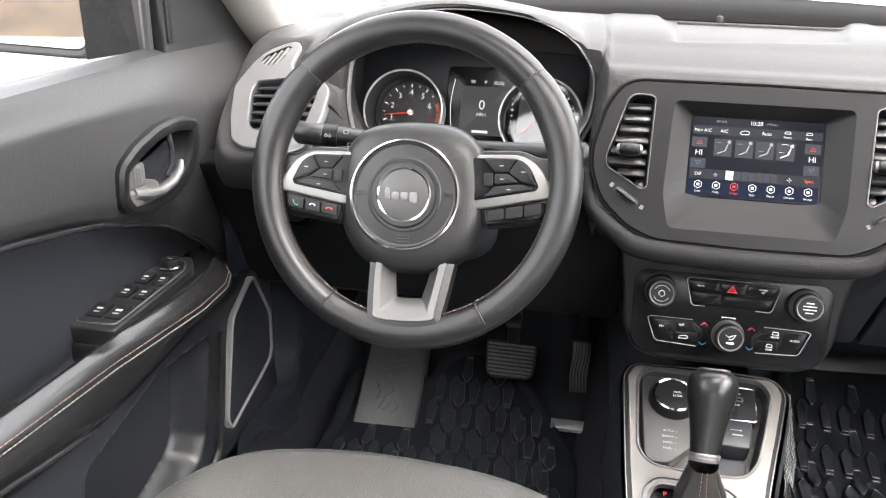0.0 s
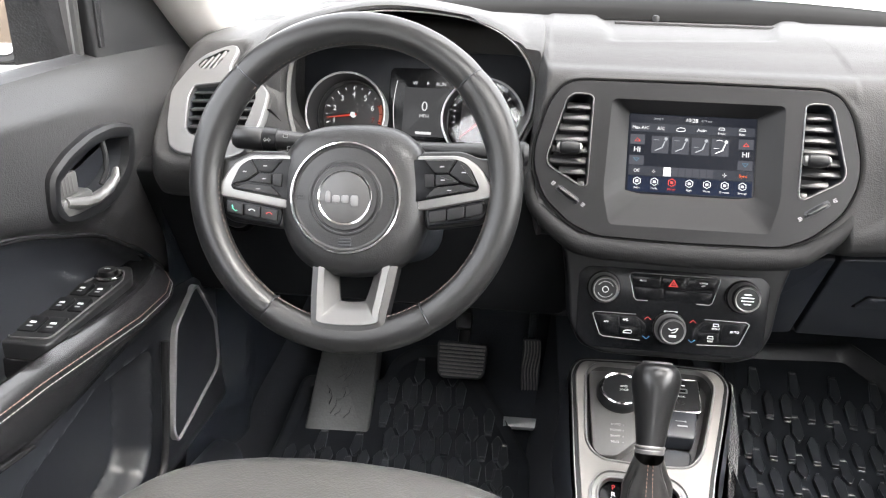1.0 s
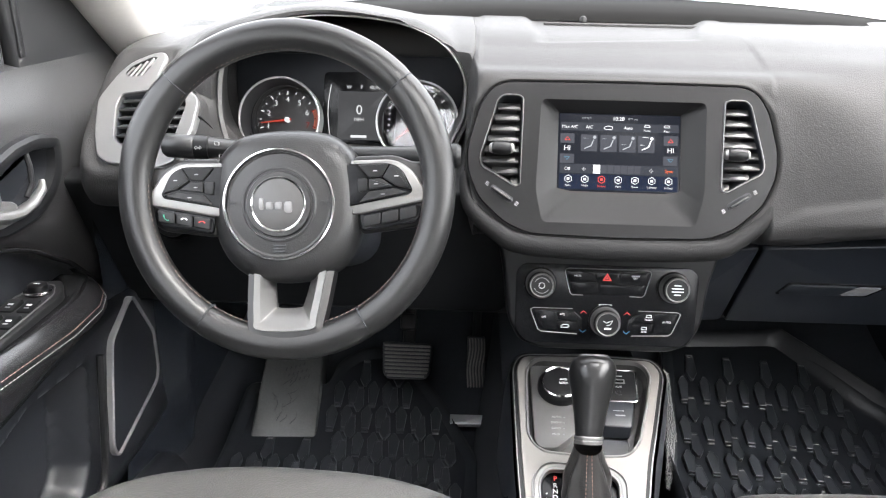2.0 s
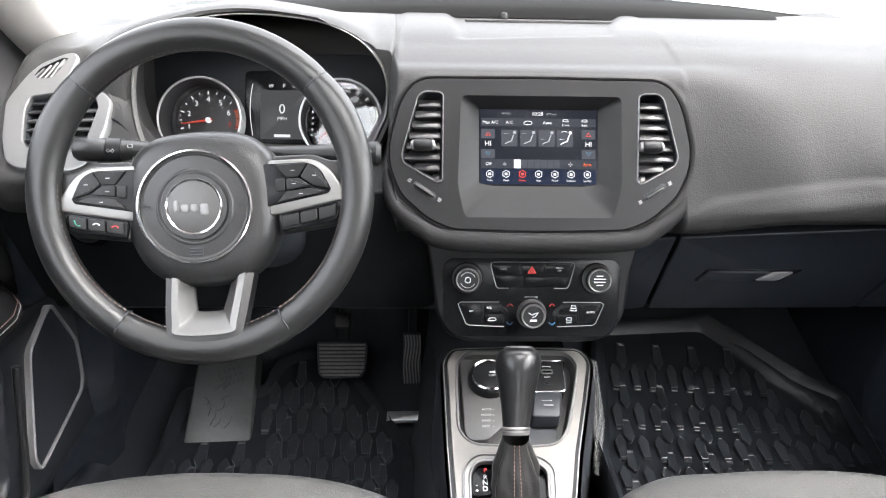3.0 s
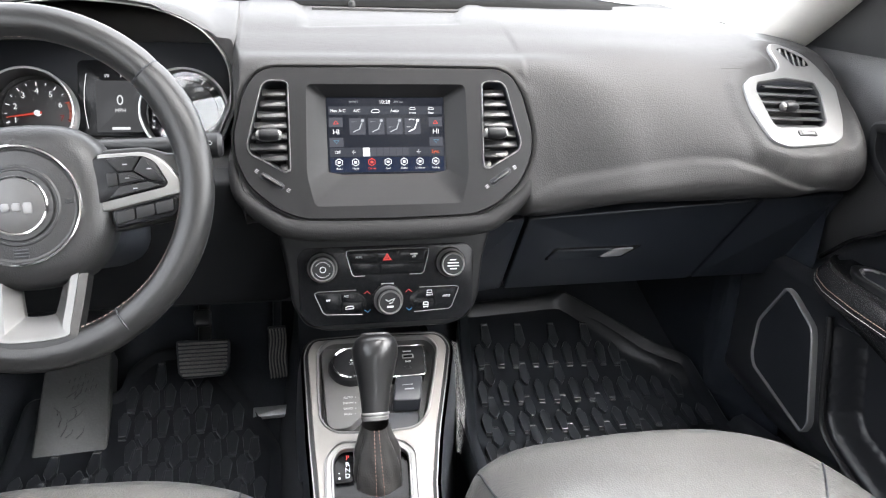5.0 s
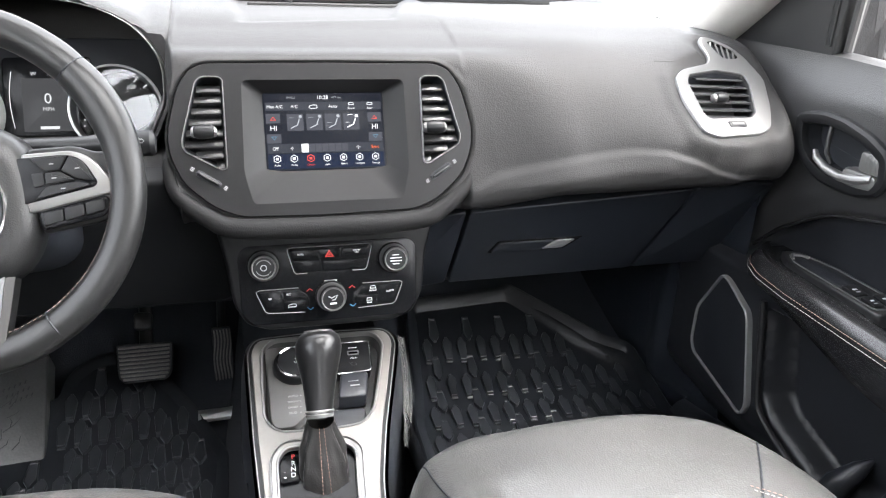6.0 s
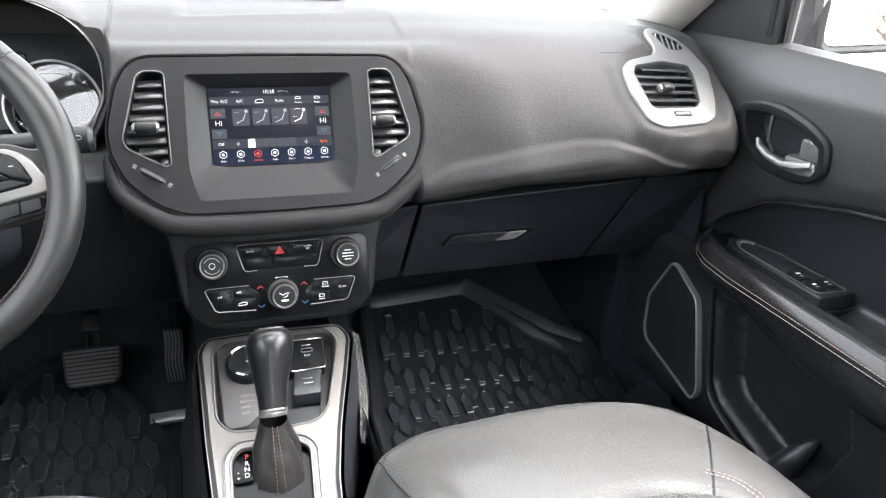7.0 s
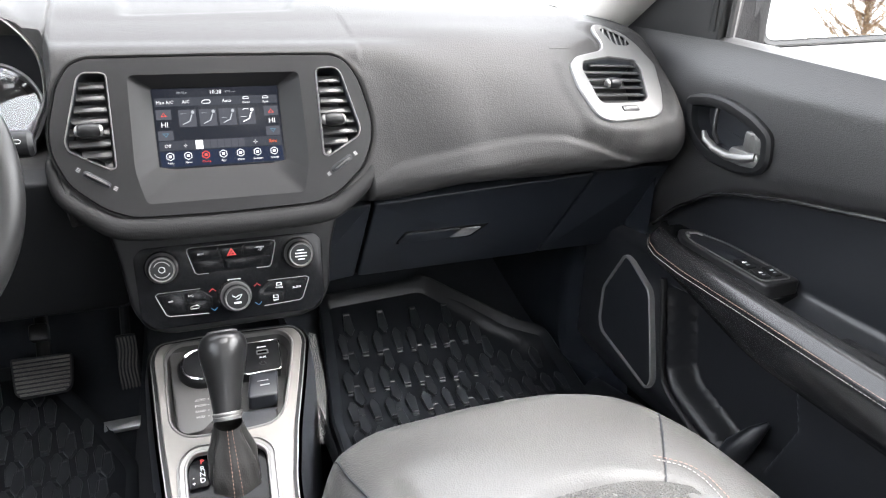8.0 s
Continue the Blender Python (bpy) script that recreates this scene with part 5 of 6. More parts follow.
def build_wheel():
    w = thing("steering_wheel", "black leather steering wheel with silver spokes and buttons", "steering wheel", (-.385, -.151, .634))
    R = .1655
    # rim sections between the seams
    for name, a0, a1, r0 in (("rim_top", 41, 136, .0172), ("rim_left", 136, 237, .0172), ("rim_bottom", 237, 300, .0172), ("rim_right", 300, 401, .0172)):
        n = 44
        rings = []
        for k in range(n + 1):
            a = radians(a0 + (a1 - a0) * k / n)
            edge = min(k, n - k)
            e = 1 - .05 * (1 - min(1, edge / 1.5))
            swell = 1 + .10 * math.exp(-((math.degrees(a) % 360 - 25) / 14) ** 2) + .10 * math.exp(-((math.degrees(a) % 360 - 155) / 14) ** 2)
            flat = -.003 * math.exp(-((math.degrees(a) - 270) / 40) ** 2)
            c = Vector(((R - flat) * math.cos(a), (R - flat) * math.sin(a), 0))
            rad = Vector((math.cos(a), math.sin(a), 0))
            ring = []
            for j in range(18):
                b = 2 * math.pi * j / 18
                ring.append(WH @ (c + rad * (r0 * 1.02 * e * swell * math.cos(b)) + Vector((0, 0, r0 * .88 * e * math.sin(b)))))
            rings.append(ring)
        seg = part(name, loft(rings), WHEELSKIN, w)
        stitches("stitching", arc_pts(a0 + 1.5, a1 - 1.5, 60, R - .0163, .0045), .0040, .0022, .0007, STITCH_DIM, seg)
    for a in (41, 136, 237, 300):
        ring = []
        c, rad = Vector((R * math.cos(radians(a)), R * math.sin(radians(a)), 0)), Vector((math.cos(radians(a)), math.sin(radians(a)), 0))
        part("seam", tube([WH @ (c + rad * (.0166 * math.cos(2 * math.pi * j / 20)) + Vector((0, 0, .0144 * math.sin(2 * math.pi * j / 20)))) for j in range(20)], .0010, closed=True, n=6), DARK, w)
    # hub cover, domed
    hub = smooth2([(-.083, -.016), (-.080, .022), (-.070, .044), (-.045, .0605), (0, .0655), (.045, .0605), (.070, .044), (.080, .022), (.083, -.016), (.080, -.050), (.065, -.080), (.040, -.098), (0, -.104), (-.040, -.098), (-.065, -.080), (-.080, -.050)], 4)
    H = WH @ Matrix.Translation((-.002, 0, 0))
    rings = [[H @ Vector((x, y, -.040)) for x, y in hub]]
    for d, z in ((0, -.022), (.002, -.012), (.006, -.005), (.013, .001), (.024, .004)):
        rings.append([H @ Vector((x, y, z)) for x, y in offset(hub, d)])
    hb = part("airbag_cover", loft(rings), HUBSKIN, w, "grained domed airbag cover")
    B = H @ Matrix.Translation((-.005, -.0175, .004))
    part("hub_ring", disc_profile(B, [(.0606, -.004), (.0612, .0012), (.0602, .0032), (.0586, .0036), (.0574, .0020), (.0570, -.004)], 72, caps=False), CHROME, hb, "thin chrome ring")
    part("hub_disc", disc_profile(B, [(.0572, -.003), (.0562, .0008), (.053, -.0004), (.047, -.0016), (.0415, -.0004), (.0395, .0012), (.0380, .0012), (.0372, -.0008), (.0362, -.0008), (.0345, .0028), (.0005, .0034)], 64), HUBSKIN, hb)
    part("badge_ring", disc_profile(B, [(.0296, .0010), (.0299, .0045), (.0290, .0056), (.0276, .0048), (.0272, .002)], 56, caps=False), CHROME, hb)
    part("badge", disc_profile(B, [(.0274, .001), (.0273, .0042), (.0262, .0046), (.0005, .0050)], 56), BADGE, hb, "round grey badge with raised plain bars")
    # raised emblem, kept to plain bars
    for x0, x1, y0, y1 in ((-.0205, -.0150, -.006, .0070), (-.0130, -.0050, -.006, .0025), (-.0030, .0050, -.006, .0025), (.0070, .0155, -.0095, .0025)):
        part("emblem_bar", box(B, x0, x1, y0, y1, .004, .0058, .0007, r=.0028), EMBLEM, hb)
    for s in (-1, 1):
        part("horn_mark", tube([B @ Vector((s * a, b, .0016)) for a, b in ((.046, .003), (.051, .002), (.054, .0045), (.054, -.0015), (.051, .0005), (.046, -.001))], .0004, closed=True, n=5), DARK, hb)
    for k in range(3):
        part("print_bar", box(B, -.007, .007, -.0520 + .0032 * k, -.0500 + .0032 * k, .0002, .0012, .0002), DARK, hb)
    # spokes with switch pods
    for s in (-1, 1):
        arm = rounded([(s * .072, .034), (s * .118, .0345), (s * .138, .026), (s * .165, .030), (s * .166, -.045), (s * .150, -.034), (s * .140, -.044), (s * .078, -.052)], .008, 4)
        sp = part("spoke", slab(arm, WH, -.022, -.006, .005), WHEELSKIN, w, "leather wrapped spoke base")
        trim = rounded([(s * .070, .0285), (s * .118, .0290), (s * .1365, .0180), (s * .1525, -.0080), (s * .1500, -.0165), (s * .138, -.0185), (s * .082, -.0290), (s * .070, -.030)], [.003, .012, .010, .006, .006, .006, .003, .002], 5)
        part("silver_trim", slab(trim, WH, -.010, -.0005, .0025), SILVER, sp, "satin silver trim")
        pod = rounded([(s * .066, .0245), (s * .114, .0250), (s * .1265, .0175), (s * .1370, -.0045), (s * .134, -.0090), (s * .066, -.0215)], [.002, .009, .008, .005, .004, .002], 4)
        part("switch_bed", slab(pod, WH, -.006, .0003, .0008), GLOSS, sp)
        for poly in ([(.078, .0235), (.112, .0240), (.1035, .0100), (.090, .0095)], [(.114, .0235), (.1255, .0165), (.1350, -.0040), (.118, .0005), (.105, .0095)], [(.090, .0080), (.1035, .0085), (.116, -.0005), (.090, -.0035)], [(.079, -.0170), (.132, -.0070), (.118, -.0025), (.090, -.0055)], [(.078, .0085), (.0885, .0085), (.0885, -.0045), (.079, -.0060)]):
            part("button", slab(rounded([(s * x, y) for x, y in poly], .0018, 3), WH, -.001, .0028, .0009), BUTTON, sp)
        low = rounded([(s * .081, -.0315), (s * .1425, -.0205), (s * .1440, -.030), (s * .138, -.0375), (s * .083, -.0460)], [.003, .005, .005, .005, .003], 4)
        part("low_bed", slab(offset(low if area(low) > 0 else low[::-1], -.002), WH, -.012, -.0025, .0015), GLOSS, sp)
        for k in range(3):
            a, b = .0835 + .0195 * k, .1015 + .0195 * k
            f = lambda x: -.0315 + (x - .081) * .179
            btn = rounded([(s * a, f(a) - .0005), (s * b, f(b) - .0005), (s * b, f(b) - .0125), (s * a, f(a) - .0130)], .002, 3)
            part("low_button", slab(btn, WH, -.004, .0008, .0010), BUTTON, sp)
            c = ((a + b) / 2, f((a + b) / 2) - .0068)
            if s < 0:
                mt = (INK_RED, INK, UI_GREEN)[k]
                pts = ((-.0035, .001), (-.001, .0022), (.0015, .002), (.0035, .0002)) if k != 2 else ((-.003, .003), (-.002, -.001), (.0005, -.003), (.003, -.003))
                part("phone_mark", tube([WH @ Vector((-c[0] + x, c[1] + y, .0010)) for x, y in pts], [.0009, .0005, .0005, .0009], n=5), mt, sp)
        for x, y in ((.097, .0165), (.120, .0105), (.098, .0025), (.105, -.0085)):
            part("print_bar", box(WH, s * x - .0022, s * x + .0022, y - .0005, y + .0005, .0025, .0030, .0001), INK_DIM, sp)
    # lower spoke, a hollow silver fork
    fork = [(-.043, -.090), (-.0405, -.138), (-.032, -.1520), (-.018, -.1565), (.018, -.1565), (.032, -.1520), (.0405, -.138), (.048, -.090)]
    F2 = WH @ Matrix.Translation((-.001, -.090, -.006)) @ Matrix.Rotation(radians(-17), 4, "X") @ Matrix.Translation((0, .090, 0))
    fo = rounded(fork, .010, 5)
    bk = part("lower_spoke", loft([[F2 @ Vector((x, y, z)) for x, y in offset(fo, d)] for d, z in ((0, -.022), (0, -.006), (.002, -.003), (.005, -.002))], cap0=False, cap1=False), WHEELSKIN, w, "forked lower spoke")
    uo = [(-.0365, -.090), (-.0340, -.1400), (-.027, -.1545), (.027, -.1545), (.0340, -.1400), (.0420, -.090)]
    ui = [(-.0190, -.090), (-.0150, -.1200), (-.0105, -.1265), (.0115, -.1265), (.0165, -.1200), (.0235, -.090)]
    um = [(-.030, -.090), (-.027, -.1370), (-.0215, -.1490), (.0215, -.1490), (.027, -.1370), (.0350, -.090)]
    bez = lambda p: [tuple(q) for q in smooth_path(p, 5)]
    rings = []
    A, M2, I = bez(uo), bez(um), bez(ui)
    for poly, z in ((A, -.006), (A, .0005), (offset(A, .0)[:], .0018), (M2, .0014), (I, -.016), (I, -.024)):
        rings.append([F2 @ Vector((x, y, z)) for x, y in poly])
    part("fork_silver", surface(rings), FORKSILVER, bk, "satin silver fork")
    part("fork_frame", surface([[F2 @ Vector((x, y, z)) for x, y in poly] for poly, z in ((bez([(x * 1.25, -.090 if y > -.1 else y - .007) for x, y in uo]), -.014), (bez([(x * 1.2, -.090 if y > -.1 else y - .006) for x, y in uo]), -.002), (A, -.0005))]), WHEELSKIN, bk)
    # column shroud and stalks
    c = thing("steering_column", "black steering column shroud with two stalks", "steering column", (-.385, -.02, .58))
    rings = []
    for k, (d, sx, sz, dz) in enumerate(((-.035, .060, .055, -.01), (-.06, .072, .066, -.012), (-.12, .078, .070, -.015), (-.22, .080, .072, -.02), (-.30, .080, .075, -.02))):
        rings.append([WH @ Vector((sx * math.copysign(abs(math.cos(a)) ** .7, math.cos(a)), dz + sz * math.copysign(abs(math.sin(a)) ** .7, math.sin(a)), d)) for a in [2 * math.pi * j / 28 for j in range(28)]])
    part("shroud", loft(rings), SOFT, c)
    ST_L = [(-.42, -.055, .650), (-.48, -.062, .654), (-.515, -.066, .655), (-.5385, -.0675, .6555)]
    s1 = part("indicator_stalk", tube([ST_L[0], ST_L[1], (-.497, -.064, .6545)], [.009, .011, .0125], n=16), PLASTIC, c, "black indicator stalk")
    part("stalk_ring", tube([(-.497, -.064, .6545), (-.513, -.0655, .655)], .0138, n=18), BUTTON, s1)
    part("stalk_end", tube([(-.513, -.0655, .655), (-.516, -.0655, .655), (-.545, -.068, .656), (-.549, -.068, .656)], [.0125, .0140, .0135, .011], n=18), PLASTIC, s1)
    SL = basis((-.505, -.079, .6575), (1, -.08, 0), (0, .25, 1))
    part("lamp_mark", tube([SL @ Vector((x, y, .001)) for x, y in ((-.0045, 0), (-.002, .0022), (-.002, .0006), (.002, .0006), (.002, .0022), (.0045, 0), (.002, -.0022), (.002, -.0006), (-.002, -.0006), (-.002, -.0022))], .0004, closed=True, n=4), INK_DIM, s1)
    for dx, dz in ((.024, .006), (.030, -.008)):
        part("lamp_icon", ring_frame(rounded([(dx - .004, dz - .0022), (dx + .002, dz - .0022), (dx + .002, dz + .0022), (dx - .004, dz + .0022)], .0015, 3), SL @ Matrix.Translation((0, 0, .0015)), [(0, -.001), (0, .0003), (.0006, .0003), (.0006, -.001)]), INK_DIM, s1)
    s2 = part("wiper_stalk", tube([(-.35, -.048, .648), (-.28, -.056, .650), (-.235, -.060, .652), (-.2325, -.060, .652)], [.009, .0105, .0125, .012], n=16), PLASTIC, c, "black wiper stalk")
    part("stalk_tip", tube([(-.2325, -.060, .652), (-.230, -.060, .652), (-.203, -.062, .653), (-.199, -.062, .653)], [.0125, .0150, .0145, .011], n=18), BUTTON, s2)
    SR = basis((-.214, -.0765, .658), (1, -.05, 0), (0, .25, 1))
    part("wash_icon", tube([SR @ Vector((x, y, .001)) for x, y in ((-.005, .001), (-.002, .003), (.003, .003), (.005, .001), (.003, -.001), (-.003, -.001))], .0004, closed=True, n=4), INK_DIM, s2)


UI_GREEN = make_mat("green_print", (0.05, 0.35, 0.22), 0.5, vary=0.05)
build_wheel()

# ---- outer vents at each end of the dashboard ----

def build_end_vent(s):
    # the driver's vent is a little narrower and lower
    V = lambda p: Vector(p) if s > 0 else Vector((-(.657 + (p[0] - .645) * .84), p[1], p[2] - .014))
    pa, pb, pc = V(VP_A), V(VP_B), V(VP_C)
    n = (pb - pa).cross(pc - pa).normalized()
    n = -n if n.y > 0 else n
    org = V((.57, .005, .675))
    org = org - n * (org - pa).dot(n)
    u = ((pc - pb) * s).normalized()
    M = basis(org, u, n.cross(u))

    def loc(pts):
        inv = M.inverted()
        return [tuple((inv @ V(p))[:2]) for p in pts]
    v = thing("end_vent", "slatted outer air vent in a bright silver surround", "air vent", M @ Vector((0, 0, 0)), group="outer air vents")
    out = loc([(.497, .019, .706), (.517, .036, .715), (.574, .060, .720), (.583, .072, .727), (.577, .096, .748), (.586, .108, .753), (.604, .109, .752), (.640, .106, .740), (.660, .093, .727), (.681, .062, .696), (.664, .015, .660), (.645, -.021, .640), (.622, -.034, .634), (.535, -.060, .639), (.508, -.057, .646), (.494, -.015, .678)])
    hole = loc([(.516, .016, .700), (.525, .030, .709), (.585, .052, .712), (.640, .060, .704), (.643, .045, .690), (.627, -.003, .658), (.612, -.013, .652), (.530, -.034, .657), (.521, -.029, .661)])
    gr = loc([(.592, .098, .747), (.604, .103, .748), (.640, .098, .733), (.646, .088, .724), (.636, .083, .722), (.612, .078, .724)])
    out, hole, gr = rounded(out, .010, 4), rounded(hole, .006, 4), rounded(gr, .004, 3)
    bm = bmesh.new()
    edges = []
    for loop in (offset(out, .002), hole, gr):
        vs = [bm.verts.new(M @ Vector((x, y, .0060))) for x, y in loop]
        edges += [bm.edges.new((vs[i - 1], vs[i])) for i in range(len(vs))]
    bmesh.ops.triangle_fill(bm, edges=edges, use_beauty=True, normal=M.to_3x3().col[2])
    part("surround", bm, BRIGHT, v, "bright silver surround", smooth=False)
    part("surround_edge", ring_frame(out, M, [(.002, .006), (.0008, .0055), (.0, .004), (-.0002, -.014), (.003, -.014)]), BRIGHT, v)
    part("hole_edge", ring_frame(hole, M, [(0, .006), (.0012, .0048), (.0016, -.004), (-.001, -.004)]), BADGE, v)
    part("duct", loft([[M @ Vector((x, y, w)) for x, y in offset(hole, d)] for d, w in ((.0010, .002), (.004, -.012), (.008, -.035))], cap0=False), DARK, v)
    inner = offset(hole, .002)
    ys = [p[1] for p in inner]
    lo, hi = min(ys), max(ys)
    for k in range(6):
        vv = lo + (hi - lo) * (k + .55) / 6.1
        ch = chord(inner, vv)
        if ch:
            S = M @ basis((0, vv, -.0035), (1, 0, 0), (0, .80, -.60))
            part("slat", box(S, ch[0] + .0006, ch[1] - .0006, -.0068, .0068, -.0012, .0012, .0009), SLAT, v)
    tg = loc([(.566, .004, .679)])[0]
    K = M @ Matrix.Translation((tg[0], tg[1], .003))
    part("toggle", tube([K @ Vector((x, 0, z)) for x, z in ((-.0100, .0015), (-.008, .0035), (0, .0045), (.008, .0035), (.0100, .0015))], [.0060, .0076, .0082, .0076, .0060], n=16), BUTTON, v)
    for e in (-1, 1):
        part("toggle_end", tube([K @ Vector((e * x, 0, .0025)) for x in (.0085, .012, .0145, .0155)], [.0066, .0062, .0045, .0015], n=12), SILVER, v)
    ind = loc([(.559, -.0315, .6515), (.594, -.0305, .6440)])
    c = ((ind[0][0] + ind[1][0]) / 2, (ind[0][1] + ind[1][1]) / 2)
    part("flap_wheel", box(M, c[0] - .017, c[0] + .017, c[1] - .0045, c[1] + .0045, .005, .0078, .001, r=.002), BUTTON, v)
    part("flap_slot", box(M, c[0] - .012, c[0] + .012, c[1] - .0018, c[1] + .0018, .0070, .0090, .0005), SILVER, v)
    gy = [p[0] for p in gr]
    part("grille_bed", slab(offset(gr, -.0005), M, -.004, .0015, .0005), DARK, v)
    for k in range(5):
        x = min(gy) + (max(gy) - min(gy)) * (k + .5) / 5
        pts = chord([(b, a) for a, b in gr], x)
        if pts:
            part("grille_bar", tube([M @ Vector((x - .004, pts[0] + .0005, .0045)), M @ Vector((x + .004, pts[1] - .0005, .0045))], .0016, n=6), BRIGHT, v)


BRIGHT = make_mat("bright_silver_paint", (0.17, 0.17, 0.17), 0.30, metal=0.65, vary=0.03, blotch=15)
for s in (1, -1):
    build_end_vent(s)

# ---- doors ----
POCKET = [(-.080, .372), (-.112, .235), (-.135, .208), (-.258, .170), (-.330, .195), (-.366, .290), (-.345, .352), (-.20, .385)]
PAD = [(-1.2, .615), (-.7, .605), (-.50, .594), (-.389, .585), (-.228, .560), (-.126, .537), (-.088, .523), (-.018, .480), (.02, .446), (.05, .418), (.20, .40)]
BELT = [(-1.2, .728), (-.45, .735), (-.311, .738), (-.16, .743), (-.03, .748), (.17, .746)]


BEZEL = [(-.010, .660), (-.026, .6655), (-.060, .672), (-.102, .670), (-.150, .658), (-.187, .640), (-.193, .602), (-.180, .586), (-.150, .576), (-.110, .575), (-.075, .578), (-.046, .589), (-.022, .609), (-.012, .630)]


def pad_z(y, s):
    """Lower edge of the grained upper pad; it sits higher on the driver's door."""
    return lerp_table(PAD, y) + (.010 + .018 * step(-.05, -.30, y) if s < 0 else 0)


def door_x(y, z, low_x, s):
    belt = lerp_table(BELT, y)
    pad = pad_z(y, s)
    up = (z - pad) / max(belt - pad, .02)
    x_up = .704 + .010 * max(0, up) ** 2 + .018 * step(.72, 1.0, up) + .012 * step(.2, .0, up)
    x_mid = .736
    x = x_mid + (x_up - x_mid) * step(-.006, .008, z - pad)
    low = low_x + .03 * step(.02, -.05, z - .16)
    x = x + (low - x) * step(.438, .405, z)
    d = inside(POCKET, y, z)
    if z < .42:
        x += .045 * step(-.004, .016, d)
    if z > .55:
        x += .030 * step(.007, .014, inside(BEZEL, y, z))
    # taper towards the dashboard
    x -= .004 * step(-.10, .10, y) * step(.60, .45, z)
    return x


def build_door(s):
    d = thing("door_1" if s < 0 else "door_2", "closed dark grained car door with armrest and speaker", "car door", (s * .70, -.4, .45), kind="structure")
    ys = [.23 - .63 * k / 110 for k in range(110)] + [-.40 - .70 * k / 60 for k in range(61)]
    rows = []
    for y in ys:
        belt = lerp_table(BELT, y)
        row = [(s * .765, y, belt - .030), (s * .7625, y, belt - .004), (s * .759, y, belt + .0025), (s * .750, y, belt + .003), (s * .742, y, belt + .0005)]
        for k in range(121):
            z = belt - .002 - (belt - .12) * k / 120
            row.append((s * door_x(y, z, .664 if s > 0 else .676, s), y, z))
        row.append((s * .78, y, .10))
        rows.append(row)
    tp = part("trim_panel", surface(rows), DOORSKIN, d, "grained dark inner panel", angle=50)
    tp.data.materials.append(LOWDOOR)
    for f in tp.data.polygons:
        c = f.center
        if c.z < pad_z(c.y, s) - .002:
            f.material_index = 1
    # armrest; the driver's sits a little higher
    AX, AZ = (.012, .024) if s < 0 else (0, 0)
    IN = [(-1.1, .597), (-.5, .607), (-.3, .613), (-.15, .617), (-.08, .626), (-.04, .642), (-.015, .662), (-.002, .690)]
    if s < 0:
        IN = [(y, x + .055 * step(-.03, -.50, y)) for y, x in IN]
    rings = []
    yy = [-.002, -.004, -.010, -.018, -.03, -.045, -.065, -.09, -.12, -.16, -.20, -.24, -.265, -.272, -.28, -.30, -.325, -.335, -.345, -.37, -.42, -.5, -.6, -.75, -1.1]
    for y in yy:
        xi = lerp_table(IN, y) + AX
        t = .4525 + AZ
        g = step(-.0, -.05, y)
        dip = step(-.262, -.275, y)
        bot = .400 + AZ - .040 * step(-.10, -.34, y)
        o = t - .010 - .075 * dip * (1 - step(-.33, -.36, y)) - .018 * step(-.33, -.36, y)
        w = (.735 - xi)
        pts = [(.738, bot), (xi + .030 * g + .002, bot), (xi + .010, bot + .012), (xi + .001, bot + .030), (xi - .002, t - .030), (xi - .0005, t - .022), (xi + .0035, t - .014), (xi + .010, t - .0065), (xi + .019, t - .0015), (xi + .030 * w / .12, t - .0002), (xi + .046 * w / .12, t - .006), (xi + .058 * w / .12, o), (.738, o)]
        rings.append([(s * a, y, b) for a, b in pts])
    part("armrest", loft(rings), VINYL, d, "padded black vinyl armrest", angle=60)
    for dz, off, mt in ((-.0225, .0002, STITCH), (-.0170, .0030, STITCH_RED)):
        line = [(s * (lerp_table(IN, y) + AX + off - .0012), y, .4525 + AZ + dz + .0004) for y in [-.010 - .75 * k / 120 for k in range(121)]]
        stitches("stitching", line, .0046, .0014, .00045, mt, d)
    # switch pod
    DM = Matrix(((1, 0, 0, s * (.700 + AX)), (0, 1, 0, -.15), (0, 0, 1, .4470 + AZ), (0, 0, 0, 1)))
    pod = [(s * -.030, -.112), (s * .034, -.112), (s * .036, .03), (s * .022, .098), (s * -.004, .108), (s * -.026, .07)]
    pd = part("switch_pod", slab(rounded(pod, .010, 4), DM, -.06, .0062, .003), PLASTIC, d, "black switch panel")
    rim = [(s * -.024, -.100), (s * .026, -.104), (s * .028, .03), (s * .016, .085), (s * -.004, .092), (s * -.020, .06)]
    rp = rounded(rim, .010, 5)
    part("pod_rim", ring_frame(rp, DM, [(0, .005), (0, .0078), (.0012, .0078), (.0016, .005)]), SILVER, pd)

    def switch(x, y, w, l):
        S = DM @ Matrix.Translation((s * x, y, .006)) @ Matrix.Rotation(radians(7), 4, "X")
        sw = part("switch", box(S, -w / 2, w / 2, -l / 2, l / 2, -.004, .0040, .0016, r=.003), BUTTON, pd)
        part("switch_mark", box(S, -w * .17, w * .17, -l * .02, l * .10, .0038, .0043, .0002), INK, sw)
        part("switch_mark", box(S, -w * .16, w * .16, -l * .24, -l * .16, .0038, .0043, .0002), INK_DIM, sw)
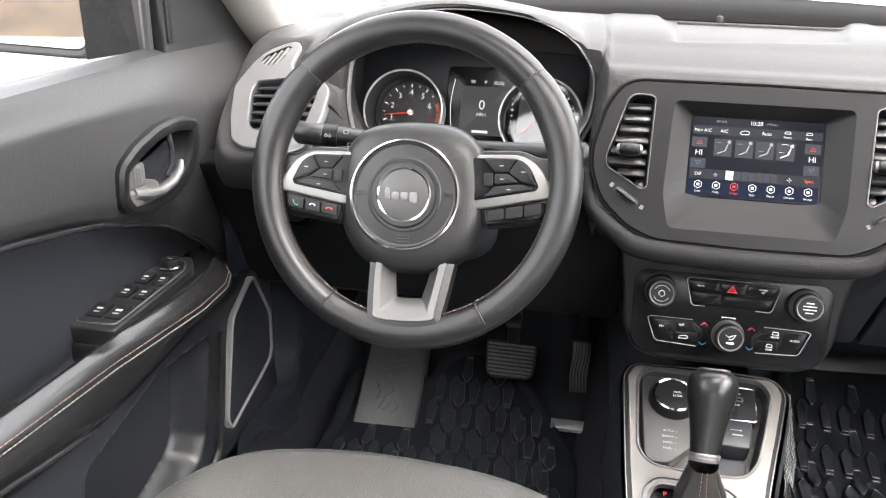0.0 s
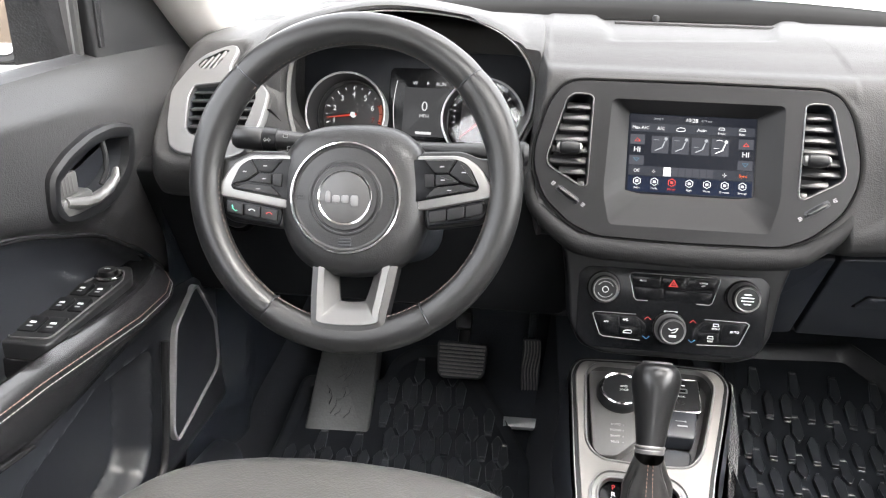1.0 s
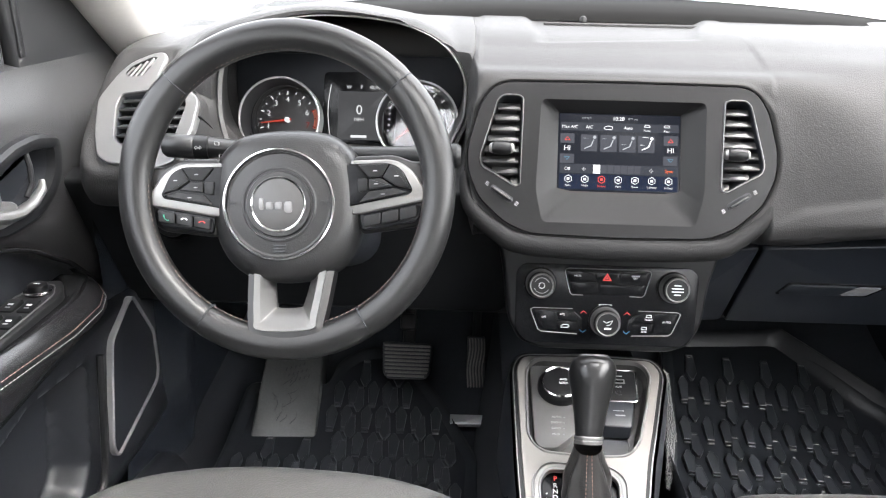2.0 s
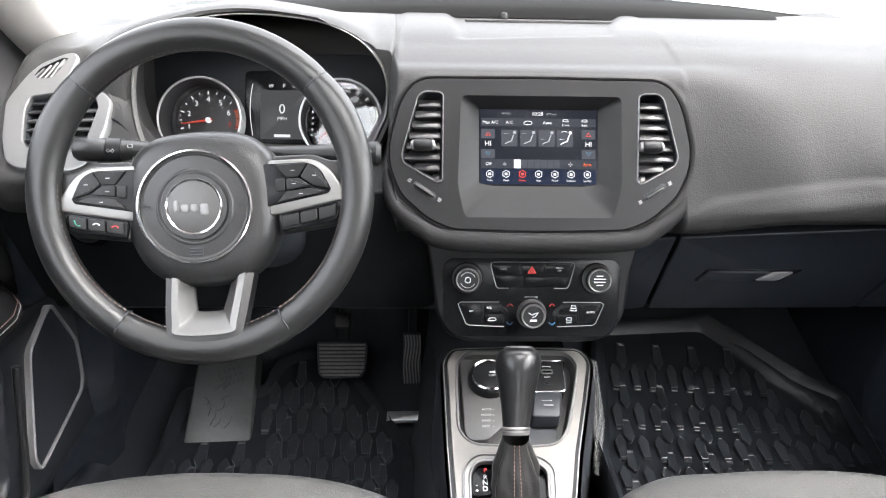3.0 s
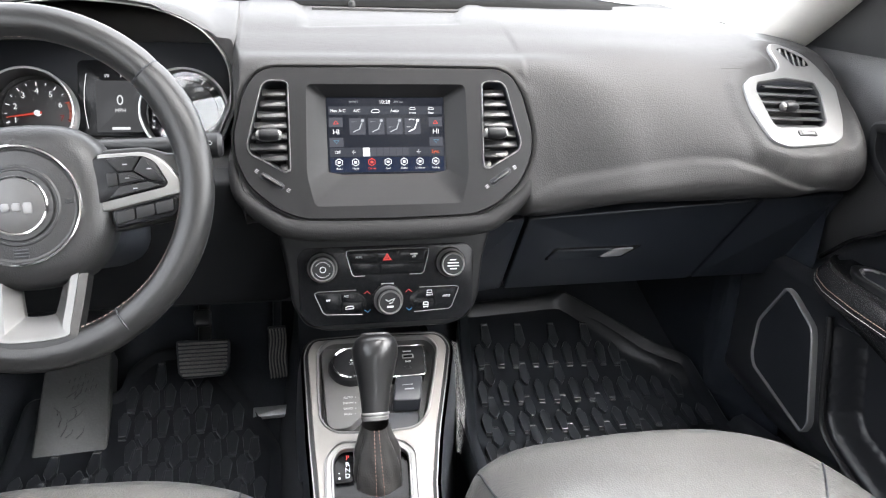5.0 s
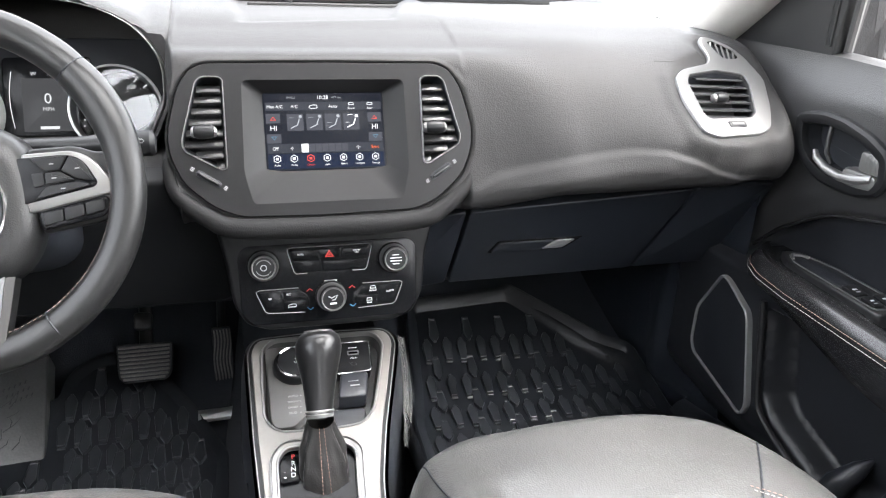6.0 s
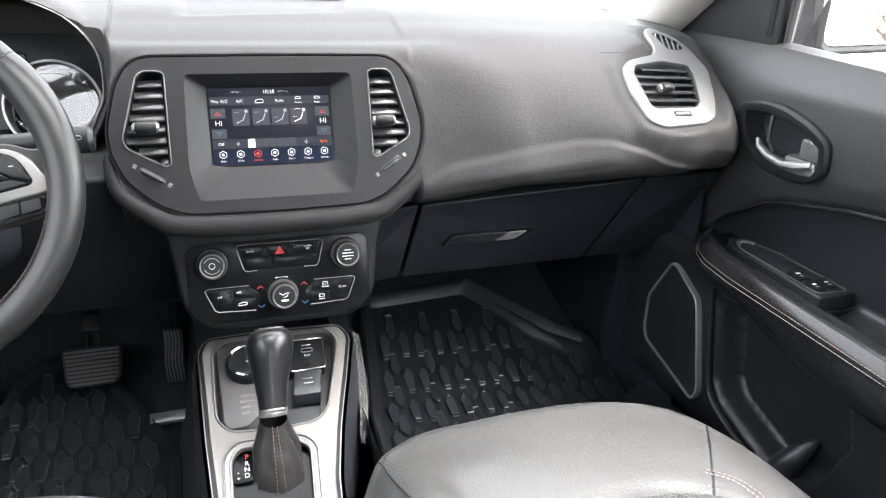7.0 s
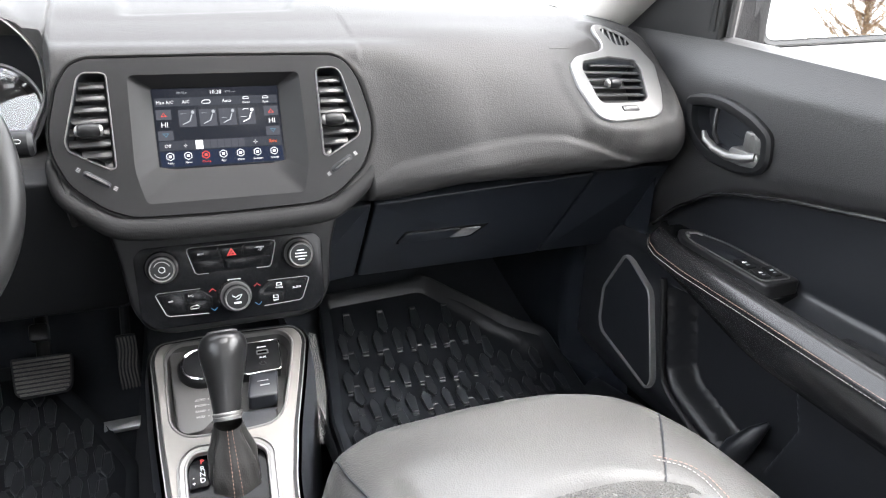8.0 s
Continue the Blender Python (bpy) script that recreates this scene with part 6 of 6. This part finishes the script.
    if s < 0:
        for y in (.022, -.020):
            for x in (-.010, .013):
                switch(x, y, .019, .028)
        switch(-.010, -.072, .022, .030)
        switch(.014, -.072, .022, .030)
        K = DM @ Matrix.Translation((s * .004, .066, .006))
        kn = part("mirror_knob", disc_profile(K, [(.0165, 0), (.0165, .003), (.0125, .005), (.0115, .011), (.009, .0125), (.0004, .0125)], 28), BUTTON, pd, "round mirror adjuster")
        part("knob_ring", disc_profile(K, [(.0165, .002), (.0172, .0035), (.0155, .0045)], 28, caps=False), CHROME, kn)
        part("knob_mark", box(K, -.004, .004, -.001, .001, .0122, .0128, .0002), INK, kn)
    else:
        part("finger_well", slab(rounded([(-.017, -.025), (.020, -.025), (.014, .076), (-.003, .082), (-.015, .055)], .008, 4), DM, .002, .0066, .0004), DARK, pd)
        part("well_lip", tube([DM @ Vector((x, y, .0075)) for x, y in ((-.012, .072), (-.003, .084), (.010, .080), (.014, .068))], .0030, n=8), SILVER, pd)
        switch(-.006, -.045, .022, .028)
        switch(-.010, -.080, .018, .026)
        switch(.012, -.078, .018, .026)
    # grab cup behind the pod
    part("cup_wall", slab(rounded([(s * -.028, -.180), (s * .034, -.200), (s * .034, -.113), (s * -.028, -.113)], .008, 3), DM, -.08, -.058, .002), DARK, d)
    # lock and release handle
    hz = BEZEL
    HM = basis((s * .704, 0, 0), (0, s * -1, 0), (0, 0, 1))
    conv = lambda pts: [(s * -y, z) for y, z in pts]
    bz = rounded(conv(hz), .012, 3)
    hd = part("handle_bezel", ring_frame(bz, HM, [(-.003, -.012), (-.002, .004), (.002, .008), (.008, .0085), (.014, .006), (.0165, -.004)]), BUTTON, d, "black bezel round the release handle")
    cup = loft([[HM @ Vector((x, y, w)) for x, y in offset(bz, q)] for q, w in ((.014, .004), (.016, -.010), (.020, -.024))], cap0=False)
    part("handle_cup", cup, DARK, hd)
    part("cup_blade", tube([HM @ Vector((s * .075, .655, .000)), HM @ Vector((s * .078, .640, .004)), HM @ Vector((s * .080, .620, .004)), HM @ Vector((s * .092, .606, .002))], .0035, n=8), PLASTIC, hd)
    part("lever", tube([HM @ Vector((s * a, b, c)) for a, b, c in ((.056, .617, .002), (.066, .608, .006), (.090, .599, .008), (.118, .595, .007), (.146, .599, .005), (.170, .606, .002))], [.0035, .0060, .0075, .0090, .0115, .010], n=12, flat=.7), SILVER, hd, "satin chrome release lever")
    part("lever_root", box(HM, min(s * .118, s * .178), max(s * .118, s * .178), .586, .611, -.012, .009, .006, r=.009), SILVER, hd)
    tab = part("lock_tab", box(HM, min(s * .142, s * .178), max(s * .142, s * .178), .611, .638, -.010, .006, .0025, r=.005), SILVER, hd, "chrome lock tab")
    for q in range(4):
        part("tab_rib", box(HM, min(s * (.152 + .006 * q), s * (.1545 + .006 * q)), max(s * (.152 + .006 * q), s * (.1545 + .006 * q)), .615, .634, .005, .0063, .0003), SILVER, tab)
    lip = smooth_path([(s * .7075, y, pad_z(y, s) + .001) for y in [-1.08, -.9, -.7, -.5, -.389, -.30, -.228, -.17, -.126, -.088, -.05, -.018, .01, .035]], 6)
    part("pad_lip", tube(lip, .0034, n=10), VINYL, d, "rolled edge of the grained upper pad")
    # speaker
    sp = [(.030, .383), (.012, .381), (-.045, .350), (-.052, .335), (-.088, .200), (-.078, .176), (.068, .214), (.080, .235), (.080, .300)]
    if s < 0:
        sp = [(y + .028, z + .026) for y, z in sp]
    SM = basis((s * (.658 if s > 0 else .671), 0, 0), (0, s * -1, 0), (0, 0, 1))
    so = rounded(conv(sp), .010, 4)
    spk = part("speaker", slab(offset(so if area(so) > 0 else so[::-1], .003), SM, -.03, .002, .002), DARK, d, "black speaker grille")
    part("speaker_ring", ring_frame(so, SM, [(-.0012, -.012), (-.0010, .0040), (.0006, .0056), (.0026, .0050), (.0034, .0)]), SPKRING, spk, "satin grey ring round the speaker")
    # pocket rim and bottle rest
    pk = [(s * .655, y, z) for y, z in ((-.076, .385), (-.082, .355), (-.106, .240), (-.128, .205), (-.190, .180), (-.262, .155), (-.330, .150))]
    part("pocket_rim", tube(smooth_path(pk, 5), .0055, n=10), PLASTIC, d)
    part("bottle_rest", tube([(s * .66, -.268, .150), (s * .672, -.275, .195), (s * .69, -.285, .225), (s * .705, -.29, .240)], [.024, .020, .012, .004], n=14), SOFT, d)
    up = 0 if s > 0 else 1
    kp = [(s * .6605, y, z + up * (.058 + .13 * (-.336 - y))) for y, z in ((-.334, .344), (-.345, .347), (-.416, .350), (-.484, .354), (-.70, .362))]
    kpath = smooth_path(kp, 5)
    part("pocket_edge", tube(kpath, [.0030 * step(-1, 8, i) for i in range(len(kpath))], n=8), VINYL, d, "rolled edge of the door pocket")
    # triangular sail panel in front of the window
    sl = [(.300, .690), (.020, .715), (-.012, .7300), (-.030, .900), (-.045, .98), (.030, .99), (.080, .93), (.150, .84)]
    TM = basis((s * .738, 0, 0), (0, s * -1, 0), (0, 0, 1))
    part("sail_panel", slab(rounded(conv(sl), .006, 3), TM, -.03, .006, .004), PLASTIC, d, "black triangular mirror panel")
    part("sail_crease", box(TM, min(s * .008, s * -.004), max(s * .008, s * -.004), .757, .96, .0055, .009, .002), PLASTIC, d)
    part("window_channel", tube([(s * .752, -.020, .745), (s * .735, -.045, .90), (s * .70, -.10, 1.05)], .0065, n=8), CHANNEL, d, "grey rubber window channel")
    rows = []
    for t in [k / 8 for k in range(9)]:
        rows.append([(s * (.772 - .14 * t ** 1.3), y, .735 + .46 * t) for y in (-.02 - .30 * t, -.4 - .15 * t, -.8, -1.08)])
    gl = part("window_pane", surface(rows), GLASS, d, "clear door window")
    gl.visible_shadow = False
    if s < 0:
        d.location += Vector((-.012, 0, -.012))
    build_mirror(s)


def build_mirror(s):
    mname = "driver" if s < 0 else "passenger"
    m = thing("door_mirror", "black door mirror outside the %s window" % mname, "door mirror", (s * .97, .08, .80), group="door mirrors")
    yaw = .22
    MM = basis((s * MIR_X, MIR_Y, MIR_Z - (.016 if s < 0 else 0)), (1, 0, 0), (0, 0.065 if s < 0 else 0.11, 1)) @ Matrix.Rotation(s * yaw * -1, 4, "Y")
    o = rounded([(-.135 * s, -.076), (.125 * s, -.068), (.145 * s, -.02), (.132 * s, .085), (-.120 * s, .090), (-.142 * s, .0)], .030, 6)
    g = offset(o, .012)
    part("housing", loft([[MM @ Vector((x * k, y * k, w)) for x, y in o] for k, w in ((1.0, .004), (1.03, -.006), (1.02, -.03), (.9, -.07), (.55, -.10))]), GRITTY, m, "gritty black housing")
    part("housing_lip", ring_frame(o, MM, [(0, .003), (.004, .007), (.010, .006), (.013, -.002)]), PLASTIC, m)
    part("mirror_face", slab(g, MM, .0, .0046, .0006), MIRROR, m, "mirror glass", smooth=False)
    SMN = basis((s * .83, .085, .70), (s, 0, 0), (0, 0, 1))
    part("mount", slab(rounded([(-.045, -.02), (.06, -.02), (.055, .20), (.005, .21), (-.005, .10), (-.035, .03)], .015, 4), SMN, -.03, .03, .012), GRITTY, m, "mirror mount")


GRITTY = make_mat("speckled_black_plastic", (0.006, 0.006, 0.0065), 0.6, grain=300, depth=0.2, vary=0.5, blotch=60, spec=0.15)
MIR_X, MIR_Y, MIR_Z = 1.025, 0.060, 0.795
for s in (-1, 1):
    build_door(s)

# ---- seats ----


def build_seat(cx, s):
    who = "driver" if s < 0 else "passenger"
    t = thing("front_seat", "black leather %s seat with piping and stitched bolsters" % who, "car seat", (cx, -.5, .1), group="front seats")

    def top(x, y):
        """Height of the cushion at x (from its middle), y."""
        ax_ = abs(x)
        front = SEAT_F - .060 * (ax_ / .25) ** 2.4 - .03 * (ax_ / .25) ** 8
        if s > 0:
            # the outer front corner is cut back, the inner one fuller
            front += -.7 * x * x - 15000 * x ** 8 if x > 0 else .012 * step(-.08, -.17, x)
        elif x < 0:
            front += -.35 * x * x - 8000 * x ** 8
        k = front - y
        z = .328 + .010 * step(.0, .25, k) - .03 * step(.12, .5, k)
        z -= .20 * (max(0, .075 - k) / .075) ** 2.4 * .55
        bol = step(.150, .200, ax_) * step(.06, .22, k)
        z += .022 * bol * (0 if s > 0 and x > 0 else 1)
        if s > 0:
            z -= 2.2 * max(0, x - .145) ** 2
        z -= .10 * max(0, (ax_ - .215) / .045) ** 2
        return front, z

    def seam_x(x, y, k):
        if x < 0:
            return -.222 + .022 * step(.05, .30, k)
        return .185 + (y + .313) * .671 if s > 0 else .200 - .070 * step(.08, .30, k)
    rows = []
    N = 72
    for i in range(N + 1):
        x = -.260 + .520 * i / N
        front, _ = top(x, 0)
        row = []
        for j in range(70):
            k = (j / 69) ** 1.5 * .56
            y = front - k
            z = top(x, y)[1]
            groove = .0045 * math.exp(-((x - seam_x(x, y, k)) / .0035) ** 2) * step(.045, .06, k)
            groove += .0035 * math.exp(-((k - .232 - .4 * abs(x / .2) ** 3 * .2) / .004) ** 2) * step(.14, .12, abs(x))
            wr = .0018 * noise.noise((x * 9 + cx * 7, y * 9, 1.0)) + .0008 * noise.noise((x * 30, y * 30, 3.0))
            row.append((cx + x, y, z - groove + wr))
        # front face down
        f = [(cx + x, front + dy, z0) for dy, z0 in ((.004, .190), (-.004, .150), (-.03, .11))]
        rows.append(f[::-1] + row)
    cu = part("cushion", surface(rows), LEATHER, t, "black leather cushion", angle=70)
    # skirt on the sides
    for e in (0, N):
        x = -.260 + .520 * e / N
        edge = [p for p in rows[e][3:]]
        sgn = -1 if e == 0 else 1
        part("side_skirt", surface([[tuple(p) for p in edge], [(p[0] + sgn * .004, p[1], p[2] - .05) for p in edge], [(p[0] - sgn * .008, p[1], .10) for p in edge]]), LEATHER, t)
    # piping along the front and side edge
    pip = []
    for i in range(0, N + 1):
        x = -.260 + .520 * i / N
        fr, _ = top(x, 0)
        pip.append((cx + x, fr - .010, top(x, fr - .010)[1] + .0026))
    part("piping", tube(pip, .0030, n=8), VINYL, cu, "black piping")
    part("seam", tube([(x, y - .0065, z - .0005) for x, y, z in pip], .0012, n=6), DARK, cu)
    # seams sewn into the grooves
    for sg in (-1, 1):
        pts = []
        for q in range(30):
            y = SEAT_F - .085 - .22 * q / 29
            x = sg * .2
            for _ in range(6):
                x = seam_x(x, y, top(x, y)[0] - y)
            if top(x, y)[0] - y > .012:
                pts.append((cx + x, y, top(x, y)[1] - .0012))
        part("seam", tube(pts, .0013, n=6), DARK, cu)
    # double stitched line across the bolsters
    for sg in ((1,) if s > 0 else (-1, 1)):
        for off, mt in ((0, STITCH_RED), (.007, STITCH)):
            pts = []
            for q in range(60):
                if s > 0 and sg > 0:
                    y, x = -.392 - .14 * (q / 59), lerp_table([(-.54, .150), (-.50, .153), (-.47, .156), (-.440, .155), (-.425, .150), (-.412, .142), (-.404, .133), (-.392, .118)], -.392 - .14 * (q / 59)) - off * step(-.40, -.44, -.392 - .14 * (q / 59))
                    y -= off * step(-.45, -.41, y)
                else:
                    k = .165 + .30 * (q / 59)
                    x = sg * (.158 + .062 * step(.165, .34, k) - off * .6)
                    y = top(x, 0)[0] - k - off * step(.30, .18, k)
                pts.append((cx + x, y, top(x, y)[1] + .0012))
            stitches("stitching", pts, .0040, .0018, .0006, mt, t)
    # perforated insert
    rows = []
    for i in range(31):
        x = -.135 + .27 * i / 30
        row = []
        for j in range(20):
            k = .243 + .07 * (abs(x) / .135) ** 3 * .5 + .25 * j / 19
            fr, _ = top(x, 0)
            row.append((cx + x, SEAT_F - k, top(x, fr - k)[1] + .0025))
        rows.append(row)
    part("insert", surface(rows), INSERT, t, "grey woven insert")
    # backrest, reclined, and headrest
    rings = []
    for k in range(15):
        h = k / 14
        y0 = -.83 - .26 * h
        z0 = .30 + .60 * h
        w = .245 - .03 * h - .05 * step(.8, 1.0, h)
        th = .055
        rings.append([(cx + w * math.cos(a), y0 - .07 + th * math.copysign(abs(math.sin(a)) ** .6, math.sin(a)), z0) for a in [2 * math.pi * j / 28 for j in range(28)]])
    part("backrest", loft(rings), LEATHER, t, "reclined leather backrest")
    rings = []
    for h, w, th in ((0, .10, .03), (.03, .125, .045), (.10, .125, .05), (.15, .11, .045), (.165, .08, .03)):
        rings.append([(cx + w * math.cos(a), -1.19 - .03 * h + th * math.sin(a), .95 + h) for a in [2 * math.pi * j / 20 for j in range(20)]])
    part("headrest", loft(rings), LEATHER, t)
    part("seat_base", slab(rounded([(-.20, -.50), (.20, -.50), (.20, -.03), (-.20, -.03)], .03), basis((cx, SEAT_F - .05, .03), (1, 0, 0), (0, 1, 0)), 0, .16, .01), DARK, t)


SEAT_F = -.170
INSERT = make_mat("woven_seat_insert", (0.028, 0.028, 0.027), 0.75, grain=380, depth=0.8, vary=0.2, blotch=30)
build_seat(.294, 1)
build_seat(-.390, -1)

# ---- floor mats, pedals ----
MATZ = [(-.30, .050), (.05, .052), (.15, .058), (.22, .072), (.30, .105), (.40, .165), (.47, .225)]


def mat_z(y):
    return lerp_table(MATZ, y) + .002


def lug_mesh():
    """A long pentagon, pointed at +y, with sloping flanks and a stepped foot."""
    bm = bmesh.new()
    o = [(-.0066, -.025), (.0066, -.025), (.0100, .010), (.0088, .0125), (.0022, .0245), (-.0022, .0245), (-.0088, .0125), (-.0100, .010)]
    rings = [[(x * k, y * q, z) for x, y in o] for k, q, z in ((1.02, 1.02, -.003), (1.00, 1.01, .0045), (.97, .995, .0058), (.90, .965, .0062), (.80, .93, .0056))]
    loft(rings, cap0=False, bm=bm)
    box(Matrix.Translation((0, -.0295, 0)), -.0062, .0062, -.0018, .0018, -.003, .0046, .0012, bm=bm)
    bmesh.ops.recalc_face_normals(bm, faces=bm.faces[:])
    me = bpy.data.meshes.new("lug")
    bm.to_mesh(me)
    bm.free()
    me.materials.append(LUGRUBBER)
    return me


LUG = lug_mesh()


def mat_rise(x, y):
    """The passenger mat climbs towards the outer wheel arch."""
    return .013 * step(.0, .016, (x - .500) * .67 + (y - .335) * .74) if x > 0 else 0.0


def build_mat(s, outline, skip):
    who = "driver" if s < 0 else "passenger"
    m = thing("floor_mat", "deep black rubber floor mat with raised pointed lugs, %s side" % who, "floor mat", (s * .38, .1, .05), group="rubber floor mats")
    bm = bmesh.new()
    rows = []
    ring = rounded(outline, .02, 4)
    lift = 1.0 if s > 0 else .55
    # bed as a fine sheet clipped to the outline
    sx = 46
    for j in range(56):
        y = -.20 + (.47 + .20) * j / 55
        ch = chord(ring, y)
        if not ch:
            continue
        rows.append([(ch[0] + (ch[1] - ch[0]) * i / sx, y, mat_z(y) + mat_rise(ch[0] + (ch[1] - ch[0]) * i / sx, y)) for i in range(sx + 1)])
    surface(rows, bm)
    part("bed", bm, RUBBER, m)
    part("rim", loft([[(x, y, mat_z(y) + mat_rise(x, y) + w) for x, y in offset(ring, d)] for d, w in ((-.007, -.03), (-.005, .007 * lift), (-.001, .011 * lift), (.004, .010 * lift), (.012, .003 * lift), (.018, -.002))], False, False), RUBBER, m, "raised rubber rim")
    # rows of lug pairs pointing forwards, and single lugs pointing back between them
    pitch, wide, x0, turn = (.0706, .0204, .3185, -.045) if s > 0 else (.0640, .0186, -.3085, .02)
    feet = (.371, .290, .211, .137, .063, -.011, -.085) if s > 0 else (.259, .208, .149, .092, .035, -.022, -.08)
    places = []
    for y0 in feet:
        for i in range(-6, 7):
            xc = x0 + i * pitch + .13 * (y0 - .29)
            ym = y0 + turn * (xc - x0)
            places += [(xc - wide, ym + .025, False), (xc + wide, ym + .025, False), (xc, ym + .061, True)]
    for x, y, back in places:
        if inside(ring, x, y) < .024 or skip(x, y):
            continue
        slope = math.atan2(mat_z(y + .02) - mat_z(y - .02), .04)
        ob = new("lug", LUG)
        ob.parent = m
        ob.matrix_parent_inverse = m.matrix_world.inverted()
        ob.matrix_basis = Matrix.Translation((x, y, (mat_z(y + .02) + mat_z(y - .02)) / 2 + .0005)) @ Matrix.Rotation(slope, 4, "X") @ Matrix.Rotation(turn + (math.pi if back else 0), 4, "Z")


build_mat(1, [(.155, -.20), (.62, -.20), (.66, .10), (.655, .27), (.60, .298), (.425, .420), (.205, .412), (.168, .15)], lambda x, y: mat_rise(x, y) > .0005 or y > .388)
build_mat(-1, [(-.155, -.20), (-.60, -.20), (-.60, .14), (-.595, .29), (-.44, .29), (-.43, .335), (-.385, .365), (-.32, .365), (-.27, .32), (-.21, .24), (-.165, .15)], lambda x, y: x < -.435 and y > .165)


def build_pedals():
    # dead pedal, moulded block with faint tree relief
    d = thing("foot_rest", "worn grey rubber foot rest beside the pedals", "foot rest", (-.52, .25, .1))
    FR = basis((-.515, .180, .052), (1, .02, -.01), (0, .82, .57))
    o = rounded([(-.052, .002), (.066, -.004), (.056, .21), (-.050, .21)], .006, 4)
    part("pad", slab(o, FR, -.05, .010, .004), WORN, d)
    # lower edge in the paler rubber of the pedals
    part("foot_lip", tube([FR @ Vector((x, .0045, .0095)) for x in (-.049, -.02, .02, .061)], .0022, n=8), PEDAL, d, "paler lower edge")
    bm = bmesh.new()
    rnd = random.Random(9)
    for k in range(10):
        p = Vector((rnd.uniform(-.02, .02), rnd.uniform(.03, .13), .0102))
        a = rnd.uniform(.5, 2.2)
        q = p + Vector((math.cos(a), math.sin(a), 0)) * rnd.uniform(.015, .035)
        tube([FR @ p, FR @ ((p + q) / 2 + Vector((.004, 0, 0))), FR @ q], [.0012, .0009, .0004], n=4, bm=bm)
    part("relief", bm, DARK, d, "faint raised relief")
    for r in range(3):
        for k in range(5):
            part("nub", tube([FR @ Vector((.004 + .008 * k - .006 * r, .115 + .012 * r + .003 * k, .0095)), FR @ Vector((.006 + .008 * k - .006 * r, .121 + .012 * r + .003 * k, .0108))], .0012, n=5), DARK, d)
    b = thing("brake_pedal", "worn ribbed rubber brake pedal", "pedal", (-.296, .30, .17))
    BP = basis((-.296, .292, .172), (1, 0, 0), (0, .62, .80))
    pad = rounded([(-.047, .033), (.048, .031), (.045, -.022), (.036, -.034), (-.034, -.036), (-.043, -.026)], .008, 4)
    part("pad", slab(pad, BP, -.014, .002, .003), DARK, b)
    for k in range(9):
        y = -.0305 + .0070 * k
        ch = chord(pad, y)
        part("rib", box(BP, ch[0] + .004, ch[1] - .004, y - .0019, y + .0019, .001, .0050, .0010), PEDAL, b)
    part("arm", tube([BP @ Vector((0, .0, -.010)), BP @ Vector((0, .04, -.03)), (-.296, .44, .33), (-.296, .50, .50)], [.012, .012, .010, .010], n=10), PLASTIC, b)
    part("hinge", box(BP, -.016, .014, .058, .088, -.016, .004, .004, r=.006), PLASTIC, b)
    g = thing("accelerator_pedal", "narrow black accelerator pedal with wavy ribs", "pedal", (-.165, .36, .12))
    GP = basis((-.166, .350, .130), (1, .04, 0), (0, .35, .93))
    pad = rounded([(-.017, .058), (.017, .058), (.019, -.052), (.014, -.056), (-.018, -.056)], .004, 3)
    part("pad", slab(pad, GP, -.012, .001, .002), DARK, g)
    for k in range(6):
        x0 = -.0150 + .0058 * k
        part("rib", tube([GP @ Vector((max(-.0165, min(.0165, x0 + .0018 * math.sin(9 * q + .6) + .004 * (q - .5))), -.052 + .106 * q, .0014)) for q in [i / 10 for i in range(11)]], .0014, n=5), PEDAL, g)
    part("arm", tube([GP @ Vector((0, .02, -.01)), (-.165, .46, .24), (-.165, .52, .42)], .009, n=8), DARK, g)
    p = thing("floor_plate", "bare metal strip at the pedal foot", "plate", (-.173, .236, .075))
    part("strip", box(basis((-.173, .236, .084), (1, .03, 0), (0, .92, .40)), -.038, .038, -.010, .010, -.008, .002, .001), BARE, p)
    b2 = thing("column_bolt", "small bright bolt head under the dashboard", "bolt", (-.155, .36, .27))
    part("head", disc_profile(basis((-.165, .37, .27), (1, 0, 0), (0, .3, 1)), [(.007, -.003), (.007, .002), (.004, .004), (.0004, .004)], 12), BARE, b2)


build_pedals()


def build_kick(s):
    k = thing("kick_panel", "smooth black kick panel beside the footwell", "trim panel", (s * .67, .3, .25), group="kick panels")
    rows = []
    for y, x in [(.02 + .54 * j / 18, lerp_table(((0, .690), (.12, .672), (.30, .660), (.42, .640), (.56, .60)), .02 + .54 * j / 18)) for j in range(19)]:
        bulge = .022 * math.exp(-((y - .19) / .040) ** 2)
        x += .014 if s < 0 else 0
        rows.append([(s * (x - bulge * step(.50, .30, z) + .02 * step(.2, .0, z)), y, z) for z in [.03 + .53 * q / 12 for q in range(13)]])
    part("panel", surface(rows), KICK, k, angle=60)
    part("sill", tube([(s * .685, .10, .05), (s * .69, -.2, .09), (s * .70, -.8, .10)], .035, n=12), SOFT, k)


for s in (-1, 1):
    build_kick(s)

# tunnel carpet beside the console
for s, x in ((-1, -.125), (1, .105)):
    rows = []
    for y in (-.5, -.2, 0, .2, .4, .57):
        rows.append([(x + s * .045 * (1 - q) ** 1.5, y, .03 + .20 * q) for q in (0, .3, .6, 1)])
    tagged(part("trim_tunnel", surface(rows), CARPET), "black carpeted tunnel side under the console", "trim", kind="structure")
